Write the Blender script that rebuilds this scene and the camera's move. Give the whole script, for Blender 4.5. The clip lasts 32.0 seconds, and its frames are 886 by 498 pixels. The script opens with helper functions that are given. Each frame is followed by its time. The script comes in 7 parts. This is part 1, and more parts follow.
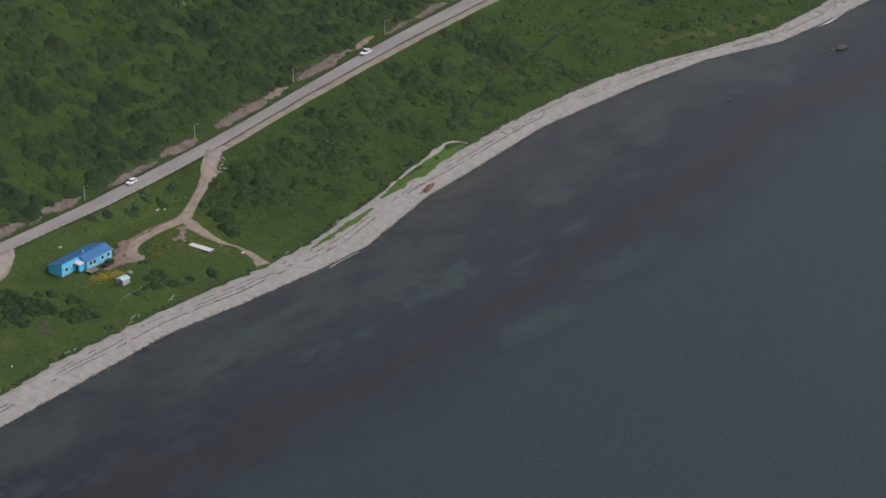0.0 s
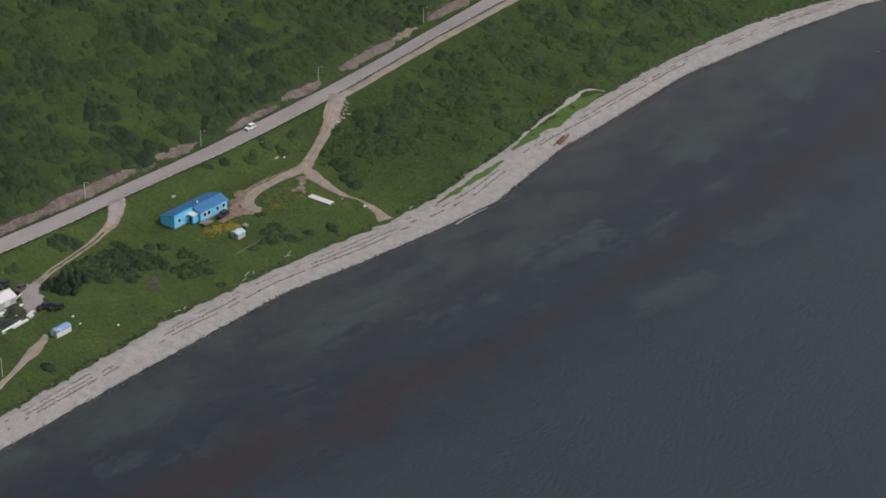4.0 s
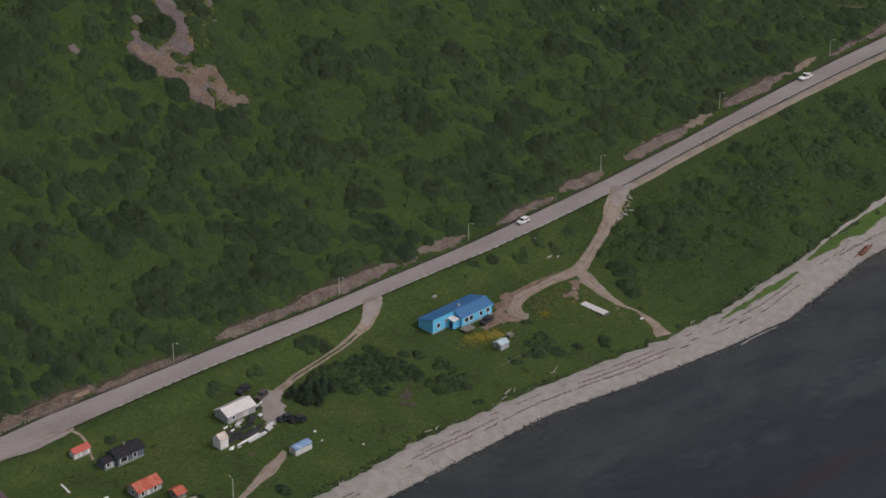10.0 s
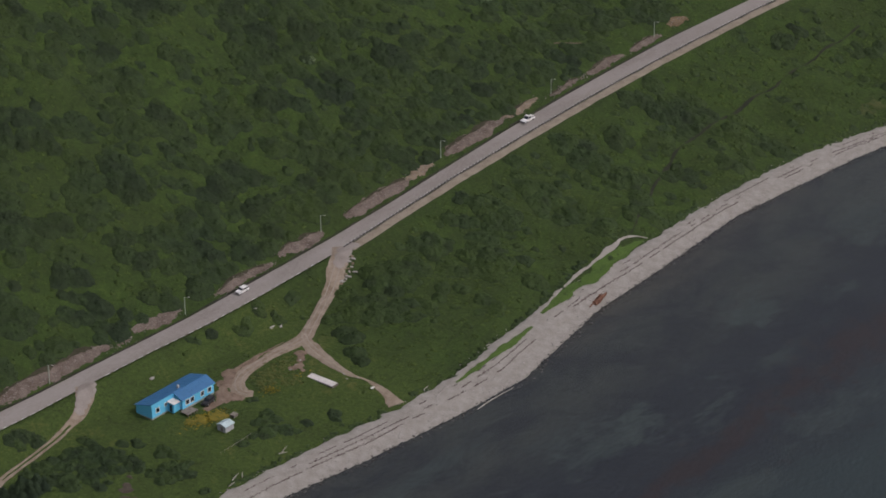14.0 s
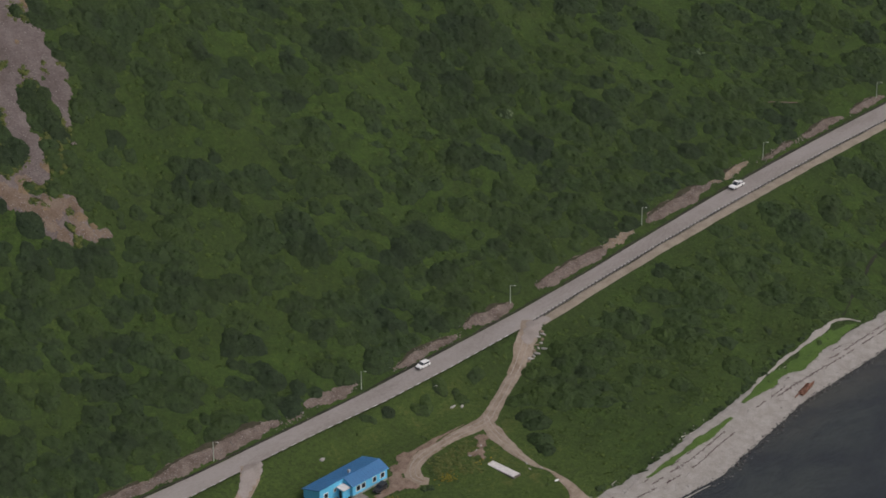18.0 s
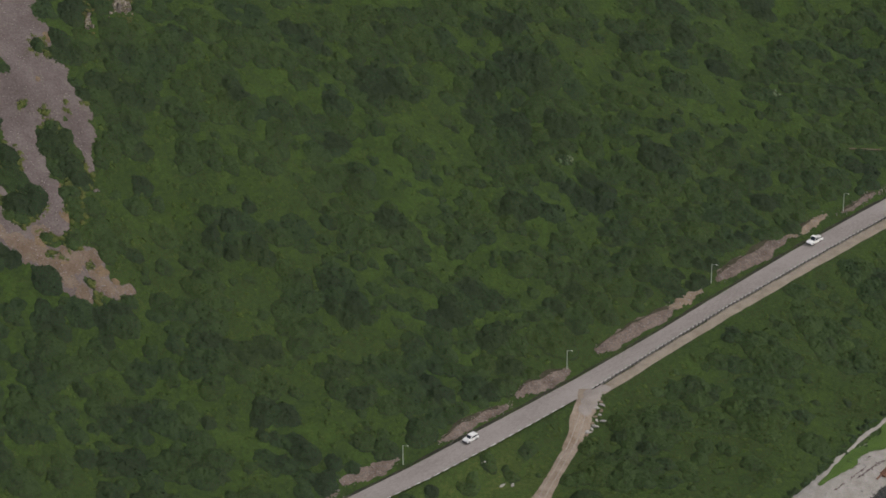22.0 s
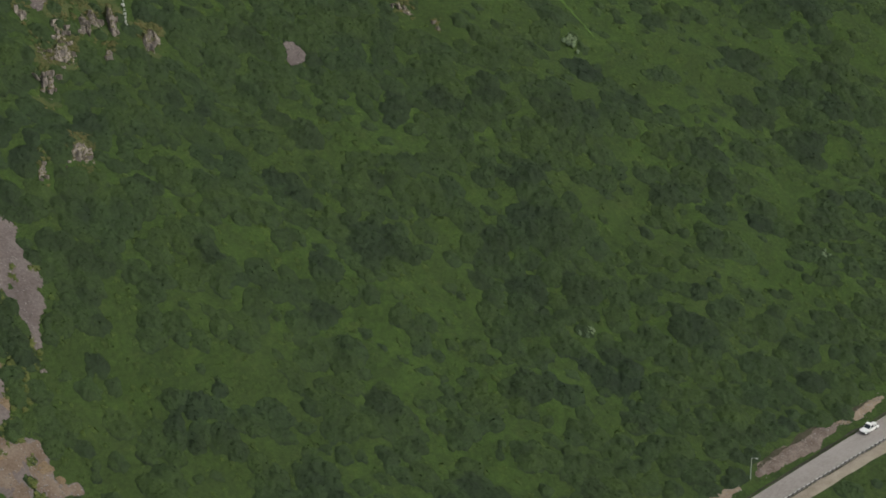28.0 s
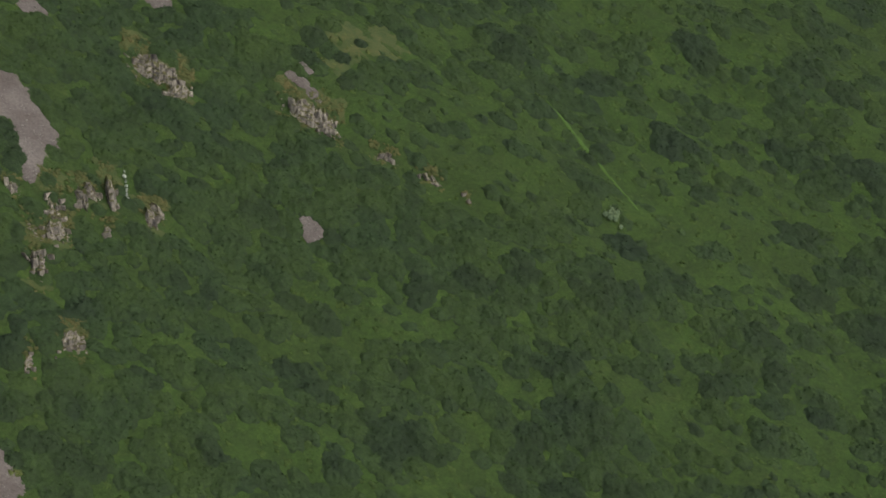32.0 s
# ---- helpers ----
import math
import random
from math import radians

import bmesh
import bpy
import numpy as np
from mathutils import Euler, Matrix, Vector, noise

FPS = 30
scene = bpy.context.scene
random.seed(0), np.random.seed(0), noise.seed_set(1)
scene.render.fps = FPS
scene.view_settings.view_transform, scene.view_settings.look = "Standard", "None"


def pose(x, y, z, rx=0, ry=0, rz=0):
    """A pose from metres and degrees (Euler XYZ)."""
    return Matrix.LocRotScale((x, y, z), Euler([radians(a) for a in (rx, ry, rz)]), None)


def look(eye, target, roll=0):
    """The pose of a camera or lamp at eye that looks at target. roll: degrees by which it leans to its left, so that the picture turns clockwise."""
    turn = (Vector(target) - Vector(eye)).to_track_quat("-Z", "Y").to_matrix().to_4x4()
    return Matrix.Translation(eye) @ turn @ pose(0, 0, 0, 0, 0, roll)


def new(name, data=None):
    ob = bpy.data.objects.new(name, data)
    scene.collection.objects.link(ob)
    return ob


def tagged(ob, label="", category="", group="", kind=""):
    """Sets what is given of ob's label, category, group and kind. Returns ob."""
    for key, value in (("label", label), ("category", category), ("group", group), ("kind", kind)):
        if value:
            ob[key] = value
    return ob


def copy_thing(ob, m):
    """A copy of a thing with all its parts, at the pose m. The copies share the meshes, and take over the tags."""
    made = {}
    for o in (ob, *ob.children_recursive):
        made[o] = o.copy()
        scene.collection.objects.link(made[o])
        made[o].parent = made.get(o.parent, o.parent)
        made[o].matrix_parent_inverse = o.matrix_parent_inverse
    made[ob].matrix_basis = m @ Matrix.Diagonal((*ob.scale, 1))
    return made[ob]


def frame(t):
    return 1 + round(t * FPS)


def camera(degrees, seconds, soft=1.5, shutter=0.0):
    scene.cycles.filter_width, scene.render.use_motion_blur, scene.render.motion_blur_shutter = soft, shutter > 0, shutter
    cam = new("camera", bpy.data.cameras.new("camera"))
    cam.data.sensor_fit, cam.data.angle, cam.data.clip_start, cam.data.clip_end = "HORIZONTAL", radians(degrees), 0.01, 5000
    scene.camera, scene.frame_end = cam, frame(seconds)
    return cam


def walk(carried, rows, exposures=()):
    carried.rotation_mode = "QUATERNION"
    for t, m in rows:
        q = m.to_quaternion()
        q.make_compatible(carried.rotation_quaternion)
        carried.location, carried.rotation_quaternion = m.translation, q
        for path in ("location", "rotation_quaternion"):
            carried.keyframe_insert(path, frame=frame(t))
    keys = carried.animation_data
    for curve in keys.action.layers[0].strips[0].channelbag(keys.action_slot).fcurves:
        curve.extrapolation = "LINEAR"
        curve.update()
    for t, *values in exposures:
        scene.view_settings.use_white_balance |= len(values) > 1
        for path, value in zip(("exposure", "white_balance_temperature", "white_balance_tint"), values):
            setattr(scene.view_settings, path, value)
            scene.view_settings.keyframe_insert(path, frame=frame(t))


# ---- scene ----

# ---- camera and walk ----
cam = camera(19.71, 32.0, soft=1.65)
# seconds, x, y, z, yaw, pitch, roll
PATH = [
    (0.0, -586.05, -541.92, 343.70, -55.908, -23.954, 0.069),
    (0.5, -581.20, -538.86, 343.04, -54.189, -24.122, 0.090),
    (1.0, -576.35, -535.79, 342.39, -53.869, -24.322, 0.163),
    (1.5, -571.51, -532.67, 341.76, -53.845, -24.687, 0.111),
    (2.0, -566.62, -529.46, 341.18, -53.816, -25.421, 0.055),
    (2.5, -561.72, -526.15, 340.65, -53.479, -25.921, 0.052),
    (3.0, -556.78, -522.75, 340.19, -53.030, -25.959, 0.139),
    (3.5, -551.76, -519.28, 339.80, -52.988, -25.981, 0.023),
    (4.0, -546.67, -515.79, 339.51, -52.579, -26.038, 0.063),
    (4.5, -541.45, -512.29, 339.32, -50.563, -26.096, 0.180),
    (6.5, -517.40, -497.81, 340.47, -48.968, -26.376, -0.056),
    (7.0, -512.16, -493.76, 340.52, -47.169, -26.346, -0.093),
    (7.5, -507.07, -489.65, 340.53, -45.877, -26.296, -0.075),
    (8.0, -502.18, -485.61, 340.49, -44.799, -26.235, -0.035),
    (8.5, -497.56, -481.75, 340.37, -42.985, -26.189, 0.011),
    (9.0, -493.31, -478.19, 340.14, -42.049, -26.163, 0.034),
    (9.5, -489.44, -474.91, 339.76, -43.412, -26.137, 0.006),
    (10.0, -485.85, -471.85, 339.25, -45.201, -26.079, -0.047),
    (10.5, -482.35, -468.92, 338.63, -46.827, -25.991, -0.119),
    (11.0, -478.80, -466.05, 337.95, -48.375, -25.871, -0.161),
    (11.5, -475.15, -463.18, 337.23, -49.775, -25.774, -0.267),
    (12.0, -471.35, -460.26, 336.53, -50.992, -25.693, -0.332),
    (12.5, -467.44, -457.31, 335.85, -51.699, -25.640, -0.366),
    (13.0, -463.32, -454.30, 335.20, -52.086, -25.606, -0.375),
    (13.5, -458.96, -451.22, 334.59, -52.084, -25.604, -0.450),
    (15.5, -438.58, -437.49, 334.09, -50.190, -25.753, -0.468),
    (16.0, -433.32, -433.67, 334.32, -49.368, -25.790, -0.450),
    (16.5, -428.05, -429.85, 334.54, -48.329, -25.797, -0.449),
    (17.0, -422.75, -426.00, 334.70, -47.675, -25.805, -0.412),
    (17.5, -417.38, -422.07, 334.71, -47.369, -25.796, -0.482),
    (18.0, -411.99, -418.04, 334.47, -46.700, -25.760, -0.471),
    (18.5, -406.63, -413.90, 333.86, -46.266, -25.709, -0.461),
    (19.0, -401.28, -409.61, 332.82, -46.195, -25.686, -0.466),
    (19.5, -395.94, -405.22, 331.43, -45.972, -25.716, -0.544),
    (20.0, -390.53, -400.71, 329.84, -45.399, -25.812, -0.480),
    (20.5, -385.06, -396.12, 328.22, -45.209, -25.856, -0.475),
    (21.0, -379.57, -391.43, 326.65, -45.160, -25.798, -0.492),
    (21.5, -374.16, -386.67, 325.17, -45.127, -25.757, -0.422),
    (22.0, -368.81, -381.83, 323.77, -45.081, -25.700, -0.371),
    (22.5, -363.42, -376.91, 322.45, -45.044, -25.704, -0.329),
    (23.0, -357.96, -371.95, 321.20, -44.998, -25.767, -0.309),
    (23.5, -352.48, -366.99, 320.04, -44.938, -25.800, -0.269),
    (24.0, -346.91, -362.02, 318.93, -44.884, -26.154, -0.219),
    (24.5, -341.23, -357.08, 317.88, -44.818, -26.579, -0.174),
    (26.5, -317.21, -338.79, 315.12, -44.412, -25.598, 0.063),
    (27.0, -311.56, -334.31, 313.85, -44.324, -25.081, 0.042),
    (27.5, -305.96, -329.79, 312.48, -44.241, -24.575, 0.043),
    (28.0, -300.44, -325.20, 311.03, -44.174, -24.069, 0.038),
    (28.5, -294.93, -320.45, 309.56, -44.130, -23.552, 0.023),
    (29.0, -289.45, -315.58, 308.13, -44.090, -23.083, 0.043),
    (29.5, -284.00, -310.64, 306.78, -44.069, -22.638, 0.064),
    (30.0, -278.58, -305.64, 305.56, -44.048, -22.195, 0.075),
    (30.5, -273.26, -300.64, 304.49, -44.029, -21.741, 0.068),
    (31.0, -268.00, -295.64, 303.53, -44.036, -21.319, 0.043),
    (31.5, -262.82, -290.62, 302.60, -44.055, -21.158, 0.073),
    (32.0, -257.73, -285.62, 301.67, -43.130, -21.120, 0.073),
]


def eye(x, y, z, yaw, pitch, roll):
    return pose(x, y, z, 0, 0, yaw) @ pose(0, 0, 0, 90 + pitch) @ pose(0, 0, 0, 0, 0, roll)


walk(cam, [(row[0], eye(*row[1:])) for row in PATH], [(0.0, -0.1, 6200, 13), (1.0, -0.15, 6200, 13), (2.0, -0.25, 6200, 13), (3.0, -0.18, 6200, 13), (4.0, -0.1, 6250, 13), (5.0, -0.16, 6300, 12), (8.0, -0.48, 6450, 17), (12.0, -0.46, 6450, 17), (17.0, -0.4, 6500, 15), (21.0, -0.27, 6500, 12), (24.0, -0.2, 6500, 10), (27.0, -0.14, 6500, 6), (28.5, -0.05, 6500, 4), (32.0, 0.01, 6500, 2)])

# ---- world and sun ----
SUN_EL, SUN_AZ = 50, -62      # degrees; azimuth from +x, anticlockwise
world = bpy.data.worlds.new("sky")
scene.world = world
world.use_nodes = True
wn = world.node_tree.nodes
sky = wn.new("ShaderNodeTexSky")
sky.sky_type, sky.sun_disc = "NISHITA", False
sky.sun_elevation, sky.sun_rotation = radians(SUN_EL), radians(90 - SUN_AZ)
sky.air_density, sky.dust_density = 1.0, 5.0
wn["Background"].inputs["Strength"].default_value = 0.15
cloud = wn.new("ShaderNodeHueSaturation")      # thin cloud takes most of the blue out of the sky
cloud.inputs["Saturation"].default_value = 0.35
world.node_tree.links.new(sky.outputs[0], cloud.inputs["Color"])
world.node_tree.links.new(cloud.outputs[0], wn["Background"].inputs[0])
sun_data = bpy.data.lights.new("sun", "SUN")
sun_data.energy, sun_data.angle, sun_data.color = 0.86, radians(32), (1.0, 0.97, 0.92)
sun = new("sun", sun_data)
sun.matrix_world = look((300 * math.cos(radians(SUN_AZ)), 300 * math.sin(radians(SUN_AZ)), 300 * math.tan(radians(SUN_EL))), (0, 0, 0))

# ---- materials ----
def material(name, rough=0.8, metal=0.0, spec=0.3):
    m = bpy.data.materials.new(name)
    m.use_nodes = True
    n, l = m.node_tree.nodes, m.node_tree.links
    b = n["Principled BSDF"]
    b.inputs["Roughness"].default_value = rough
    b.inputs["Metallic"].default_value = metal
    b.inputs["Specular IOR Level"].default_value = spec
    return m, n, l, b


def coords(n, l, stretch=(1, 1, 1)):
    g = n.new("ShaderNodeNewGeometry")
    mp = n.new("ShaderNodeMapping")
    mp.inputs["Scale"].default_value = stretch
    l.new(g.outputs["Position"], mp.inputs["Vector"])
    return mp.outputs[0]


def noise_at(n, l, vec, scale, detail=4.0, rough=0.6, distort=0.0):
    t = n.new("ShaderNodeTexNoise")
    t.inputs["Scale"].default_value, t.inputs["Detail"].default_value = scale, detail
    t.inputs["Roughness"].default_value, t.inputs["Distortion"].default_value = rough, distort
    l.new(vec, t.inputs["Vector"])
    return t.outputs["Fac"]


def ramp(n, l, fac, stops):
    r = n.new("ShaderNodeValToRGB")
    e = r.color_ramp.elements
    while len(e) < len(stops):
        e.new(0.5)
    for k, (p, c) in enumerate(stops):
        e[k].position, e[k].color = p, (*c, 1)
    l.new(fac, r.inputs[0])
    return r.outputs[0]


def blend(n, l, fac, a, b, mode="MIX"):
    m = n.new("ShaderNodeMix")
    m.data_type, m.blend_type = "RGBA", mode
    for value, sock in ((fac, m.inputs[0]), (a, m.inputs[6]), (b, m.inputs[7])):
        if isinstance(value, (int, float)):
            sock.default_value = value
        elif isinstance(value, tuple):
            sock.default_value = (*value, 1)
        else:
            l.new(value, sock)
    return m.outputs[2]


def bump(n, l, b, height, strength, dist):
    k = n.new("ShaderNodeBump")
    k.inputs["Strength"].default_value, k.inputs["Distance"].default_value = strength, dist
    l.new(height, k.inputs["Height"])
    l.new(k.outputs[0], b.inputs["Normal"])


def mottled(name, dark, mid, light, coarse, fine, rough=0.85, depth=0.05, stretch=(1, 1, 1), metal=0.0, island=0.0, spec=0.3):
    """A surface with large and small mottling at real size, three tones, and relief from the fine grain."""
    m, n, l, b = material(name, rough, metal, spec)
    v = coords(n, l, stretch)
    big, small = noise_at(n, l, v, coarse, 3), noise_at(n, l, v, fine, 5, 0.7)
    tone = blend(n, l, 0.5, big, small)
    c = ramp(n, l, tone, [(0.36, dark), (0.5, mid), (0.64, light)])
    if island:
        g = n.new("ShaderNodeNewGeometry")
        c = blend(n, l, island, c, ramp(n, l, g.outputs["Random Per Island"], [(0.0, dark), (0.5, mid), (1.0, light)]))
    l.new(c, b.inputs["Base Color"])
    if depth:
        bump(n, l, b, small, 0.6, depth)
    return m


def painted(name, c, rough=0.5, metal=0.0, wear=0.25, scale=1.2):
    """Paint or sheet metal with faint streaks and dirt; pieces differ a little by their own random."""
    m, n, l, b = material(name, rough, metal, 0.4)
    v = coords(n, l, (1, 1, 0.35))
    dirty = tuple(k * 0.55 for k in c)
    col = ramp(n, l, noise_at(n, l, v, scale, 5, 0.7), [(0.3, tuple(k * (1 - wear) for k in c)), (0.5, c), (0.75, tuple(min(1, k * (1 + wear * 0.4)) for k in c))])
    col = blend(n, l, ramp(n, l, noise_at(n, l, v, scale * 4, 3), [(0.6, (0, 0, 0)), (0.75, (wear, wear, wear))]), col, dirty)
    o = n.new("ShaderNodeObjectInfo")
    col = blend(n, l, 1.0, col, ramp(n, l, o.outputs["Random"], [(0, (0.86, 0.86, 0.86)), (1, (1, 1, 1))]), "MULTIPLY")
    l.new(col, b.inputs["Base Color"])
    bump(n, l, b, noise_at(n, l, v, 9, 2), 0.15, 0.01)
    return m


def grass_ground():
    m, n, l, b = material("meadow", 0.9, 0, 0.15)
    v = coords(n, l)
    big, mid, small = noise_at(n, l, v, 0.022, 4, 0.55), noise_at(n, l, v, 0.14, 5, 0.65, 0.6), noise_at(n, l, v, 0.9, 6, 0.75)
    c = ramp(n, l, mid, [(0.3, (0.0275, 0.0455, 0.015)), (0.46, (0.035, 0.0585, 0.016)), (0.58, (0.041, 0.0705, 0.017)), (0.72, (0.054, 0.083, 0.020))])
    c = blend(n, l, ramp(n, l, big, [(0.42, (0, 0, 0)), (0.62, (0.6, 0.6, 0.6))]), c, (0.036, 0.055, 0.017))
    dry = noise_at(n, l, v, 0.3, 4, 0.6, 1.0)
    c = blend(n, l, ramp(n, l, dry, [(0.55, (0, 0, 0)), (0.74, (0.35, 0.35, 0.35))]), c, (0.070, 0.084, 0.026))
    c = blend(n, l, 0.8, c, ramp(n, l, small, [(0.32, (0.55, 0.58, 0.6)), (0.5, (1, 1, 1)), (0.68, (1.45, 1.4, 1.2))]), "MULTIPLY")
    # grazed and trodden grass of the gardens between road and shore
    where = n.new("ShaderNodeSeparateXYZ")
    l.new(v, where.inputs[0])
    garden = []
    for axis, lo, hi in (("X", 34.0, 14.0), ("Y", -4.0, -9.0)):
        k = n.new("ShaderNodeMapRange")
        k.inputs["From Min"].default_value, k.inputs["From Max"].default_value = lo, hi
        l.new(where.outputs[axis], k.inputs["Value"])
        garden.append(k.outputs[0])
    lawn = ramp(n, l, blend(n, l, 0.45, noise_at(n, l, v, 0.07, 5, 0.6, 0.5), small), [(0.36, (0.037, 0.053, 0.017)), (0.46, (0.0455, 0.070, 0.019)), (0.54, (0.051, 0.080, 0.020)), (0.64, (0.078, 0.089, 0.027))])
    worn = blend(n, l, 1.0, lawn, ramp(n, l, small, [(0.32, (0.72, 0.74, 0.76)), (0.5, (1, 1, 1)), (0.68, (1.25, 1.22, 1.1))]), "MULTIPLY")
    c = blend(n, l, blend(n, l, 1.0, garden[0], garden[1], "MULTIPLY"), c, worn)
    l.new(c, b.inputs["Base Color"])
    h = blend(n, l, 0.4, small, mid)
    bump(n, l, b, h, 0.8, 0.8)
    return m


def leaves(name, dark, mid, light):
    m, n, l, b = material(name, 0.75, 0, 0.2)
    v = coords(n, l)
    g = n.new("ShaderNodeNewGeometry")
    tone = blend(n, l, 0.2, noise_at(n, l, v, 0.22, 5, 0.65), g.outputs["Random Per Island"])
    c = ramp(n, l, tone, [(0.3, dark), (0.5, mid), (0.7, light)])
    c = blend(n, l, 0.7, c, ramp(n, l, noise_at(n, l, v, 0.04, 3), [(0.35, (0.82, 0.84, 0.95)), (0.65, (1.2, 1.16, 0.92))]), "MULTIPLY")
    # twigs and leaf clusters
    grain = noise_at(n, l, v, 1.5, 5, 0.75)
    c = blend(n, l, 0.85, c, ramp(n, l, grain, [(0.34, (0.70, 0.72, 0.76)), (0.48, (0.98, 0.98, 0.99)), (0.66, (1.34, 1.32, 1.2))]), "MULTIPLY")
    l.new(c, b.inputs["Base Color"])
    bump(n, l, b, grain, 0.5, 0.3)
    glow = n.new("ShaderNodeBsdfTranslucent")
    l.new(c, glow.inputs["Color"])
    both = n.new("ShaderNodeMixShader")
    both.inputs[0].default_value = 0.25
    l.new(b.outputs[0], both.inputs[1])
    l.new(glow.outputs[0], both.inputs[2])
    l.new(both.outputs[0], n["Material Output"].inputs["Surface"])
    return m


def crag_rock():
    """Dark and pale broken rock with olive moss where ledges hold soil."""
    m, n, l, b = material("crag_rock", 0.92, 0, 0.2)
    v = coords(n, l, (1, 1, 0.4))
    big, small = noise_at(n, l, v, 0.45, 4, 0.65), noise_at(n, l, v, 1.6, 6, 0.75)
    c = ramp(n, l, blend(n, l, 0.5, big, small), [(0.36, (0.05, 0.045, 0.044)), (0.45, (0.155, 0.134, 0.12)), (0.54, (0.265, 0.228, 0.194)), (0.64, (0.44, 0.385, 0.325))])
    g = n.new("ShaderNodeNewGeometry")
    sep = n.new("ShaderNodeSeparateXYZ")
    l.new(g.outputs["True Normal"], sep.inputs[0])
    hold = blend(n, l, 0.5, sep.outputs["Z"], noise_at(n, l, coords(n, l), 0.7, 4))
    c = blend(n, l, ramp(n, l, hold, [(0.56, (0, 0, 0)), (0.66, (0.9, 0.9, 0.9))]), c, ramp(n, l, small, [(0.35, (0.05, 0.06, 0.016)), (0.65, (0.125, 0.10, 0.035))]))
    l.new(c, b.inputs["Base Color"])
    bump(n, l, b, small, 0.9, 0.5)
    return m


def sea_water():
    """Dark clear water over weed, broken red kelp drifts and pale sand, with short ripples."""
    m, n, l, b = material("sea_water", 0.14, 0, 0.5)
    b.inputs["IOR"].default_value = 1.33
    g = n.new("ShaderNodeNewGeometry")
    sep = n.new("ShaderNodeSeparateXYZ")
    l.new(g.outputs["Position"], sep.inputs[0])
    v = coords(n, l, (0.6, 1.0, 1.0))

    def math_node(op, a, c=0.0, d=None):
        k = n.new("ShaderNodeMath")
        k.operation = op
        for value, sock in zip((a, c, d), k.inputs):
            if value is None:
                continue
            if isinstance(value, (int, float)):
                sock.default_value = value
            else:
                l.new(value, sock)
        return k.outputs[0]

    def level(fac, lo, hi, most=1.0):
        return ramp(n, l, fac, [(lo, (0, 0, 0)), (hi, (most,) * 3)])

    wob = noise_at(n, l, v, 0.03, 4, 0.6)
    y = math_node("ADD", sep.outputs["Y"], math_node("MULTIPLY_ADD", wob, 22.0, -11.0))
    # the kelp drift follows the shore: its distance out and its width for each place along the coast
    along = math_node("MULTIPLY_ADD", sep.outputs["X"], 1 / 700, 300 / 700)
    stops = [(-300, -88), (-148, -122), (-101, -133), (-76, -139), (-55, -143), (4, -147), (68, -148), (113, -151), (175, -148), (239, -143), (289, -150), (400, -158)]
    drift = ramp(n, l, along, [((px + 300) / 700, ((-py - 80) / 100,) * 3) for px, py in stops])
    wide = ramp(n, l, along, [((px + 300) / 700, (w,) * 3) for px, w in ((-300, 0.5), (-120, 0.7), (-60, 0.65), (-30, 0.25), (20, 0.22), (70, 0.3), (110, 0.65), (180, 0.5), (400, 0.6))])
    out = math_node("SUBTRACT", math_node("MULTIPLY_ADD", drift, -100.0, -80.0), y)

    def band(value, centre, half, power=1.0):
        k = math_node("SUBTRACT", 1.0, math_node("MINIMUM", math_node("DIVIDE", math_node("ABSOLUTE", math_node("SUBTRACT", value, centre)), half), 1.0))
        return math_node("POWER", k, power)

    weed = noise_at(n, l, v, 0.06, 6, 0.7, 0.3)
    streak = noise_at(n, l, v, 0.035, 6, 0.65, 0.4)
    speck = noise_at(n, l, v, 0.32, 5, 0.7)
    c = ramp(n, l, math_node("MULTIPLY_ADD", out, 0.005, 0.5), [(0.13, SEA_SHALLOW), (0.21, SEA_GREEN), (0.30, SEA_GREEN), (0.38, SEA_MID), (0.52, SEA_MID), (0.66, SEA_DEEP)])
    inshore = ramp(n, l, math_node("MULTIPLY_ADD", out, 0.005, 0.5), [(0.5, (1, 1, 1)), (0.66, (0, 0, 0))])
    c = blend(n, l, math_node("MULTIPLY", inshore, level(weed, 0.42, 0.6, 0.6)), c, SEA_WEED)
    sandy = math_node("MULTIPLY", band(out, -26, 30, 0.6), level(math_node("MULTIPLY_ADD", speck, 0.35, math_node("MULTIPLY", streak, 0.75)), 0.575, 0.66, 0.8))
    c = blend(n, l, sandy, c, SEA_SAND)
    # single pale patches of sand: centre, half length along the shore, half width
    patches = None
    for px, py, a, w in SEA_PATCHES:
        dx = math_node("DIVIDE", math_node("SUBTRACT", sep.outputs["X"], px), a)
        dy = math_node("DIVIDE", math_node("SUBTRACT", sep.outputs["Y"], py), w)
        near = math_node("SUBTRACT", 1.0, math_node("SQRT", math_node("ADD", math_node("MULTIPLY", dx, dx), math_node("MULTIPLY", dy, dy))))
        patches = near if patches is None else math_node("MAXIMUM", patches, near)
    ragged = math_node("ADD", patches, math_node("ADD", math_node("MULTIPLY_ADD", streak, 3.4, -1.75), math_node("MULTIPLY_ADD", speck, 1.6, -0.8)))
    c = blend(n, l, level(ragged, 0.1, 0.75, 0.62), c, SEA_SAND)
    # the drift itself, broken into rafts and flecks
    body = math_node("SUBTRACT", 1.0, math_node("DIVIDE", math_node("ABSOLUTE", out), math_node("MULTIPLY_ADD", wide, 24.0, 1.0)))
    raft = math_node("ADD", body, math_node("ADD", math_node("MULTIPLY_ADD", noise_at(n, l, v, 0.05, 5, 0.65), 2.6, -1.3), math_node("MULTIPLY_ADD", speck, 3.0, -1.55)))
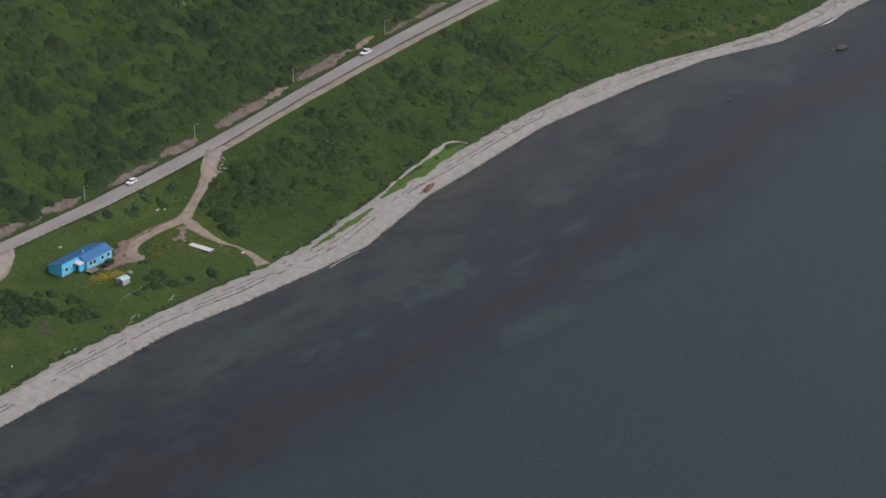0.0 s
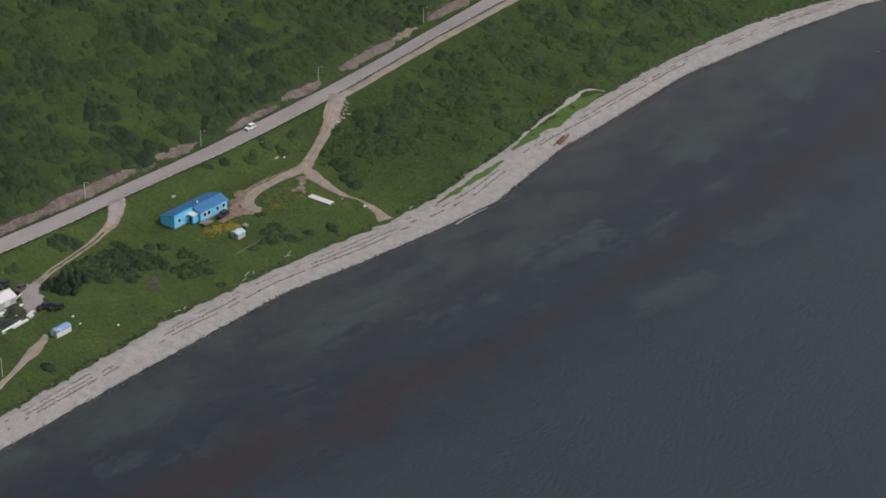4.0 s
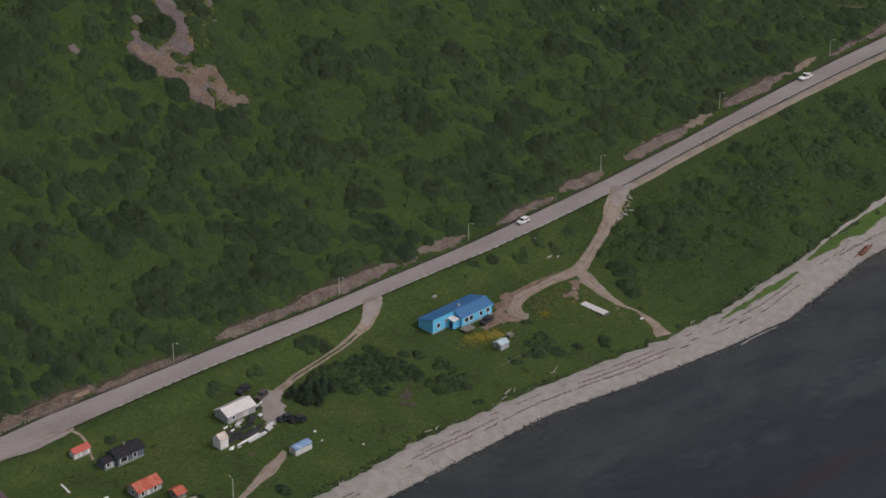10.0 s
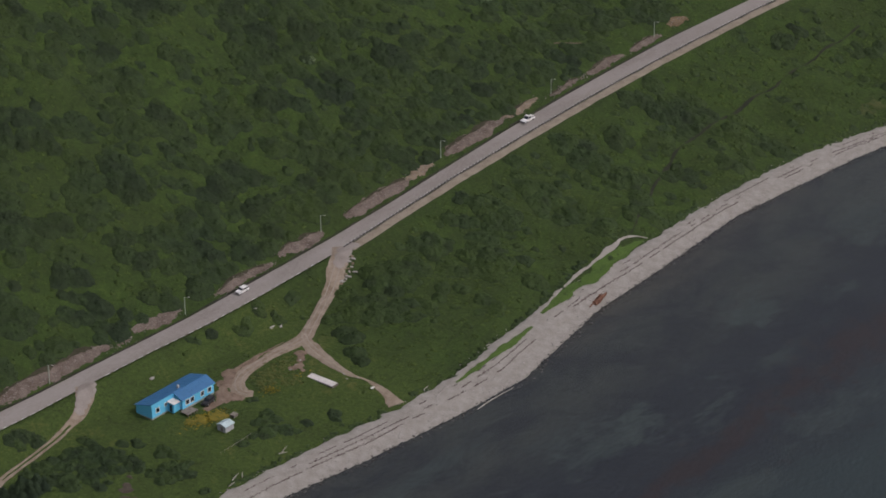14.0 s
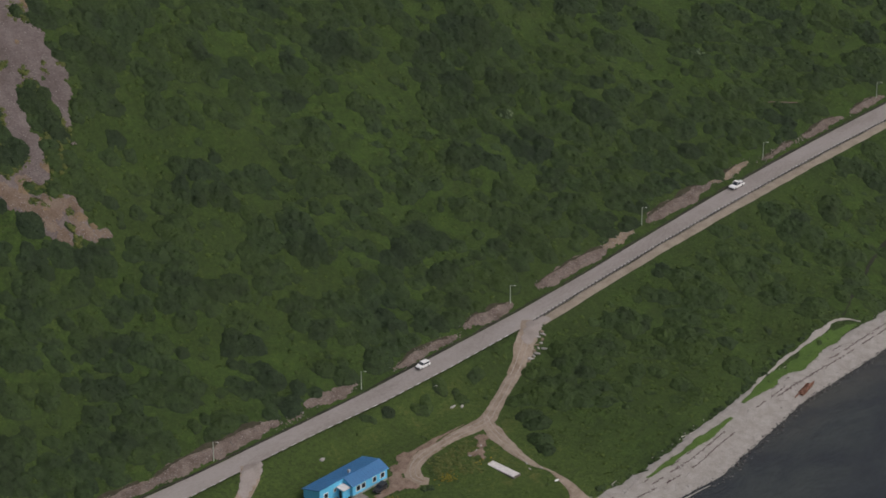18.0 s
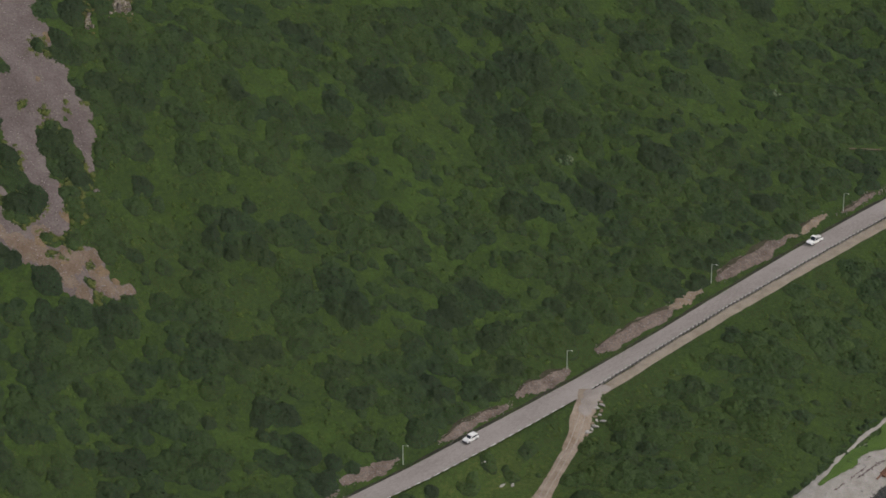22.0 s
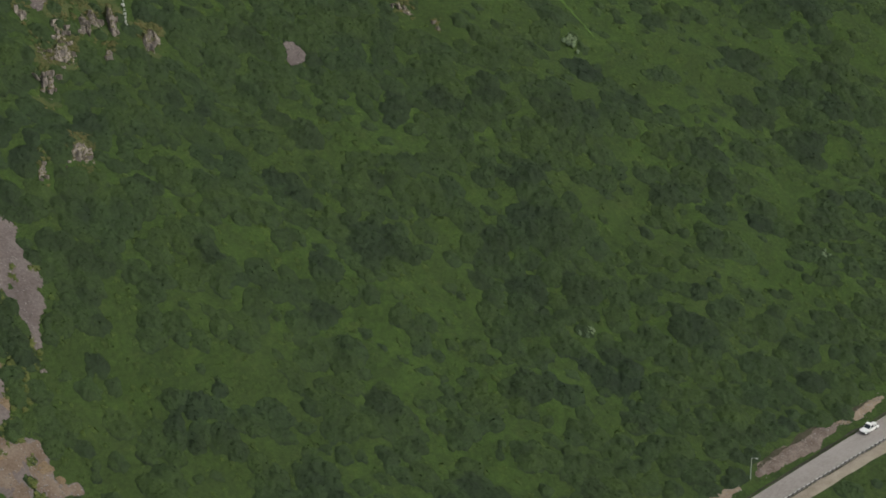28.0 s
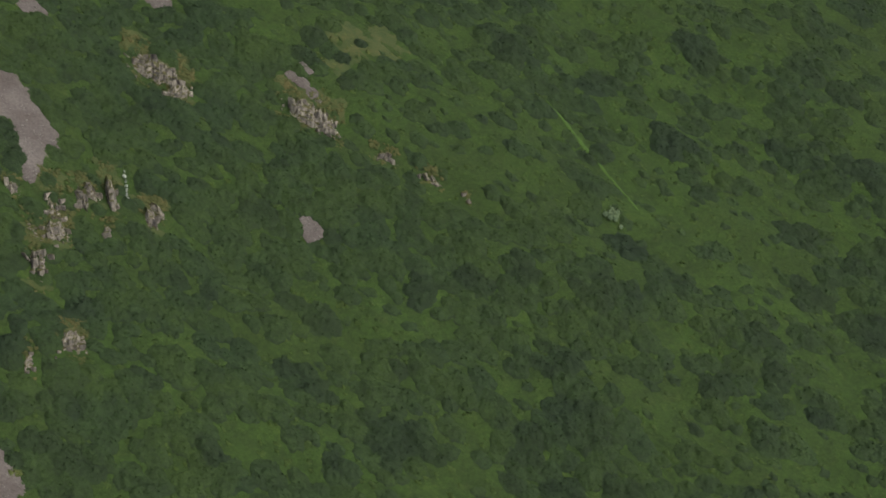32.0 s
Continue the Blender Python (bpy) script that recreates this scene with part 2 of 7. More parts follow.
    c = blend(n, l, level(raft, 0.2, 0.8, 0.8), c, SEA_KELP)
    fleck = math_node("MULTIPLY", band(out, 8, 30, 0.5), level(noise_at(n, l, v, 0.16, 5, 0.7), 0.60, 0.68, 0.7))
    c = blend(n, l, fleck, c, SEA_KELP)
    l.new(c, b.inputs["Base Color"])
    turned = n.new("ShaderNodeMapping")
    turned.inputs["Rotation"].default_value = (0, 0, radians(24))
    turned.inputs["Scale"].default_value = (0.45, 1.15, 1)
    l.new(g.outputs["Position"], turned.inputs["Vector"])
    bump(n, l, b, noise_at(n, l, turned.outputs[0], 0.75, 5, 0.65), 0.75, 0.45)
    return m


SEA_PATCHES = [(25, -125, 26, 8), (98, -135, 34, 7), (144, -128, 16, 5), (115, -116, 12, 6), (-12, -125, 11, 5), (22, -163, 24, 9), (-53, -101, 26, 4), (-145, -105, 16, 5), (-21, -96, 22, 5), (75, -164, 26, 9)]
SEA_DEEP, SEA_MID, SEA_SHALLOW, SEA_GREEN = (0.0245, 0.0375, 0.0405), (0.0215, 0.0265, 0.0325), (0.050, 0.050, 0.043), (0.036, 0.043, 0.041)
SEA_WEED, SEA_SAND, SEA_KELP = (0.015, 0.018, 0.026), (0.038, 0.052, 0.050), (0.028, 0.0205, 0.0215)
MEADOW = grass_ground()
LEAF = leaves("alder_leaves", (0.026, 0.042, 0.0185), (0.0365, 0.060, 0.0228), (0.047, 0.078, 0.0265))
LEAF_FRESH = leaves("willow_scrub_leaves", (0.031, 0.050, 0.0185), (0.0405, 0.066, 0.0218), (0.0505, 0.082, 0.025))
LEAF_DARK = leaves("dark_alder_leaves", (0.022, 0.035, 0.017), (0.0295, 0.048, 0.0208), (0.038, 0.0625, 0.0245))
LEAF_PALE = leaves("pale_willow_leaves", (0.09, 0.13, 0.07), (0.15, 0.20, 0.115), (0.22, 0.27, 0.17))
HERB = leaves("tall_herbs", (0.044, 0.067, 0.021), (0.054, 0.083, 0.023), (0.067, 0.10, 0.028))
NEEDLE = leaves("spruce_needles", (0.028, 0.046, 0.030), (0.042, 0.066, 0.040), (0.058, 0.088, 0.05))
YELLOW = leaves("yellow_flowers", (0.09, 0.10, 0.02), (0.21, 0.17, 0.02), (0.32, 0.24, 0.03))
SEA = sea_water()
ASPHALT = mottled("worn_asphalt", (0.205, 0.18, 0.163), (0.268, 0.241, 0.224), (0.312, 0.284, 0.265), 0.09, 2.4, 0.85, 0.01, (0.35, 1, 1))
DIRT = mottled("track_dirt", (0.155, 0.115, 0.083), (0.24, 0.192, 0.148), (0.31, 0.262, 0.212), 0.3, 3.0, 0.95, 0.03)
RUT = mottled("worn_rut", (0.20, 0.165, 0.135), (0.275, 0.235, 0.20), (0.34, 0.30, 0.26), 0.5, 3.0, 0.95, 0.02)
SAND = mottled("sandy_verge", (0.12, 0.09, 0.062), (0.20, 0.155, 0.115), (0.28, 0.225, 0.17), 0.4, 4.0, 0.95, 0.03)
SHINGLE = mottled("beach_shingle", (0.218, 0.20, 0.18), (0.28, 0.26, 0.236), (0.34, 0.318, 0.292), 0.4, 2.8, 0.9, 0.05)
STONE = mottled("pale_stone", (0.20, 0.188, 0.175), (0.31, 0.292, 0.272), (0.44, 0.42, 0.395), 0.6, 4, 0.85, 0.05, island=0.6)
WHITE_STONE = mottled("white_quartz", (0.2, 0.2, 0.17), (0.32, 0.33, 0.29), (0.44, 0.45, 0.41), 0.8, 4, 0.85, 0.05)
WRACK = mottled("dry_seaweed", (0.065, 0.045, 0.045), (0.115, 0.085, 0.082), (0.17, 0.135, 0.125), 0.5, 4, 0.95, 0.05, island=0.5)
SCREE = mottled("grey_scree", (0.082, 0.064, 0.058), (0.125, 0.102, 0.095), (0.17, 0.142, 0.132), 0.12, 1.6, 0.95, 0.25)
EARTH = mottled("brown_bank_earth", (0.068, 0.049, 0.037), (0.118, 0.088, 0.07), (0.175, 0.137, 0.112), 0.3, 2.2, 0.95, 0.2)
# brown peat, darkened to hold the shade below overhanging turf
PEAT_SHADE = mottled("peat_with_lip_shade", (0.026, 0.026, 0.014), (0.044, 0.040, 0.024), (0.07, 0.058, 0.040), 0.5, 3, 0.95, 0.1)
CUT = mottled("eroded_cutting", (0.080, 0.060, 0.048), (0.138, 0.108, 0.091), (0.20, 0.162, 0.14), 0.3, 2.2, 0.95, 0.2)
FOOTSOIL = mottled("tan_scree_soil", (0.10, 0.069, 0.047), (0.146, 0.107, 0.079), (0.187, 0.146, 0.114), 0.2, 1.8, 0.95, 0.2)
OCHRE = mottled("ochre_soil", (0.095, 0.068, 0.038), (0.155, 0.11, 0.066), (0.215, 0.16, 0.105), 0.3, 2.2, 0.95, 0.2)
CRAG = crag_rock()
BARK = mottled("bark", (0.04, 0.03, 0.022), (0.08, 0.062, 0.05), (0.12, 0.1, 0.08), 1.0, 6, 0.9, 0.03)
DRIFT = mottled("driftwood", (0.22, 0.2, 0.17), (0.36, 0.34, 0.3), (0.5, 0.47, 0.43), 0.6, 5, 0.9, 0.02)
RUST = mottled("rusty_wreck", (0.09, 0.042, 0.028), (0.18, 0.085, 0.055), (0.29, 0.165, 0.115), 0.9, 4, 0.9, 0.05)
PLANK = mottled("grey_planks", (0.12, 0.105, 0.09), (0.2, 0.18, 0.155), (0.28, 0.255, 0.22), 0.8, 5, 0.85, 0.02)
FRESH = mottled("fresh_grass", (0.046, 0.084, 0.016), (0.060, 0.108, 0.019), (0.074, 0.126, 0.023), 0.3, 3, 0.9, 0.2)
CONCRETE = mottled("pole_concrete", (0.24, 0.25, 0.23), (0.33, 0.34, 0.32), (0.42, 0.42, 0.4), 1.0, 6, 0.85, 0.01)
WHITE = painted("white_paint", (0.84, 0.84, 0.82))
OFFWHITE = painted("weathered_white_paint", (0.64, 0.63, 0.61), 0.6, 0, 0.35)
BLACK = painted("black_paint", (0.03, 0.03, 0.032))
TYRE = painted("black_rubber", (0.02, 0.02, 0.02), 0.8)
CYAN = painted("bright_blue_siding", (0.15, 0.62, 0.93), 0.5, 0, 0.12)
BLUEROOF = painted("blue_metal_roof", (0.045, 0.165, 0.35), 0.4, 0, 0.15)
PALEBLUE = mottled("faded_blue_sheet", (0.15, 0.31, 0.54), (0.29, 0.45, 0.60), (0.52, 0.60, 0.63), 0.4, 1.4, 0.6, 0.02)
SLATEBLUE = painted("slate_blue_sheet", (0.13, 0.20, 0.32), 0.5, 0, 0.2)
TEAL = painted("teal_siding", (0.05, 0.19, 0.23), 0.6)
AQUA = painted("pale_aqua_sheet", (0.42, 0.62, 0.62), 0.5)
STAINROOF = mottled("rust_stained_roof", (0.42, 0.26, 0.21), (0.60, 0.53, 0.49), (0.68, 0.66, 0.64), 0.5, 1.6, 0.6, 0.01)
PALEAQUA = painted("pale_aqua_metal", (0.50, 0.62, 0.64), 0.45, 0, 0.2)
REDROOF = painted("red_metal_roof", (0.50, 0.085, 0.06), 0.5, 0, 0.25)
ORANGE = mottled("faded_orange_roof", (0.30, 0.05, 0.025), (0.43, 0.105, 0.06), (0.50, 0.21, 0.155), 0.35, 1.6, 0.6, 0.02)
MAROON = painted("maroon_brown_roof", (0.092, 0.066, 0.068), 0.85, 0, 0.2)
CHARCOAL = painted("charcoal_roof", (0.022, 0.022, 0.025), 0.92, 0, 0.3)
GREYROOF = painted("light_grey_metal_roof", (0.52, 0.55, 0.53), 0.45, 0, 0.2)
GREYWALL = painted("blue_grey_siding", (0.12, 0.15, 0.19), 0.7)
PALEWALL = painted("pale_grey_siding", (0.42, 0.42, 0.44), 0.7)
GLASS = painted("dark_window_glass", (0.028, 0.036, 0.046), 0.08, 0, 0.1)
CHROME = painted("dull_steel", (0.42, 0.43, 0.44), 0.45, 0.7)
TARP = painted("black_tarpaulin", (0.022, 0.022, 0.024), 0.6)
REDLAMP = painted("red_lamp_lens", (0.35, 0.02, 0.02), 0.3)
WETSTONE = mottled("wet_stone", (0.03, 0.027, 0.025), (0.06, 0.053, 0.048), (0.11, 0.1, 0.09), 0.6, 4, 0.45, 0.05, island=0.5)
MOSS = mottled("olive_moss", (0.045, 0.06, 0.018), (0.078, 0.083, 0.027), (0.13, 0.105, 0.042), 0.4, 2.5, 0.95, 0.2)
TURF = mottled("mossy_turf", (0.036, 0.054, 0.017), (0.056, 0.071, 0.022), (0.088, 0.084, 0.031), 0.35, 2.0, 0.95, 0.2)
YARD = mottled("reddish_yard_soil", (0.10, 0.072, 0.05), (0.175, 0.125, 0.095), (0.25, 0.19, 0.15), 0.5, 3.5, 0.95, 0.04)
DRYGRASS = mottled("dry_grass", (0.05, 0.068, 0.018), (0.078, 0.094, 0.024), (0.11, 0.115, 0.034), 0.5, 3, 0.95, 0.15)
FLOWERGRASS = mottled("flowering_grass", (0.06, 0.08, 0.02), (0.14, 0.12, 0.02), (0.24, 0.18, 0.026), 0.5, 3, 0.95, 0.15)
DITCH = mottled("wet_ditch_mud", (0.016, 0.018, 0.012), (0.032, 0.030, 0.021), (0.07, 0.06, 0.046), 0.4, 3, 0.9, 0.05)
# near-black tones: the shade inside the gully is put into this colour
GULLY_SHADE = mottled("gully_shade", (0.010, 0.013, 0.007), (0.018, 0.021, 0.012), (0.034, 0.034, 0.022), 0.4, 3, 0.9, 0.05)
SHEET = painted("grubby_plastic_sheet", (0.60, 0.57, 0.55), 0.6, 0, 0.4)
WHITEROOF = painted("white_metal_roof", (0.66, 0.63, 0.61), 0.45, 0, 0.15)
WHITEWALL = painted("white_siding", (0.68, 0.69, 0.72), 0.7)
POLE = painted("pale_green_pole", (0.46, 0.50, 0.42), 0.6)
CUTSTONE = mottled("dull_broken_stone", (0.11, 0.095, 0.088), (0.19, 0.165, 0.155), (0.28, 0.25, 0.235), 0.6, 4, 0.9, 0.05, island=0.6)
GRAVEL = mottled("grey_gravel", (0.20, 0.172, 0.152), (0.255, 0.225, 0.205), (0.30, 0.268, 0.245), 0.2, 3.0, 0.92, 0.02)
# dark tone for the shadow and underside below the guard rail
RAIL_SHADE = painted("under_rail_shade", (0.10, 0.095, 0.09), 0.6, 0, 0.3)
MUD = mottled("dark_meadow_mud", (0.035, 0.029, 0.021), (0.062, 0.05, 0.038), (0.095, 0.08, 0.062), 0.5, 3.0, 0.9, 0.05)
SHEDBLUE = mottled("worn_blue_sheet", (0.10, 0.19, 0.34), (0.17, 0.28, 0.45), (0.33, 0.41, 0.50), 0.5, 2.0, 0.6, 0.01)
SANDHEAP = mottled("ochre_sand", (0.17, 0.12, 0.075), (0.26, 0.19, 0.13), (0.34, 0.265, 0.19), 0.5, 3.0, 0.95, 0.05)
VERGE = mottled("pale_verge_sand", (0.19, 0.157, 0.117), (0.26, 0.22, 0.172), (0.32, 0.278, 0.222), 0.3, 3.5, 0.95, 0.03)

# ---- shape of the land ----
WATER_X = [-700, -400, -160, -95, -46, -17, 17, 43, 90, 116, 168, 199, 228, 268, 303, 345, 373, 420, 700, 1500]
WATER_Y = [-95, -80, -74.5, -74, -74.3, -79.5, -84, -86, -78.3, -78, -76, -79.5, -83, -90.5, -105, -110, -112, -108, -140, -200]
BEACH_X = [-700, -400, -150, -106, -82, -48, -20, 7, 28, 50, 73, 106, 134, 161, 191, 219, 247, 275, 312, 348, 420, 700, 1500]
BEACH_Y = [-86, -69, -64, -62.5, -61.3, -63.5, -66.5, -70.5, -71, -68.5, -66.5, -65, -66, -65.6, -67, -70, -76.5, -87, -98, -100, -96, -125, -180]
FAR_X = [-700, -300, -189, -152, -126, -87, -58, -36, -15, 9, 32, 58, 90, 114, 150, 176, 206, 237, 270, 340, 500, 1500]
FAR_Y = [28, 10, 5.9, 6.5, 4.8, 2.5, 0.0, -0.7, -1.7, -2.4, -3.1, -3.7, -3.8, -3.1, -2.9, -3.5, -4.1, -5.5, -8.5, -15.5, -40, -120]
NEAR_X = [-700, -300, -185, -142, -123, -104, -85, -65, -41, -21, 0, 23, 57, 86, 112, 139, 166, 195, 224, 270, 340, 500, 1500]
NEAR_Y = [20, 2.5, -2.4, -2.9, -3.4, -4.1, -5.6, -6.8, -7.2, -8.0, -9.3, -10.3, -10.7, -10.0, -9.5, -9.9, -10.7, -11.6, -12.9, -16, -23, -48, -128]
ROAD_X = [-700, -250, -200, -60, 0, 58, 118, 175, 240, 400, 700, 1500]
ROAD_Z = [7, 8.8, 9.0, 10.3, 10.8, 13.0, 16.0, 19.3, 22, 28, 35, 40]


def ground(x, y):
    """Height of the land (x along the coast road, y uphill); works on numbers and arrays."""
    x, y = np.asarray(x, float), np.asarray(y, float)
    w, b = np.interp(x, WATER_X, WATER_Y), np.interp(x, BEACH_X, BEACH_Y)
    far, near, zr = np.interp(x, FAR_X, FAR_Y), np.interp(x, NEAR_X, NEAR_Y), np.interp(x, ROAD_X, ROAD_Z)
    near = near - 1.2 - 3.5 * np.clip((x - 50) / 15, 0, 1)
    sea = np.maximum(-0.06 * (w - y) - 0.0006 * (w - y) ** 2, -40.0)
    k = np.clip((y - w) / (b - w), 0, 1)
    beach = 2.2 * (0.75 * k + 0.45 * np.sin(np.pi * k) * k)
    t = np.clip((y - b) / (near - b), 0, 1)
    low = np.interp(t, [0, 0.12, 0.25, 0.5, 0.7, 0.86, 1], [0, 0.12, 0.27, 0.4, 0.48, 0.56, 1])
    steep = np.interp(t, [0, 0.1, 0.5, 0.85, 1], [0, 0.14, 0.46, 0.84, 1])
    mix = np.clip((x - 30) / 60, 0, 1)
    bench = 1.65 + (zr - 1.75) * (low * (1 - mix) + steep * mix)
    f = np.clip(1 - 0.0011 * (x - 80), 0.6, 1.12)
    d = y - far
    hill = zr + f * np.interp(d, [0, 1.2, 2.6, 4.5, 8, 30, 70, 105, 130, 150, 200, 300, 500, 900, 2000],
                              [0, -0.3, -0.2, 0.9, 2.2, 10.5, 29, 49, 63, 74, 103, 160, 260, 400, 500])
    z = np.where(y < w, sea, np.where(y < b, beach, np.where(y < near, bench, np.where(d < 0, zr, hill))))
    rough = np.clip((d - 8) / 30, 0, 1) + np.clip((near - 3 - y) / 10, 0, 1) * np.clip((y - b - 1) / 6, 0, 1) * (0.25 + 0.75 * mix)
    wave = (0.9 * np.sin(x * 0.11 + 1.3 * np.sin(y * 0.05)) * np.sin(y * 0.09 + 0.7) + 0.5 * np.sin(x * 0.27 + 2.0 + y * 0.13)
            + 1.6 * np.sin(x * 0.045 + 0.6) * np.clip(d / 60, 0, 1))
    return z + rough * wave

# ---- mesh helpers ----
def mesh_object(name, verts, faces, mat, parent=None, smooth=False):
    me = bpy.data.meshes.new(name)
    me.from_pydata([tuple(v) for v in verts], [], [tuple(f) for f in faces])
    me.materials.append(mat)
    if smooth:
        me.shade_smooth()
    ob = new(name, me)
    ob.parent = parent
    return ob


def big_mesh(name, verts, tris, mat, smooth=False):
    """One mesh of many triangles from arrays."""
    verts, tris = np.asarray(verts, np.float32), np.asarray(tris, np.int32)
    me = bpy.data.meshes.new(name)
    me.vertices.add(len(verts))
    me.vertices.foreach_set("co", verts.ravel())
    me.loops.add(tris.size)
    me.loops.foreach_set("vertex_index", tris.ravel())
    me.polygons.add(len(tris))
    me.polygons.foreach_set("loop_start", np.arange(len(tris), dtype=np.int32) * 3)
    me.update(calc_edges=True)
    me.materials.append(mat)
    if smooth:
        me.shade_smooth()
    return new(name, me)


def part(name, bm, mat, parent, label=""):
    """Links a bmesh as one mesh object under a thing or a part."""
    me = bpy.data.meshes.new(name)
    bm.to_mesh(me)
    bm.free()
    me.materials.append(mat)
    ob = new(name, me)
    ob.parent = parent
    if label:
        ob["label"] = label
    return ob


def box(bm, x0, x1, y0, y1, z0, z1, bevel=0.0):
    vs = [bm.verts.new((x, y, z)) for z in (z0, z1) for y in (y0, y1) for x in (x0, x1)]
    fs = [bm.faces.new([vs[i] for i in q]) for q in ((0, 2, 3, 1), (4, 5, 7, 6), (0, 1, 5, 4), (2, 6, 7, 3), (0, 4, 6, 2), (1, 3, 7, 5))]
    if bevel:
        bmesh.ops.bevel(bm, geom=list({e for f in fs for e in f.edges}), offset=bevel, segments=1, affect="EDGES")
    return bm


def boxed(*a, bevel=0.0):
    return box(bmesh.new(), *a, bevel=bevel)


def prism(points, y0, y1):
    """A closed outline in x and z, drawn out from y0 to y1."""
    bm = bmesh.new()
    a = [bm.verts.new((x, y0, z)) for x, z in points]
    b = [bm.verts.new((x, y1, z)) for x, z in points]
    bm.faces.new(a)
    bm.faces.new(b[::-1])
    for i in range(len(a)):
        j = (i + 1) % len(a)
        bm.faces.new((a[j], a[i], b[i], b[j]))
    bmesh.ops.recalc_face_normals(bm, faces=bm.faces)
    return bm


def tube(points, radii, sides=8):
    """A tapered tube along points."""
    bm = bmesh.new()
    rings = []
    for i, p in enumerate(points):
        p = Vector(p)
        along = (Vector(points[min(i + 1, len(points) - 1)]) - Vector(points[max(i - 1, 0)])).normalized()
        q = along.to_track_quat("Z", "Y")
        rings.append([bm.verts.new(p + q @ Vector((math.cos(k * math.tau / sides) * radii[i], math.sin(k * math.tau / sides) * radii[i], 0))) for k in range(sides)])
    for a, b in zip(rings, rings[1:]):
        for k in range(sides):
            bm.faces.new((a[k], a[(k + 1) % sides], b[(k + 1) % sides], b[k]))
    bm.faces.new(rings[0][::-1])
    bm.faces.new(rings[-1])
    return bm


def thing(name, x, y, z, label, category, group="", turn=0.0, kind=""):
    e = new(name)
    e.matrix_basis = pose(x, y, z, 0, 0, turn)
    e.empty_display_size = 0.3
    return tagged(e, label, category, group, kind)


def gz(x, y):
    return float(ground(x, y))


rng = np.random.default_rng(7)
KEEP_CLEAR = []      # (x, y, radius) where no shrub grows


def curve_points(pts, step):
    """A smooth line through pts (x, y, half width), sampled about every step metres."""
    p = np.array(pts, float)
    p = np.vstack([2 * p[0] - p[1], p, 2 * p[-1] - p[-2]])
    out = []
    for i in range(1, len(p) - 2):
        n = max(2, int(np.hypot(*(p[i + 1, :2] - p[i, :2])) / step))
        for t in np.arange(n) / n:
            a, b, c, d = p[i - 1], p[i], p[i + 1], p[i + 2]
            out.append(0.5 * (2 * b + (c - a) * t + (2 * a - 5 * b + 4 * c - d) * t * t + (3 * b - a - 3 * c + d) * t ** 3))
    out.append(p[-2])
    return np.array(out)


def ribbon(name, pts, mat, lift=0.12, step=1.0, ragged=0.25, across=5, height=None, clear=True):
    """A strip draped over the ground along pts (x, y, half width), with uneven edges."""
    c = curve_points(pts, step)
    d = np.gradient(c[:, :2], axis=0)
    d /= np.linalg.norm(d, axis=1)[:, None] + 1e-9
    side = np.stack([-d[:, 1], d[:, 0]], 1)
    n = len(c)
    k = np.linspace(-1, 1, across)
    wob = 1 + ragged * np.stack([np.convolve(rng.normal(0, 1, n + 4), np.ones(5) / 2.2, "valid") for _ in range(2)], 1).clip(-1.6, 1.6)
    w = np.where(k[None] < 0, wob[:, :1], wob[:, 1:]) * c[:, 2:3] * k[None]
    xy = c[:, None, :2] + side[:, None] * w[..., None]
    z = (ground(xy[..., 0], xy[..., 1]) if height is None else height(xy[..., 0], xy[..., 1])) + lift - 0.1 * (np.abs(k)[None] > 0.99)
    v = np.concatenate([xy, z[..., None]], -1).reshape(-1, 3)
    f = [(i * across + j, (i + 1) * across + j, (i + 1) * across + j + 1, i * across + j + 1) for i in range(n - 1) for j in range(across - 1)]
    f = [q[::-1] for q in f]
    if clear:
        KEEP_CLEAR.extend((px, py, hw + 0.8) for px, py, hw in c[:: max(1, int(1.5 / step))])
    return mesh_object(name, v, f, mat, smooth=True)


def patch(name, blobs, mat, lift=0.2, cell=1.0, ragged=0.45, clear=True, gaps=()):
    """A draped sheet over the union of round blobs (x, y, radius) with an uneven outline."""
    b = np.array(blobs, float)
    x0, x1 = (b[:, 0] - b[:, 2] * 1.6).min(), (b[:, 0] + b[:, 2] * 1.6).max()
    y0, y1 = (b[:, 1] - b[:, 2] * 1.6).min(), (b[:, 1] + b[:, 2] * 1.6).max()
    gx, gy = np.arange(x0, x1 + cell, cell), np.arange(y0, y1 + cell, cell)
    xx, yy = np.meshgrid(gx, gy, indexing="ij")
    wob = np.array([[noise.fractal(Vector((a * 0.35, c * 0.35, 3.1)), 1.0, 2.0, 4) for c in gy] for a in gx])
    field = np.max(1 - np.hypot(xx[..., None] - b[:, 0], yy[..., None] - b[:, 1]) / b[:, 2], axis=-1) + ragged * wob
    for hx, hy, hr in gaps:
        field = np.minimum(field, (np.hypot(xx - hx, yy - hy) / hr - 1) * 0.8 + ragged * wob)
    inside = field > 0
    index, v, f = {}, [], []
    zz = ground(xx, yy) + np.minimum(lift, field * 1.2)
    for i in range(len(gx) - 1):
        for j in range(len(gy) - 1):
            q = ((i, j), (i + 1, j), (i + 1, j + 1), (i, j + 1))
            if sum(inside[c] for c in q) >= 3:
                for c in q:
                    if c not in index:
                        index[c] = len(v)
                        v.append((xx[c], yy[c], zz[c]))
                f.append([index[c] for c in q])
    if clear:
        KEEP_CLEAR.extend((px, py, r * 0.9) for px, py, r in blobs)
    return mesh_object(name, v, f, mat, smooth=True)

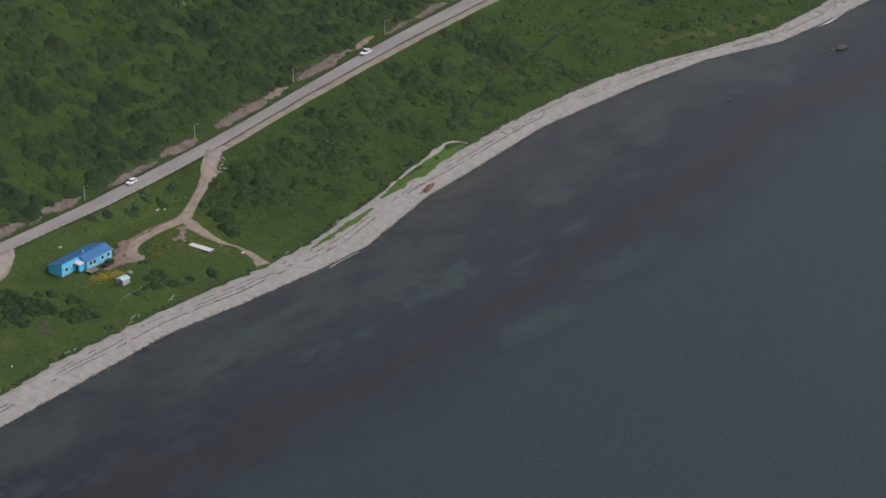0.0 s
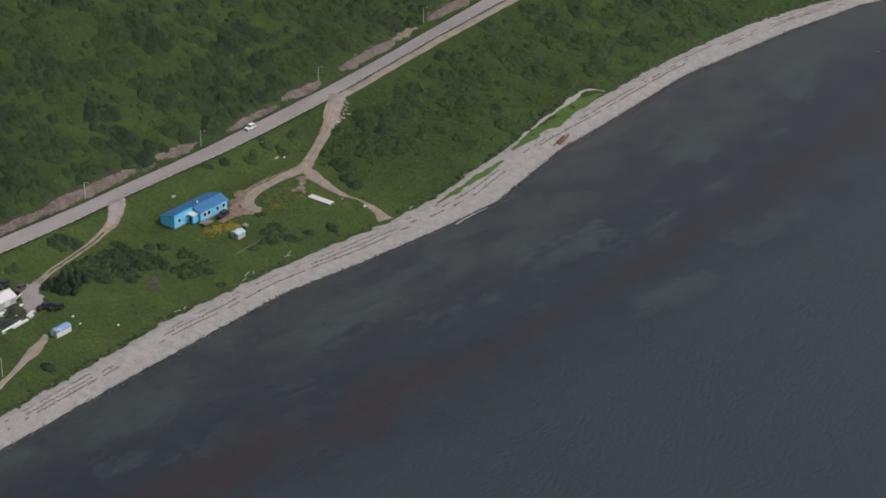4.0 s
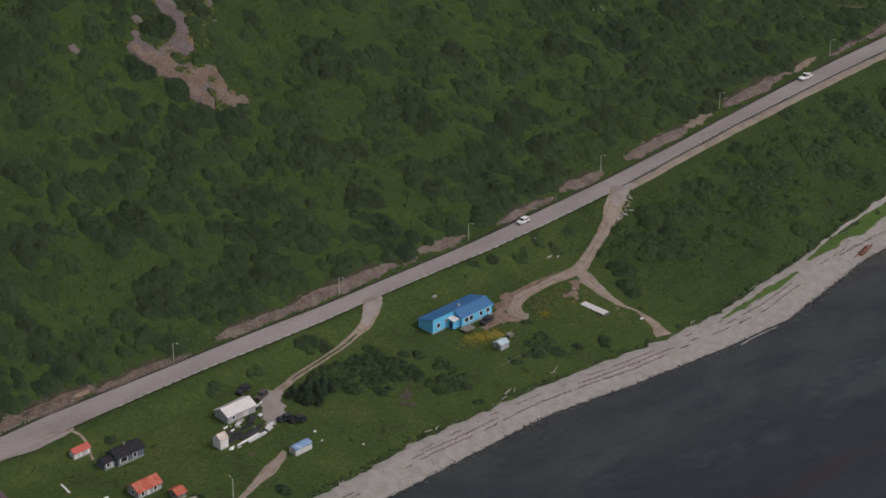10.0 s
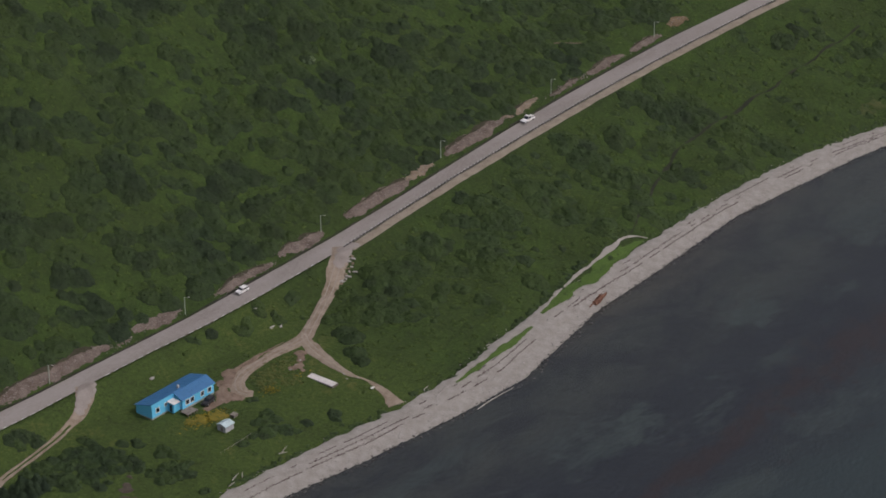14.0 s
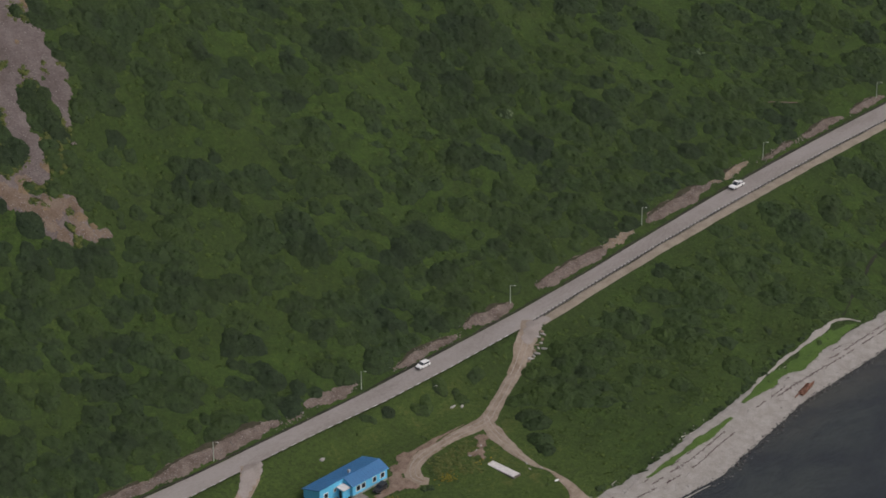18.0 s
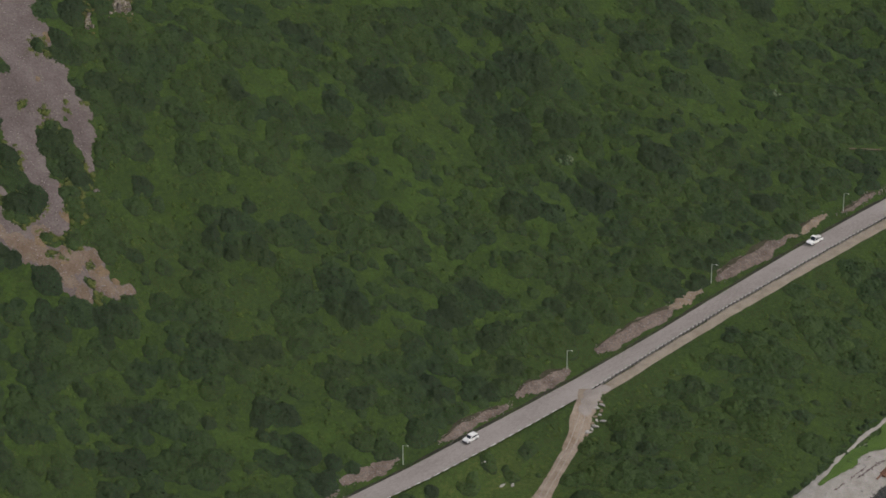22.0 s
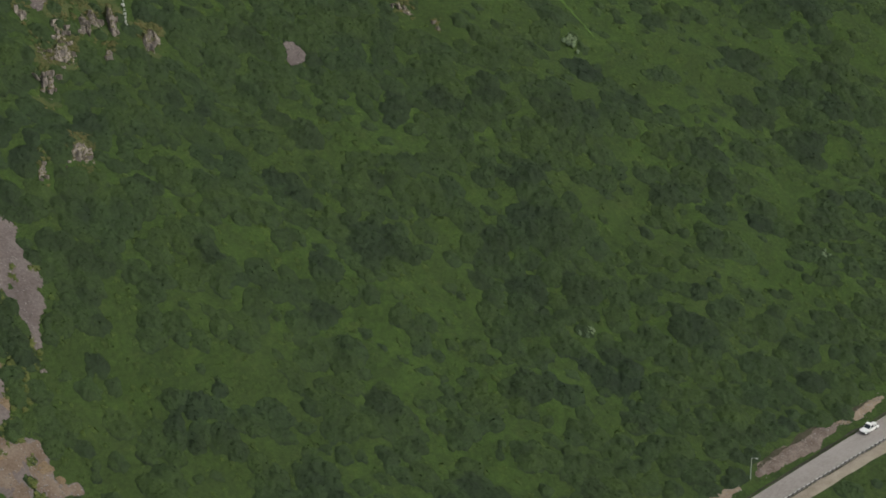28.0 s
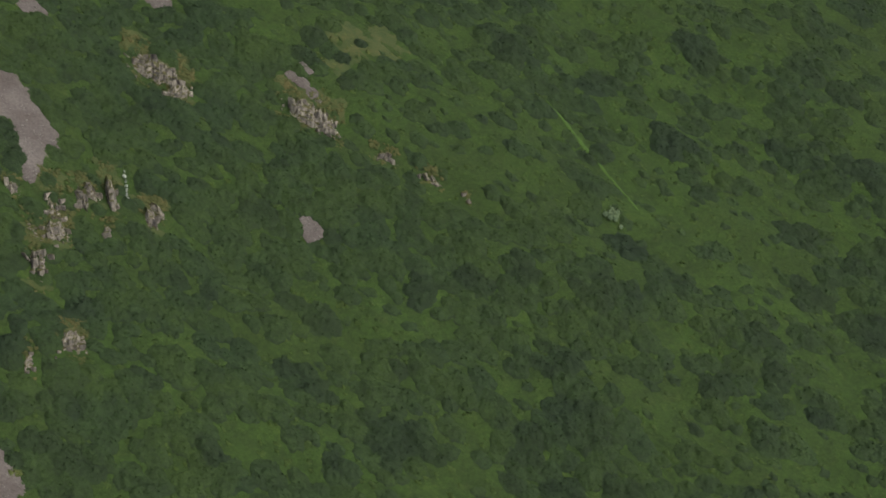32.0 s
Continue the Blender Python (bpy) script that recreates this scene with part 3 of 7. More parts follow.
# ---- land, sea, road ----
def stretched(core0, core1, step, reach0, reach1):
    out, s = list(np.arange(core0, core1 + step, step)), step
    lo, hi = out[0], out[-1]
    a, b = [], []
    while lo > reach0:
        s *= 1.35
        lo -= s
        a.append(lo)
    s = step
    while hi < reach1:
        s *= 1.35
        hi += s
        b.append(hi)
    return np.array(a[::-1] + out + b)


def build_ground():
    gx, gy = stretched(-250, 430, 1.6, -2500, 2500), stretched(-100, 255, 1.6, -2500, 2500)
    xx, yy = np.meshgrid(gx, gy, indexing="ij")
    z = ground(xx, yy)
    far, near = np.interp(xx, FAR_X, FAR_Y), np.interp(xx, NEAR_X, NEAR_Y)
    z = z - 0.4 * ((yy < far + 0.6) & (yy > near - 0.8)) - 0.5 * (yy < np.interp(xx, BEACH_X, BEACH_Y) - 1.0)
    z = z + 0.12 * np.sin(xx * 1.3 + yy * 0.7) * np.sin(yy * 1.1 - xx * 0.4) * (yy > far + 6) + 0.07 * np.sin(xx * 0.9 + 2 * np.sin(yy * 0.5)) * np.sin(yy * 1.2) * (yy < near - 4)
    n = len(gy)
    i, j = np.meshgrid(np.arange(len(gx) - 1), np.arange(n - 1), indexing="ij")
    a = (i * n + j).ravel()
    tris = np.concatenate([np.stack([a, a + n, a + n + 1], 1), np.stack([a, a + n + 1, a + 1], 1)])
    ob = big_mesh("ground", np.stack([xx, yy, z], -1).reshape(-1, 3), tris, MEADOW, True)
    return tagged(ob, "green meadow and hillside rising from the shore", "ground", kind="structure")


def build_sea():
    gx, gy = stretched(-400, 600, 50, -4500, 4500), stretched(-500, 0, 50, -4500, 0)
    v = [(x, y, 0) for x in gx for y in gy]
    n = len(gy)
    f = [(i * n + j, (i + 1) * n + j, (i + 1) * n + j + 1, i * n + j + 1) for i in range(len(gx) - 1) for j in range(n - 1)]
    return tagged(mesh_object("water", v, f, SEA), "dark blue-grey sea with kelp drifts below the surface", "sea", kind="structure")


def build_beach():
    xs = np.arange(-420, 520, 1.0)
    w, b = np.interp(xs, WATER_X, WATER_Y), np.interp(xs, BEACH_X, BEACH_Y)
    jag = np.array([noise.fractal(Vector((x * 0.22, 0, 0)), 1, 2, 4) for x in xs])
    jagw = np.array([noise.fractal(Vector((x * 0.16, 9, 0)), 1, 2, 4) for x in xs])
    lo, hi = w - 2.5 + 0.5 * jagw, b + 0.3 + 1.5 * jag
    m = 17
    k = np.linspace(0, 1, m)
    yy = lo[:, None] + (hi - lo)[:, None] * k
    xx = np.repeat(xs[:, None], m, 1)
    edge = np.where((k == 0) | (k == 1), -0.3, -0.03 + 0.18 * k)
    rel = np.array([[noise.noise(Vector((x * 0.5, y * 0.8, 0))) for y in row] for x, row in zip(xs, yy)])
    zz = ground(xx, yy) + edge + 0.06 * rel
    f = [(i * m + j, (i + 1) * m + j, (i + 1) * m + j + 1, i * m + j + 1) for i in range(len(xs) - 1) for j in range(m - 1)]
    ob = mesh_object("beach", np.stack([xx, yy, zz], -1).reshape(-1, 3), f, SHINGLE, smooth=True)
    return tagged(ob, "pale grey shingle beach along the water", "beach", kind="structure")


def strip_between(name, xs, ya, yb, z, mat, rows=5):
    k = np.linspace(0, 1, rows)
    yy = ya[:, None] + (yb - ya)[:, None] * k
    v = np.stack([np.repeat(xs[:, None], rows, 1), yy, np.repeat(z[:, None], rows, 1)], -1).reshape(-1, 3)
    f = [(i * rows + j, (i + 1) * rows + j, (i + 1) * rows + j + 1, i * rows + j + 1) for i in range(len(xs) - 1) for j in range(rows - 1)]
    return mesh_object(name, v, f, mat)


def build_road():
    xs = np.arange(-420, 520, 1.5)
    far, near, z = np.interp(xs, FAR_X, FAR_Y), np.interp(xs, NEAR_X, NEAR_Y), np.interp(xs, ROAD_X, ROAD_Z)
    sm = np.ones(9) / 9
    far, near = np.convolve(np.pad(far, 4, "edge"), sm, "valid"), np.convolve(np.pad(near, 4, "edge"), sm, "valid")
    edge = 0.12 * np.array([noise.noise(Vector((x * 0.4, 0, 5))) for x in xs])
    road = strip_between("road", xs, near, far + edge, z + 0.08, ASPHALT)
    tagged(road, "worn pale grey asphalt coast road", "road", kind="structure")
    verge = [(x, float(np.interp(x, NEAR_X, NEAR_Y)) - 1.9, 1.7) for x in np.arange(57, 330, 9)]
    v = ribbon("sandy_verge", verge, VERGE, 0.16, 1.2, 0.07, height=lambda x, y: np.interp(x, ROAD_X, ROAD_Z) - 0.015 * np.clip(np.interp(x, NEAR_X, NEAR_Y) - y, 0, 9))
    tagged(v, "pale sandy verge outside the guard rail", "verge", kind="structure")
    return road


build_ground()
build_sea()
build_beach()
build_road()

# dirt tracks
def track(name, label, pts, ragged=0.08):
    return tagged(ribbon(name, pts, DIRT, 0.14, 0.8, ragged, 7), label, "track", kind="structure")


def rut_pair(under, pts, gap=0.72, half=0.28, mat=None):
    """Two worn wheel lines along a track."""
    c = curve_points(pts, 1.0)
    d = np.gradient(c[:, :2], axis=0)
    d /= np.linalg.norm(d, axis=1)[:, None]
    for side in (-1, 1):
        line = [(p[0] - side * gap * e[1], p[1] + side * gap * e[0], half) for p, e in zip(c[::2], d[::2])]
        rut = ribbon("wheel_rut", line, mat or RUT, 0.19, 0.8, 0.2, 3, clear=under is None)
        if under:
            rut.parent = under
        else:
            tagged(rut, "pale wheel rut of the grassy drive", "track", "wheel ruts", "structure")


HOUSE_TRACK = [(56, -9.5, 3.0), (52, -12.6, 2.8), (47.0, -15.5, 2.6), (40.7, -18.8, 1.9), (31.6, -22.8, 1.8), (22.2, -26.9, 1.9), (15.2, -30.0, 2.3), (5.0, -29.4, 1.7), (-2.2, -29.5, 1.7), (-8.2, -30.0, 1.9), (-12.6, -31.2, 2.1), (-15.8, -33.6, 2.1), (-16.8, -36.4, 2.0), (-15.4, -38.8, 1.3)]
tagged(ribbon("track_bank", [(10, -27.4, 0.4), (3, -27.0, 0.7), (-4, -27.2, 0.9), (-10, -27.6, 1.1), (-15, -28.4, 1.4)], YARD, 0.13, 0.8, 0.5), "reddish soil bank above the dirt track", "soil", kind="structure")
rut_pair(track("dirt_track", "dirt track from the road down past the blue house", HOUSE_TRACK), HOUSE_TRACK[1:])
BEACH_TRACK = [(17, -28.5, 1.6), (14.2, -32.6, 2.4), (12.2, -38, 2.2), (11.2, -41.8, 1.9), (9.9, -46.3, 1.3), (9.5, -51.3, 0.9), (9.9, -54.6, 0.45), (10.4, -57.6, 0.55), (10.1, -60.7, 1.2), (9.0, -65.0, 1.7), (7.8, -69.5, 2.4)]
rut_pair(track("beach_track", "dirt track running down to the beach", BEACH_TRACK, 0.15), BEACH_TRACK[:6], 0.6)
track("yard_track", "dirt drive from the road towards the farm yard", [(-46.5, -6.5, 2.8), (-49.5, -10, 2.2), (-54.4, -12.9, 1.5), (-59.4, -14.5, 1.1)])
rut_pair(None, [(-57.4, -14, 1), (-64, -15.6, 1), (-72, -17.0, 1), (-83.8, -18.6, 1), (-90, -19.8, 1)], 0.68, 0.4, DIRT)
track("yard_track", "dirt drive widening into the farm yard", [(-88.0, -19.4, 1.0), (-94.8, -21.0, 1.5), (-99.5, -24, 2.4), (-102.2, -27.5, 2.6), (-103, -31, 1.6)])
VILLAGE_TRACK = [(-112.8, -43.6, 0.8), (-116, -45.6, 1.4), (-123.3, -48.4, 1.3), (-128.9, -50.2, 0.9), (-137.6, -53.0, 0.8), (-141.4, -54.1, 0.8), (-146.8, -52.7, 0.8), (-154.5, -50.7, 0.8), (-164.7, -51.5, 0.8), (-173.1, -51.7, 0.8), (-230, -54, 0.9)]
rut_pair(track("village_track", "dirt track along the shore side of the village", VILLAGE_TRACK, 0.2), VILLAGE_TRACK, 0.42, 0.22)
track("shed_track", "worn footpath from the road to the red shed", [(-158, -1.5, 0.5), (-153.9, -1.5, 0.45), (-150, -4.3, 0.4), (-149.1, -7.9, 0.4), (-151.8, -14.7, 0.4)])
for pts in ([(-174, -2.4, 0.4), (-167, -3.0, 1.1), (-160, -3.6, 1.5), (-154, -3.8, 1.1), (-149, -3.2, 0.4)], [(-218, -3.4, 3.2), (-209, -2.8, 2.4), (-200, -2.0, 1.7), (-192, -1.7, 0.9)]):
    tagged(ribbon("lay_by", pts, GRAVEL, 0.2, 1.2, 0.12, height=lambda x, y: np.interp(x, ROAD_X, ROAD_Z) - 0.13), "gravel lay-by beside the road", "lay-by", kind="structure")
tagged(ribbon("shore_path", [(18, -75, 0.6), (30.4, -73, 1.0), (40.7, -71.6, 0.9), (52, -70.0, 0.8), (63, -69, 0.7), (72.6, -67.9, 0.6), (83, -66, 0.6), (93.9, -64, 0.55), (103, -63, 0.5), (111, -62.3, 0.6), (119, -61.9, 0.7), (126.8, -61.7, 0.4), (131, -62.8, 0.25), (134.1, -65.3, 0.25)], SHINGLE, 0.35, 0.8, 0.4),
       "strip of pale shingle behind the beach", "shingle", kind="structure")
for pts in ([(26.7, -74.6, 0.3), (36, -74.2, 0.9), (44, -73.5, 1.1), (56, -72.4, 1.2), (66, -71.6, 0.4)], [(74, -69.0, 0.4), (84, -67.9, 1.5), (94, -66.8, 2.0), (104, -66.6, 2.5), (114, -65.6, 2.3), (124, -64.8, 1.6), (132, -65.2, 0.3)]):
    tagged(ribbon("grass_bank", pts, FRESH, 0.38, 0.8, 0.25, 7, clear=False), "fresh green grass strip on the shingle", "grass", "grass banks", "structure")
# draped strip that paints the gully's shade; the slope itself isn't cut
tagged(ribbon("gully_shade_strip", [(131, -61.4, 0.3), (139, -58.4, 0.42), (147.6, -55.0, 0.48), (160, -51, 0.42), (172, -47.2, 0.4), (189, -43.8, 0.33), (220, -43.8, 0.3), (252, -44.3, 0.3), (297, -45, 0.3)], GULLY_SHADE, 0.12, 1.2, 0.8, 3),
       "dark strip painted as the shade in a narrow gully on the slope", "gully", kind="structure")
# eroded cutting above the road
CUTTINGS = []
for a, b, mat, up, rad in ((-216, -188, EARTH, 3.2, 1.3), (-190, -150, EARTH, 3.9, 1.8), (-156, -132, EARTH, 3.2, 2.1), (-150, -139, OCHRE, 4.6, 1.3), (-135, -102, EARTH, 2.4, 1.5), (-128, -116, SANDHEAP, 3.0, 0.9), (-93, -66, CUT, 3.6, 1.6), (-69, -27, CUT, 4.2, 1.9), (-18, 0, CUT, 4.2, 1.7), (-28, -19, CUT, 3.2, 0.8),
                           (12, 38, CUT, 3.2, 1.3), (40, 60, CUT, 3.9, 1.8), (70, 101, CUT, 4.3, 1.8), (99, 114, SAND, 4.2, 1.5), (120, 151, CUT, 4.8, 2.0), (151, 170, SAND, 4.9, 1.2), (172, 194, CUT, 3.6, 0.8), (194, 215, CUT, 3.8, 1.5), (218, 237, CUT, 3.8, 1.4), (243, 253, OCHRE, 5.6, 2.4)):
    blobs = [(x, float(np.interp(x, FAR_X, FAR_Y)) + up + 0.35 * math.sin(x * 0.31) + rng.normal(0, 0.1), rad * rng.uniform(0.85, 1.15) * min(1, 0.35 + 0.1 * min(x - a, b - x))) for x in np.arange(a + 1, b, 1.3)]
    CUTTINGS += blobs
    KEEP_CLEAR.extend((x, y, r * 0.8 + 0.5) for x, y, r in blobs)
    tagged(patch("road_cutting", [(x, y, r * 1.15) for x, y, r in blobs], mat, 0.2, 0.4, 0.3, False), "bare eroded earth of the cutting above the road", "cutting", "road cuttings", "structure")
    if b - a > 18:
        # flat dark ribbon paints peat and the overhang's shade along the top edge
        lip = [(x, y + r * 0.95, 0.12 + 0.3 * r * abs(math.sin(x * 0.23 + a))) for x, y, r in blobs[1:-1:3]]
        tagged(ribbon("turf_lip_shade", lip, PEAT_SHADE, 0.3, 0.8, 0.5, 3), "dark peaty band along the cutting with the turf's shade in its colour", "turf", "turf lips", "structure")
tagged(ribbon("roadside_ditch", [(x, float(np.interp(x, FAR_X, FAR_Y)) + 1.0, 0.4) for x in range(-200, 251, 10)], DITCH, 0.12, 1.2, 0.5), "dark muddy ditch beside the road", "ditch", kind="structure")
tagged(patch("track_mouth", [(55, -11.8, 2.6), (52, -13.4, 2.4), (58.6, -12.2, 2.2), (49.5, -14.4, 2.0)], GRAVEL, 0.2, 0.4, 0.06), "gravel mouth of the track at the road", "track", kind="structure")
tagged(patch("track_mouth", [(-46.6, -8.0, 2.6), (-48.2, -9.0, 2.4), (-50, -10.2, 2.1), (-44.6, -7.4, 1.6), (-52, -11.4, 1.8), (-54, -12.6, 1.5)], GRAVEL, 0.2, 0.35, 0.03), "gravel mouth of the drive at the road", "track", kind="structure")
tagged(patch("yard_soil", [(-12.3, -27.4, 2.2), (-16.5, -30.2, 2.8), (-20.2, -32.6, 2.4), (-19.4, -36, 2.6), (-22.8, -34.6, 2.2), (-26, -34.4, 1.8), (-29, -35, 1.5), (-14, -30, 2.4)], YARD, 0.13, 0.7, 0.35), "reddish bare soil beside the blue house", "soil", kind="structure")
tagged(patch("bare_track_fork", [(8.6, -34.4, 2.0), (6.5, -36.5, 1.6), (3.6, -38.6, 1.5), (1.4, -38, 1.2), (2.6, -41, 1.1)], YARD, 0.15, 0.6, 0.35), "brown bare soil inside the fork of the tracks", "soil", kind="structure")
tagged(patch("yard_gravel", [(-97.4, -19.8, 2.0), (-98.2, -22.6, 3.0), (-100.4, -25.4, 3.4), (-103, -28.4, 3.4), (-105.8, -30.8, 2.4), (-107.4, -32.6, 1.4), (-95, -21.4, 1.8)], GRAVEL, 0.16, 0.8, 0.25), "bare gravel of the farm yard", "yard", kind="structure")
tagged(patch("mud_patch", [(-71, -46, 1.6), (-69, -44, 1.3), (-73.5, -48, 1.3), (-66, -42, 1.0), (-72, -50, 0.9)], MUD, 0.12, 0.4, 0.9), "muddy bare patch in the meadow", "soil", kind="structure")
tagged(patch("flower_bed", [(-36.5, -36, 1.5), (-33.4, -36.8, 1.9), (-30, -38, 1.8), (-31.5, -39.5, 1.4), (-34.5, -38.2, 1.3), (-28.8, -40, 1.5), (-30, -41.4, 1.1)], FLOWERGRASS, 0.13, 0.35, 1.0, False), "patch of yellow flowering grass", "flowers", kind="structure")
# scree and bare soil on the hill
SCREE_ISLANDS = [(-1.9, 133.1, 2.4), (-1.0, 130, 1.5), (-17.8, 119.6, 1.5), (-2.2, 114.1, 1.2), (-7.2, 115.6, 0.9), (-8.2, 113, 0.9), (-14.1, 115.5, 1.5), (-15.2, 111.8, 2), (-18.2, 108.5, 2.2), (-17.2, 105.6, 3.6), (-17.2, 102, 4.0),
                 (-17.4, 98.4, 3.4), (-21.6, 95.4, 2.4), (-30.2, 110.2, 3.4), (-31.6, 106.6, 2.6), (-36.4, 98.4, 4.3), (-33.4, 96.8, 3.2), (-37.6, 95.0, 2.4), (-35.9, 88.4, 1.9), (-33.9, 87.4, 1.5), (-37.7, 84.1, 1.5), (-36.0, 82.0, 1.1),
                 (-30.8, 84.6, 2.4), (-30.5, 78.2, 1.4), (-33.6, 74.2, 1.4), (-34.6, 70.1, 1.5), (-24.8, 90.8, 2.6)]
SCREE_TOP = [(8, 158, 9), (0, 148, 9), (-12, 141, 7), (-4.2, 138.5, 7.5), (0, 135.3, 4.4), (-7, 130.5, 7.6), (-2.6, 127, 4.6), (-15.6, 122.4, 8.4), (-6.4, 120.7, 6), (-5.4, 114, 5.2), (-13.3, 115.9, 5), (-20.3, 118.1, 5.6), (-23.8, 112.8, 4.8), (-8.8, 108.2, 4.2), (-11.3, 104.4, 2.8), (-12.3, 101.4, 2), (-12.9, 99.2, 1.4)]
SCREE_ARMS = [(-15.2, 94, 1.1), (-24.2, 108.1, 4.4), (-26.6, 103.4, 4), (-26.8, 98.8, 4), (-28.9, 94.3, 4.4), (-31.5, 91.4, 4.6), (-36, 90.6, 3.8), (-37.9, 103.3, 2), (-41.6, 98.6, 2.2), (-45.6, 94.2, 3), (-42.3, 94, 3.4), (-43.6, 90.3, 4.0)]
SCREE_FOOT = [(-41.4, 86.6, 4.4), (-39.4, 82.4, 4.8), (-36, 80.4, 5.4), (-29.8, 79.6, 3.8), (-38.6, 76.5, 3.2), (-37.4, 72.6, 2.7), (-30.6, 75.9, 3.2), (-29.9, 71, 2.4), (-25.5, 69.9, 1.8), (-27.8, 70.4, 1.9), (-31.4, 73, 2.8)]
SCREES = [
    SCREE_TOP + SCREE_ARMS + SCREE_FOOT,
    [(-116.2, 121, 7), (-116, 113.5, 4.5), (-122, 128, 7)], [(-96.4, 110, 5), (-94, 106, 3)], [(-110, 103.5, 2)], [(-102, 120, 3)], [(-63.7, 101, 1.8)],
    [(56, 200, 8), (58.4, 192.4, 5), (59.6, 188, 3.6), (61, 185.6, 2), (54.6, 187.6, 4.2), (52.6, 184.4, 3.6), (50.4, 181.2, 3.0), (48.4, 178.4, 2.4), (46.6, 176.6, 1.8), (52, 206, 7)], [(81, 223, 4)], [(118.4, 222, 3.5)], [(106.6, 148.6, 3.2), (107, 151, 2)], [(135.8, 190.6, 1.8), (136.4, 187.6, 2.2), (136.9, 183.9, 2.0), (136.6, 181, 1.2)], [(141, 189.6, 1.6), (140.8, 191.9, 1.3)],
]
for blobs in SCREES:
    tagged(patch("scree_patch", blobs, SCREE, 0.3, 0.7, 0.22, blobs[0][0] != 8, [(x, y, r * (0.85 if r > 2.5 else 0.62)) for x, y, r in SCREE_ISLANDS if r > 1.3] if blobs[0][0] == 8 else ()), "bare grey scree patch on the green hillside", "scree", "scree patches", "structure")
tagged(patch("scree_foot", [(x, y, r * 0.97) for x, y, r in SCREE_FOOT] + [(-43.6, 90.3, 3.4), (-36, 90.6, 3.0), (-45.6, 94.2, 2.4)], FOOTSOIL, 0.34, 0.7, 0.3, False, [(x, y, r * 0.62) for x, y, r in SCREE_ISLANDS if r > 1.3]), "tan earthy foot of the scree", "scree", "scree patches", "structure")
KEEP_CLEAR.extend((x, y, r * 0.85) for x, y, r in SCREES[0] if not any(math.hypot(x - a, y - b) < r for a, b, r in SCREE_ISLANDS))
for blobs in ([(-36, 80.5, 1.6), (-29.5, 76, 2.2), (-27.5, 72.5, 1.2), (-38, 88, 1.8), (-24, 97, 1.8), (-28, 90.5, 1.6), (-9, 124, 1.6), (2, 134, 1.6)], [(203, 4, 0.1), (215, 47, 1.2)], [(18, 166, 1.5), (25, 172, 1.2)]):
    tagged(patch("bare_soil", [q for q in blobs if q[2] > 0.5], OCHRE, 0.36, 0.7, 0.7, False), "ochre soil showing between scree and grass", "soil", "bare soil", "structure")
tagged(ribbon("grass_streak", [(204, 166.9, 0.35), (202.7, 157.8, 0.5), (201.4, 147.2, 0.45), (200.0, 137.6, 0.4), (197.3, 126.9, 0.25)], FRESH, 0.2, 0.8, 0.5), "bright green grassy gully on the hillside", "grass", kind="structure")

tagged(patch("dry_slope", [(256.5, -72, 3.2), (262, -72.5, 3.0), (269.5, -75.5, 3.4), (277, -78, 3.0), (284, -81, 3.4), (295, -87, 3.0), (303, -89, 2.6), (311, -91, 3.0)], TURF, 0.2, 0.7, 0.8, False), "olive and brown dry grass above the beach", "grass", kind="structure")
tagged(patch("dry_meadow", [(158, 193, 6), (166, 190.5, 5), (151, 189, 4.5), (171, 194, 5), (162, 198, 5)], TURF, 0.12, 0.8, 1.0, False), "yellowish dry meadow on the upper hill", "grass", kind="structure")
tagged(ribbon("earth_scar", [(199, 16.6, 0.2), (203, 14.6, 0.5), (208, 11.6, 0.2)], EARTH, 0.25, 0.6, 0.4), "reddish earth scar in the scrub", "soil", kind="structure")

# ---- things ----
def window(parent, face, u, z, w, h, at, frame_mat):
    """A framed window on the seaward (front) or gable (end) wall; u runs along the wall, at is the wall's plane."""
    def slab(a0, a1, z0, z1, d0, d1):
        return boxed(a0, a1, at - d1, at - d0, z0, z1) if face == "front" else boxed(at - d1, at - d0, a0, a1, z0, z1)
    f = part("window", slab(u - w / 2 - 0.2, u + w / 2 + 0.2, z - 0.2, z + h + 0.2, 0.0, 0.05), frame_mat, parent)
    part("pane", slab(u - w / 2, u + w / 2, z, z + h, 0.05, 0.07), GLASS, f)
    return f


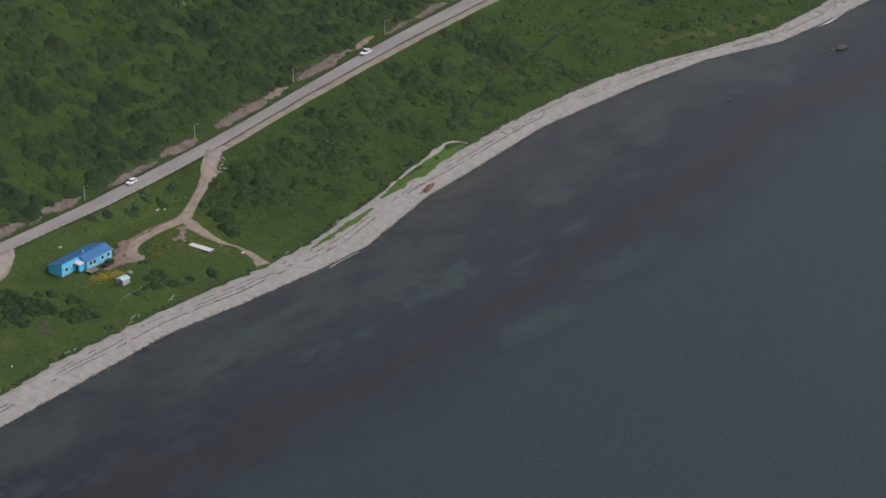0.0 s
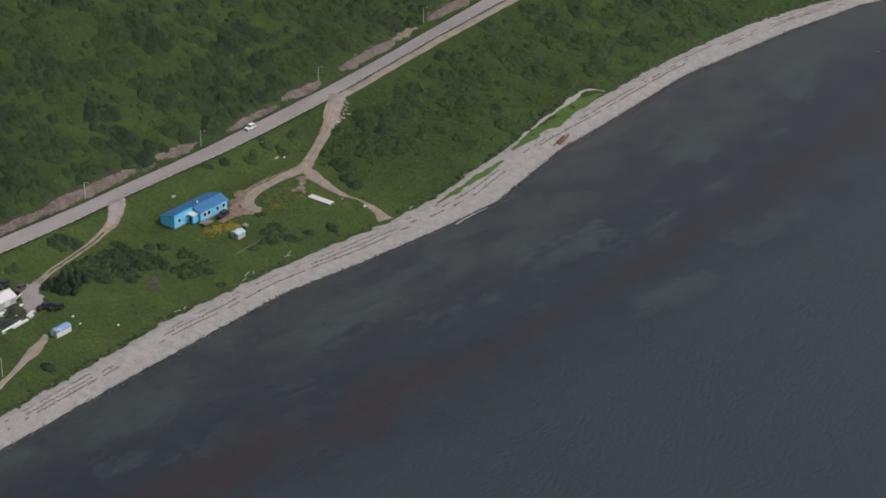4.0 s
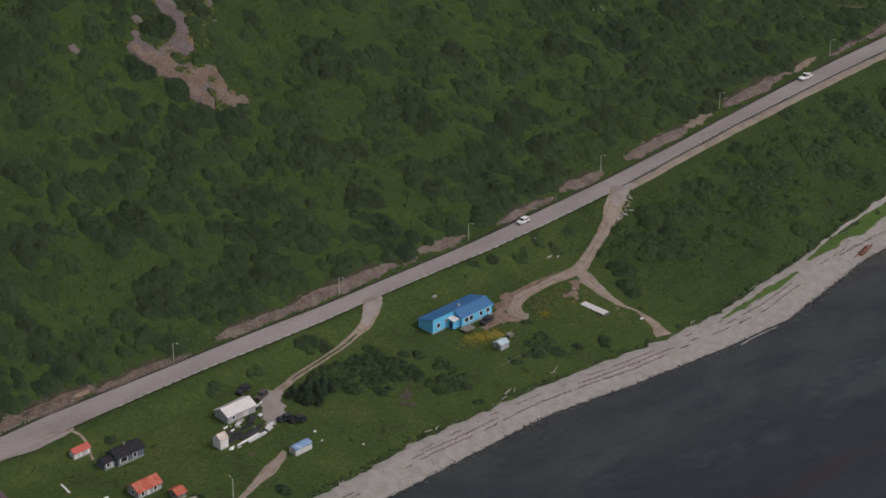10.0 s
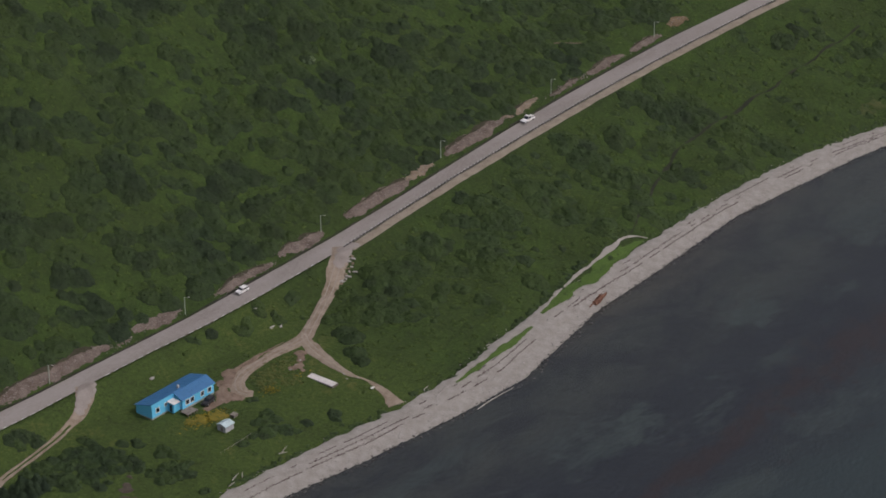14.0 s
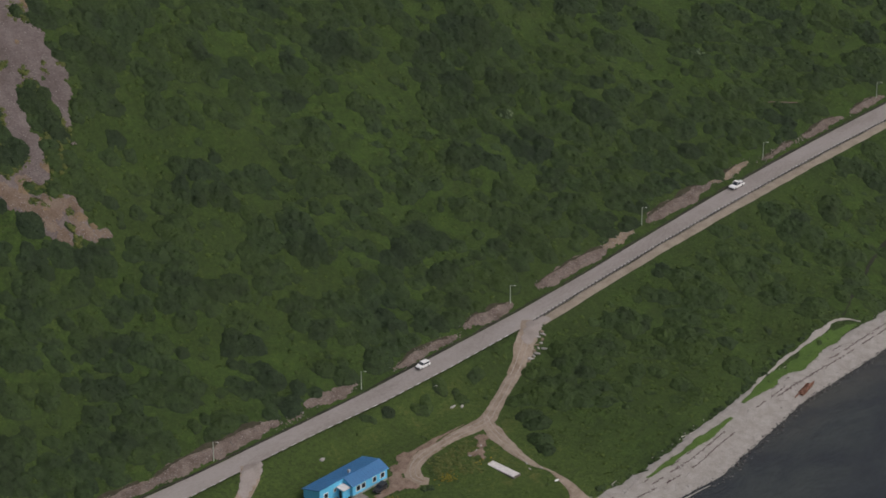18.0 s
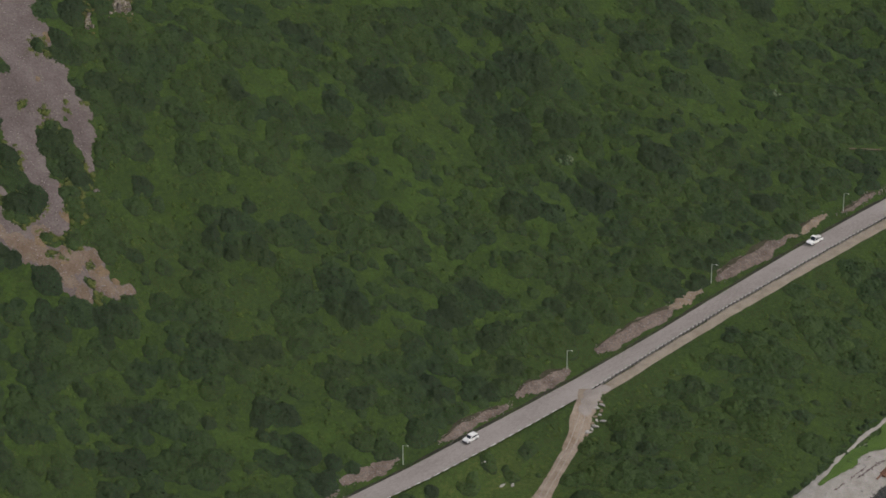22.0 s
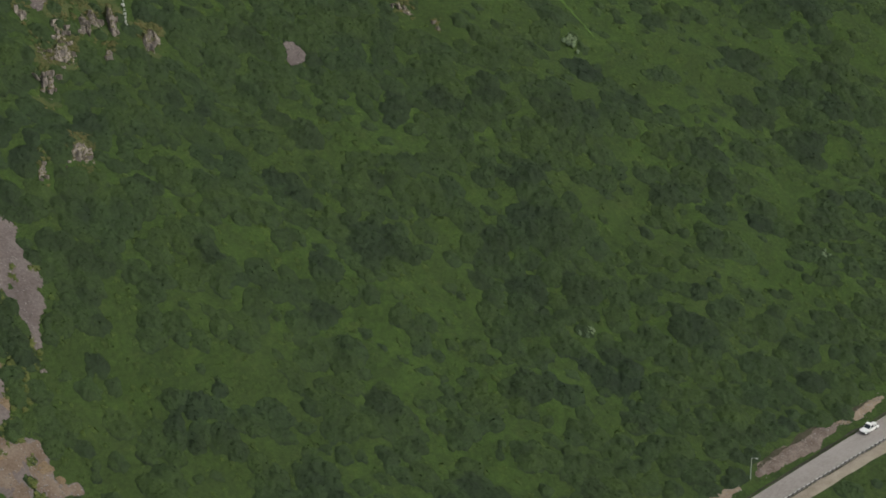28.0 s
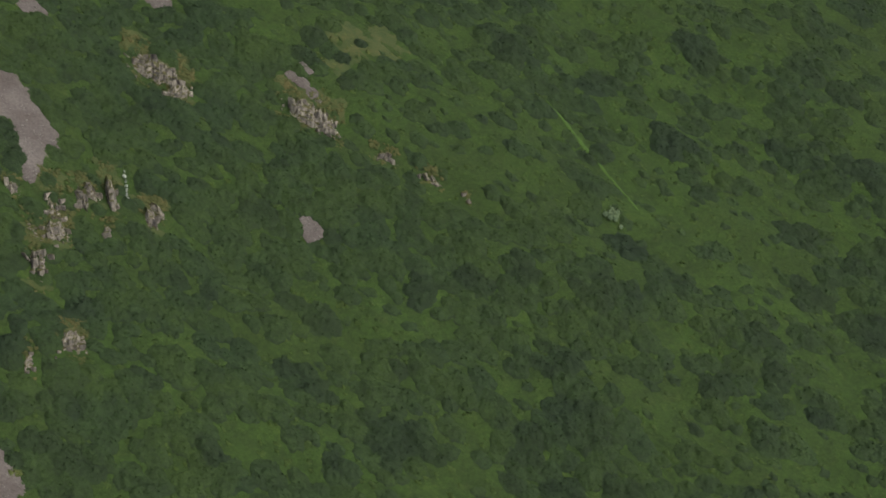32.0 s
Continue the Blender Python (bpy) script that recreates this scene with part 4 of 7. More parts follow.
def gable_house(name, label, x0, x1, y0, y1, wall_h, rise, wall_mat, roof_mat, over=0.35, front=(), end=(), doors=(), frame_mat=None,
                group="village houses", chimney=None, base=None, category="house", ridge=0.5, along="x"):
    """A gabled building: walls, two roof slopes, ridge cap, fascia, plinth, windows and doors."""
    frame_mat = frame_mat or WHITE
    L, W = x1 - x0, y1 - y0
    z = min(gz(x0, y0), gz(x1, y0), gz(x0, y1)) if base is None else base
    KEEP_CLEAR.append(((x0 + x1) / 2, (y0 + y1) / 2, max(L, W) / 2 + 0.6))
    h = thing(name, x0, y0, z, label, category, group)
    part("plinth", boxed(-0.06, L + 0.06, -0.06, W + 0.06, -0.8, 0.3, bevel=0.03), CONCRETE, h)
    t = 0.14
    if along == "x":
        yr = W * ridge
        bm = bmesh.new()
        prof = [(0, 0.3), (W, 0.3), (W, wall_h), (yr, wall_h + rise), (0, wall_h)]
        a = [bm.verts.new((0, p, q)) for p, q in prof]
        b = [bm.verts.new((L, p, q)) for p, q in prof]
        bm.faces.new(a[::-1])
        bm.faces.new(b)
        for i in range(5):
            bm.faces.new((a[i], a[(i + 1) % 5], b[(i + 1) % 5], b[i]))
        bmesh.ops.recalc_face_normals(bm, faces=bm.faces)
        part("wall", bm, wall_mat, h)
        for y_e, s in ((0, -1), (W, 1)):
            run = abs(yr - y_e)
            drop = rise / max(run, 0.1) * over
            bm = bmesh.new()
            q = [(y_e + s * over, wall_h - drop + 0.03), (yr, wall_h + rise + 0.03), (yr, wall_h + rise + 0.03 + t), (y_e + s * over, wall_h - drop + 0.03 + t)]
            a = [bm.verts.new((-over, p, w)) for p, w in q]
            b = [bm.verts.new((L + over, p, w)) for p, w in q]
            bm.faces.new(a)
            bm.faces.new(b[::-1])
            for i in range(4):
                bm.faces.new((a[(i + 1) % 4], a[i], b[i], b[(i + 1) % 4]))
            bmesh.ops.recalc_face_normals(bm, faces=bm.faces)
            slope = part("roof", bm, roof_mat, h)
            nseam = max(2, int(L / 1.1))
            for k in range(1, nseam):
                xs = -over + (L + 2 * over) * k / nseam
                bm = bmesh.new()
                c = [(q[3][0], q[3][1] + 0.002), (q[2][0], q[2][1] + 0.002), (q[2][0], q[2][1] + 0.05), (q[3][0], q[3][1] + 0.05)]
                a = [bm.verts.new((xs - 0.03, p, w)) for p, w in c]
                b = [bm.verts.new((xs + 0.03, p, w)) for p, w in c]
                bm.faces.new(a)
                bm.faces.new(b[::-1])
                for i in range(4):
                    bm.faces.new((a[(i + 1) % 4], a[i], b[i], b[(i + 1) % 4]))
                part("seam", bm, roof_mat, slope)
        part("ridge_cap", boxed(-over, L + over, yr - 0.14, yr + 0.14, wall_h + rise + t + 0.01, wall_h + rise + t + 0.08, bevel=0.02), roof_mat, h)
    else:
        xr = L * ridge
        part("wall", prism([(0, 0.3), (L, 0.3), (L, wall_h), (xr, wall_h + rise), (0, wall_h)], 0, W), wall_mat, h)
        for x_e, s in ((0, -1), (L, 1)):
            drop = rise / max(abs(xr - x_e), 0.1) * over
            part("roof", prism([(x_e + s * over, wall_h - drop + 0.03), (xr, wall_h + rise + 0.03), (xr, wall_h + rise + 0.03 + t), (x_e + s * over, wall_h - drop + 0.03 + t)], -over, W + over), roof_mat, h)
        part("ridge_cap", boxed(xr - 0.14, xr + 0.14, -over, W + over, wall_h + rise + t + 0.01, wall_h + rise + t + 0.08, bevel=0.02), roof_mat, h)
    for u, zz, w, hh in front:
        window(h, "front", u, zz, w, hh, 0, frame_mat)
    for u, zz, w, hh in end:
        window(h, "end", u, zz, w, hh, 0, frame_mat)
    for face, u, w, hh, mat in doors:
        d = part("door", boxed(u - w / 2, u + w / 2, -0.06, 0, 0.3, 0.3 + hh) if face == "front" else boxed(-0.06, 0, u - w / 2, u + w / 2, 0.3, 0.3 + hh), mat, h)
        part("door_handle", boxed(u + w / 2 - 0.16, u + w / 2 - 0.08, -0.1, -0.06, 1.25, 1.33) if face == "front" else boxed(-0.1, -0.06, u + w / 2 - 0.16, u + w / 2 - 0.08, 1.25, 1.33), CHROME, d)
    if chimney:
        cx, cy, ch = chimney
        part("chimney", boxed(cx - 0.25, cx + 0.25, cy - 0.25, cy + 0.25, wall_h, wall_h + rise + ch, bevel=0.02), CONCRETE, h)
    return h


def blue_house():
    """Long low house: back half under one slope, a deeper main part towards the sea, porch and deck."""
    x0, yr, yb, yf, xm, x1 = -42.6, -27.7, -22.0, -30.6, -34.0, -21.9
    z = gz(-36, -28) + 0.05
    h = thing("blue_house", x0, yr, z, "bright blue house with a blue metal roof", "house", "village houses")
    KEEP_CLEAR.append((-31, -27, 13))
    L, m, B, F = x1 - x0, xm - x0, yb - yr, yf - yr
    top, low, fe = 4.3, 2.75, 3.0
    part("plinth", boxed(-0.05, L + 0.05, -0.05, B + 0.05, -0.9, 0.25), CONCRETE, h)
    part("plinth", boxed(m - 0.05, L + 0.05, F - 0.05, -0.06, -0.9, 0.25), CONCRETE, h)

    def along_x(profile, a0, a1):
        bm = bmesh.new()
        a = [bm.verts.new((a0, p, q)) for p, q in profile]
        b = [bm.verts.new((a1, p, q)) for p, q in profile]
        bm.faces.new(a)
        bm.faces.new(b[::-1])
        for i in range(len(a)):
            j = (i + 1) % len(a)
            bm.faces.new((a[j], a[i], b[i], b[j]))
        bmesh.ops.recalc_face_normals(bm, faces=bm.faces)
        return bm
    part("wall", along_x([(0, 0.25), (B, 0.25), (B, low), (0, top)], 0, L), CYAN, h)
    part("wall", along_x([(F, 0.25), (-0.003, 0.25), (-0.003, top), (F, fe)], m, L), CYAN, h)
    o = 0.35
    sb, sf = (top - low) / B, (top - fe) / -F
    back = part("roof", along_x([(-0.05, top + 0.03), (B + o, low - sb * o + 0.03), (B + o, low - sb * o + 0.16), (-0.05, top + 0.18)], -o, L + o), BLUEROOF, h, "blue metal roof slope")
    main = part("roof", along_x([(F - o, fe - sf * o + 0.03), (-0.055, top + 0.03), (-0.055, top + 0.18), (F - o, fe - sf * o + 0.16)], m - o, L + o), BLUEROOF, h, "blue metal roof slope")
    for k in range(1, 20):
        x = -o + (L + 2 * o) * k / 20
        part("seam", along_x([(-0.05, top + 0.182), (B + o, low - sb * o + 0.162), (B + o, low - sb * o + 0.2), (-0.05, top + 0.22)], x - 0.03, x + 0.03), BLUEROOF, back)
    for k in range(1, 13):
        x = m - o + (L - m + 2 * o) * k / 13
        part("seam", along_x([(F - o, fe - sf * o + 0.162), (-0.055, top + 0.182), (-0.055, top + 0.22), (F - o, fe - sf * o + 0.2)], x - 0.03, x + 0.03), BLUEROOF, main)
    part("ridge_cap", boxed(-o, L + o, -0.2, 0.12, top + 0.19, top + 0.25), BLUEROOF, h)
    part("fascia", boxed(m - o, L + o, F - o - 0.03, F - o, fe - sf * o - 0.02, fe - sf * o + 0.16), CYAN, h)
    part("chimney", boxed(m + 2.6, m + 3.2, 1.0, 1.6, 3.6, 5.0, bevel=0.03), PALEWALL, h, "small pale chimney")
    for u, w in ((m + 1.9, 1.2), (m + 3.7, 1.2), (m + 7.6, 1.0), (m + 10.4, 1.2)):
        window(h, "front", u, 1.15, w, 1.2, F, WHITE)
    window(h, "front", 2.2, 1.4, 1.1, 1.2, 0, WHITE)
    window(h, "front", 5.3, 2.0, 0.6, 0.7, 0, WHITE)
    window(h, "end", F + 1.5, 1.2, 1.1, 1.2, m, WHITE)
    porch = part("porch", boxed(6.0, m - 0.01, -2.1, -0.01, 0.0, 2.6), CYAN, h)
    part("porch_roof", along_x([(-2.5, 2.62), (-0.01, 2.95), (-0.01, 3.07), (-2.5, 2.74)], 5.7, m - 0.36), OFFWHITE, porch, "whitish porch roof")
    part("porch_door", boxed(5.94, 6.0, -1.6, -0.7, 0.2, 2.25), GLASS, porch)
    for k in range(9):
        part("deck_board", boxed(m - 1.5 + k * 0.42, m - 1.12 + k * 0.42, F - 3.4 + 0.15 * (k % 2), F - 0.5, 0.35, 0.42), PLANK, h)
    for k in range(4):
        part("deck_post", boxed(m - 1.4 + k * 1.15, m - 1.25 + k * 1.15, F - 3.2, F - 3.05, -0.6, 0.35), PLANK, h)
    return h


blue_house()
gable_house("garage", "grey garage with a white metal roof beside the yard", -115.4, -105.9, -24.9, -19.6, 2.2, 1.3, PALEWALL, WHITEROOF, 0.3, front=[(2.0, 0.9, 1.0, 0.8)], doors=[("front", 6.0, 2.0, 1.8, OFFWHITE)], category="garage")
gable_house("white_cabin", "small white cabin with a stained pointed roof", -125.1, -122.4, -33.2, -30.2, 2.8, 1.1, WHITE, STAINROOF, 0.1, along="x", category="cabin")
gable_house("red_roofed_shed", "white shed with a red metal roof", -155.5, -150.5, -11.8, -9.7, 1.9, 0.8, WHITE, REDROOF, 0.28, doors=[("front", 1.2, 1.0, 1.4, OFFWHITE), ("front", 3.4, 1.4, 1.4, OFFWHITE)], category="shed")
gable_house("grey_house", "grey house with a charcoal roof and white window frames", -148.9, -140.4, -21.0, -16.4, 2.5, 1.15, GREYWALL, CHARCOAL, 0.4, front=[(2.0, 0.8, 2.0, 1.2), (5.6, 0.8, 1.0, 1.1)], end=[(1.2, 0.9, 0.9, 1.1)], chimney=(4.4, 2.8, 0.6))
gable_house("grey_porch", "low dark entrance porch of the grey house", -152.6, -149.3, -20.3, -17.4, 2.0, 0.6, GREYWALL, CHARCOAL, 0.2, front=[(1.2, 0.8, 0.8, 1.0)], doors=[("front", 2.4, 0.8, 1.6, OFFWHITE)], category="porch")
gable_house("orange_roofed_house", "small house with a faded orange roof", -154.4, -147.0, -36.0, -31.6, 2.0, 1.4, PALEWALL, ORANGE, 0.35, front=[(1.4, 0.6, 0.8, 1.0), (5.4, 0.6, 0.8, 1.0)], end=[(2.2, 0.8, 0.9, 0.9)], doors=[("front", 3.2, 0.9, 1.6, WHITE)])
gable_house("orange_roofed_shed", "low shed with an orange rusty roof", -147.6, -144.8, -43.0, -39.4, 1.6, 0.8, PLANK, ORANGE, 0.28, doors=[("front", 1.4, 0.9, 1.2, PLANK)], category="shed")
white = gable_house("white_house", "two-storey white house with a pale grey metal roof", -171.4, -164.5, -46.2, -37.0, 3.4, 2.4, WHITEWALL, GREYROOF, 0.35,
                    front=[(0.9, 1.1, 0.6, 0.9), (2.1, 1.1, 0.6, 0.9), (3.3, 1.1, 0.6, 0.9), (4.5, 1.1, 0.6, 0.9), (5.8, 1.1, 0.6, 0.9)], end=[(1.8, 0.9, 1.3, 0.9), (4.6, 3.3, 0.8, 0.8)], base=3.9)
dormer = part("dormer", boxed(2.4, 5.6, 0.5, 3.6, 3.5, 5.05), WHITEWALL, white, "white dormer with two windows")
for u in (3.3, 4.7):
    part("dormer_pane", boxed(u - 0.42, u + 0.42, 0.46, 0.5, 4.0, 4.75), GLASS, dormer)
part("dormer_roof", boxed(2.1, 5.9, 0.25, 3.9, 5.07, 5.18), GREYROOF, dormer)
gable_house("house_annex", "annex with a faded pale blue roof", -164.0, -157.8, -45.4, -39.0, 2.5, 1.6, WHITEWALL, PALEBLUE, 0.35, front=[(1.4, 0.8, 0.9, 1.0), (4.4, 0.8, 0.9, 1.0)], doors=[("front", 2.9, 0.9, 1.8, PLANK)], category="annex")
gable_house("maroon_roofed_house", "long house with a maroon metal roof and white walls", -194.2, -181.0, -19.2, -9.4, 2.6, 1.9, OFFWHITE, MAROON, 0.45,
            front=[(1.4, 0.9, 1.0, 1.2), (2.9, 0.9, 1.0, 1.2), (4.4, 0.9, 1.0, 1.2), (8.5, 0.9, 1.2, 1.2), (11.4, 0.9, 1.2, 1.2)], end=[(3.0, 1.0, 1.2, 1.2)], chimney=(6.4, 6.4, 0.8))
gable_house("aqua_roofed_annex", "small annex with a white and aqua roof", -197.7, -194.7, -13.9, -9.2, 2.3, 0.6, PALEWALL, AQUA, 0.3, front=[(1.0, 0.9, 0.8, 1.0)], doors=[("front", 2.2, 0.8, 1.8, PLANK)], category="annex")
gable_house("teal_house", "two-storey teal house with a slate blue roof", -192.0, -180.0, -48.0, -38.6, 4.9, 1.5, TEAL, SLATEBLUE, 0.45, front=[(2.0, 3.3, 1.4, 1.0), (5.2, 3.3, 1.4, 1.0), (9.0, 3.3, 1.4, 1.0), (3.0, 0.9, 1.2, 1.1), (8.0, 0.9, 1.2, 1.1)], base=3.2)
gable_house("dark_greenhouse", "long dark greenhouse with white gable boards", -188.3, -182.2, -35.2, -31.4, 1.2, 0.8, WHITE, CHARCOAL, 0.05, category="greenhouse")
gable_house("blue_roofed_barn", "barn with a faded blue and brown roof", -198.0, -190.4, -36.8, -30.8, 2.4, 1.2, PLANK, SLATEBLUE, 0.3, category="barn")
gable_house("aqua_roofed_barn", "barn with pale aqua roof sheets", -203.0, -194.6, -45.5, -38.8, 2.4, 1.0, OFFWHITE, AQUA, 0.3, category="barn")
gable_house("garden_shack", "small shack with a pale metal roof", -34.6, -31.4, -46.3, -43.4, 1.7, 0.5, PALEWALL, PALEAQUA, 0.2, doors=[("end", 1.3, 0.8, 1.2, PLANK)], category="shack")


def barrel_shed(x0, x1, y0, y1):
    z = gz(x0, y0)
    KEEP_CLEAR.append(((x0 + x1) / 2, (y0 + y1) / 2, 3.5))
    s = thing("barrel_roofed_shed", x0, y0, z, "white metal shed with a curved blue roof", "shed", "village sheds")
    L, W = x1 - x0, y1 - y0
    arc = [(W / 2 - W / 2 * math.cos(a), 1.5 + 0.75 * math.sin(a)) for a in np.linspace(0, math.pi, 11)]
    for name, prof, a0, a1, mat in (("wall", [(0, -0.4), (0, 1.5)] + arc[1:-1] + [(W, 1.5), (W, -0.4)], 0, L, OFFWHITE),
                                    ("roof", [(p, q + 0.02) for p, q in arc] + [(p + (p - W / 2) * 0.04, q + 0.12) for p, q in arc[::-1]], -0.15, L + 0.15, SHEDBLUE)):
        bm = bmesh.new()
        a = [bm.verts.new((a0, p, q)) for p, q in prof]
        b = [bm.verts.new((a1, p, q)) for p, q in prof]
        bm.faces.new(a)
        bm.faces.new(b[::-1])
        for i in range(len(a)):
            j = (i + 1) % len(a)
            bm.faces.new((a[j], a[i], b[i], b[j]))
        bmesh.ops.recalc_face_normals(bm, faces=bm.faces)
        part(name, bm, mat, s)
    part("door", boxed(-0.05, 0, 0.6, 1.6, 0, 1.6), PALEWALL, s)


barrel_shed(-112.0, -106.4, -47.4, -44.8)


def lamp_post(height=5.5, arm=1.1):
    p = thing("street_lamp", 0, 0, 0, "pale concrete street lamp with a short arm", "street lamp", "street lamps along the road")
    part("pole", tube([(0, 0, -0.6), (0, 0, height * 0.5), (0, 0, height)], [0.14, 0.12, 0.10], 8), POLE, p)
    part("arm", tube([(0, 0, height - 0.15), (0.15, -arm * 0.4, height + 0.1), (0.2, -arm, height + 0.16)], [0.035, 0.035, 0.03], 6), CHROME, p)
    part("lamp_head", boxed(0.08, 0.32, -arm - 0.45, -arm + 0.08, height + 0.1, height + 0.24, bevel=0.04), OFFWHITE, p)
    return p


LAMPS = [(-107.9, 5.9), (-50.4, 2.0), (0.1, 0.1), (59, 0.4), (118, 1.6), (174.8, 0.25), (233, -1.2), (292, -8.5), (-136.3, -50.9)]
first = lamp_post()
for k, (x, y) in enumerate(LAMPS):
    m = pose(x, y, gz(x, y), 0, 0, 12 if k != 8 else 160)
    if k:
        copy_thing(first, m)
    else:
        first.matrix_basis = m


def guard_rail(a, b):
    g = thing("guard_rail", 0, 0, 0, "steel guard rail painted in black and white lengths", "guard rail", "", 0, "structure")
    seg = 0.8
    n = int((b - a) / seg)
    for k in range(n):
        # a long white length, then a short black one
        x0, x1 = a + k * seg - 0.17 * (k % 2 == 0), a + (k + 1) * seg - 0.19 * (k % 2) - 0.02
        y0, y1 = (float(np.interp(x, NEAR_X, NEAR_Y)) + 0.15 for x in (x0, x1))
        z0, z1 = (float(np.interp(x, ROAD_X, ROAD_Z)) + 0.12 for x in (x0, x1))
        v = [(x, y + dy, z + dz) for x, y, z in ((x0, y0, z0), (x1, y1, z1)) for dy, dz in ((0, 0.4), (-0.03, 0.43), (0, 0.46), (-0.03, 0.49), (0, 0.53), (-0.09, 0.53), (-0.09, 0.4))]
        f = [(i, (i + 1) % 7, 7 + (i + 1) % 7, 7 + i) for i in range(7)] + [(6, 5, 4, 3, 2, 1, 0), (7, 8, 9, 10, 11, 12, 13)]
        mesh_object("rail_length", v, f, OFFWHITE if k % 2 == 0 else BLACK, g)
        # added dark strip stands in for the shadow and underside below the rail
        low = [(x, y + dy, z + dz) for x, y, z in ((x0, y0, z0), (x1 + 0.02, y1, z1)) for dy, dz in ((0, 0.1), (0, 0.395), (-0.08, 0.395), (-0.08, 0.1))]
        mesh_object("lower_rail", low, [(0, 1, 5, 4), (1, 2, 6, 5), (2, 3, 7, 6), (3, 0, 4, 7), (3, 2, 1, 0), (4, 5, 6, 7)], RAIL_SHADE, g)
        if k % 2:
            part("post", boxed(x0 + 0.2, x0 + 0.34, y0 - 0.2, y0 - 0.1, z0 - 0.5, z0 + 0.5), BLACK, g)
    return g


guard_rail(56.5, 330)


def kerb(a, b):
    g = thing("kerb", 0, 0, 0, "low roadside kerb with every other stone painted white", "kerb", "roadside kerbs", 0, "structure")
    for k in range(int((b - a) / 0.62)):
        x0, x1 = a + k * 0.62, a + k * 0.62 + 0.58
        y0, y1 = (float(np.interp(x, NEAR_X, NEAR_Y)) for x in (x0, x1))
        z0, z1 = (float(np.interp(x, ROAD_X, ROAD_Z)) for x in (x0, x1))
        v = [(x, y + dy, z + dz) for x, y, z in ((x0, y0, z0), (x1, y1, z1)) for dy, dz in ((0.0, 0.07), (0.14, 0.07), (0.12, 0.17), (0.02, 0.17))]
        f = [(0, 1, 5, 4), (1, 2, 6, 5), (2, 3, 7, 6), (3, 0, 4, 7), (3, 2, 1, 0), (4, 5, 6, 7)]
        mesh_object("kerb_stone", v, f, OFFWHITE if k % 5 < 3 else PLANK, g)


kerb(-134, -53)
kerb(-39, 46)


def vehicle(name, label, x, y, turn, body_mat, length=4.5, width=1.8, height=1.65, pickup=False, z=None, group=""):
    """A car with body, cabin, windows, wheels, lamps and bumpers; the nose points to -x before turning."""
    c = thing(name, x, y, (gz(x, y) + 0.12) if z is None else z, label, "car", group, turn)
    L, W, H = length, width / 2, height
    part("body", prism([(-L / 2, 0.35), (L / 2, 0.35), (L / 2, 0.9), (L / 2 - 0.08, 1.0), (-L * 0.18, 1.02), (-L * 0.42, 0.93), (-L / 2, 0.78)], -W, W), body_mat, c)
    end = L * 0.12 if pickup else L * 0.46
    cab = part("cabin", prism([(-L * 0.20, 1.0), (end, 1.0), (end - 0.12, H), (-L * 0.06, H)], -W * 0.9, W * 0.9), body_mat, c)
    part("windscreen", prism([(-L * 0.205, 1.06), (-L * 0.19, 1.06), (-L * 0.075, H - 0.08), (-L * 0.09, H - 0.08)], -W * 0.78, W * 0.78), GLASS, cab)
    for s in (-1, 1):
        part("side_window", prism([(-L * 0.14, 1.06), (end - 0.15, 1.06), (end - 0.24, H - 0.12), (-L * 0.06, H - 0.12)], s * W * 0.905 - 0.01, s * W * 0.905 + 0.01), GLASS, cab)
        part("headlight", boxed(-L / 2 - 0.02, -L / 2 + 0.05, s * W * 0.72 - 0.17, s * W * 0.72 + 0.17, 0.6, 0.76), CHROME, c)
        part("tail_lamp", boxed(L / 2 - 0.04, L / 2 + 0.02, s * W * 0.85 - 0.1, s * W * 0.85 + 0.1, 0.62, 0.86), REDLAMP, c)
        for wx in (-L * 0.31, L * 0.30):
            wheel = part("wheel", tube([(wx, s * W - s * 0.2, 0.33), (wx, s * W + s * 0.02, 0.33)], [0.33, 0.33], 14), TYRE, c)
            part("rim", tube([(wx, s * W, 0.33), (wx, s * W + s * 0.035, 0.33)], [0.2, 0.18], 10), CHROME, wheel)
    part("bumper", boxed(-L / 2 - 0.1, -L / 2 + 0.1, -W * 0.98, W * 0.98, 0.36, 0.55, bevel=0.03), BLACK, c)
    part("bumper", boxed(L / 2 - 0.1, L / 2 + 0.1, -W * 0.98, W * 0.98, 0.36, 0.55, bevel=0.03), BLACK, c)
    if pickup:
        part("cargo_bed", boxed(L * 0.14, L * 0.48, -W * 0.8, W * 0.8, 1.01, 1.03), BLACK, c)
        part("load", boxed(L * 0.2, L * 0.44, -W * 0.6, W * 0.6, 1.04, 1.5, bevel=0.08), OFFWHITE, c)
    return c


def road_z(x):
    return float(np.interp(x, ROAD_X, ROAD_Z)) + 0.09


vehicle("car", "white off-road car on the coast road", 18.6, -4.6, 0, WHITE, 4.1, 1.7, 1.6, z=road_z(18.6))
vehicle("pickup", "white loaded pickup on the coast road", 155.3, -4.6, 0, WHITE, 5.4, 1.95, 1.9, True, z=road_z(155.3))
vehicle("car", "dark car parked beside the blue house", -26.8, -33.0, 10, BLACK, 4.4)
vehicle("car", "black car parked in the farm yard", -102.9, -33.4, -25, BLACK, 4.4)
vehicle("car", "dark car parked beside another in the yard", -100.9, -36.0, -25, BLACK, 4.4)
vehicle("car", "dark car parked behind the garage", -101.8, -15.4, 8, BLACK, 4.3)
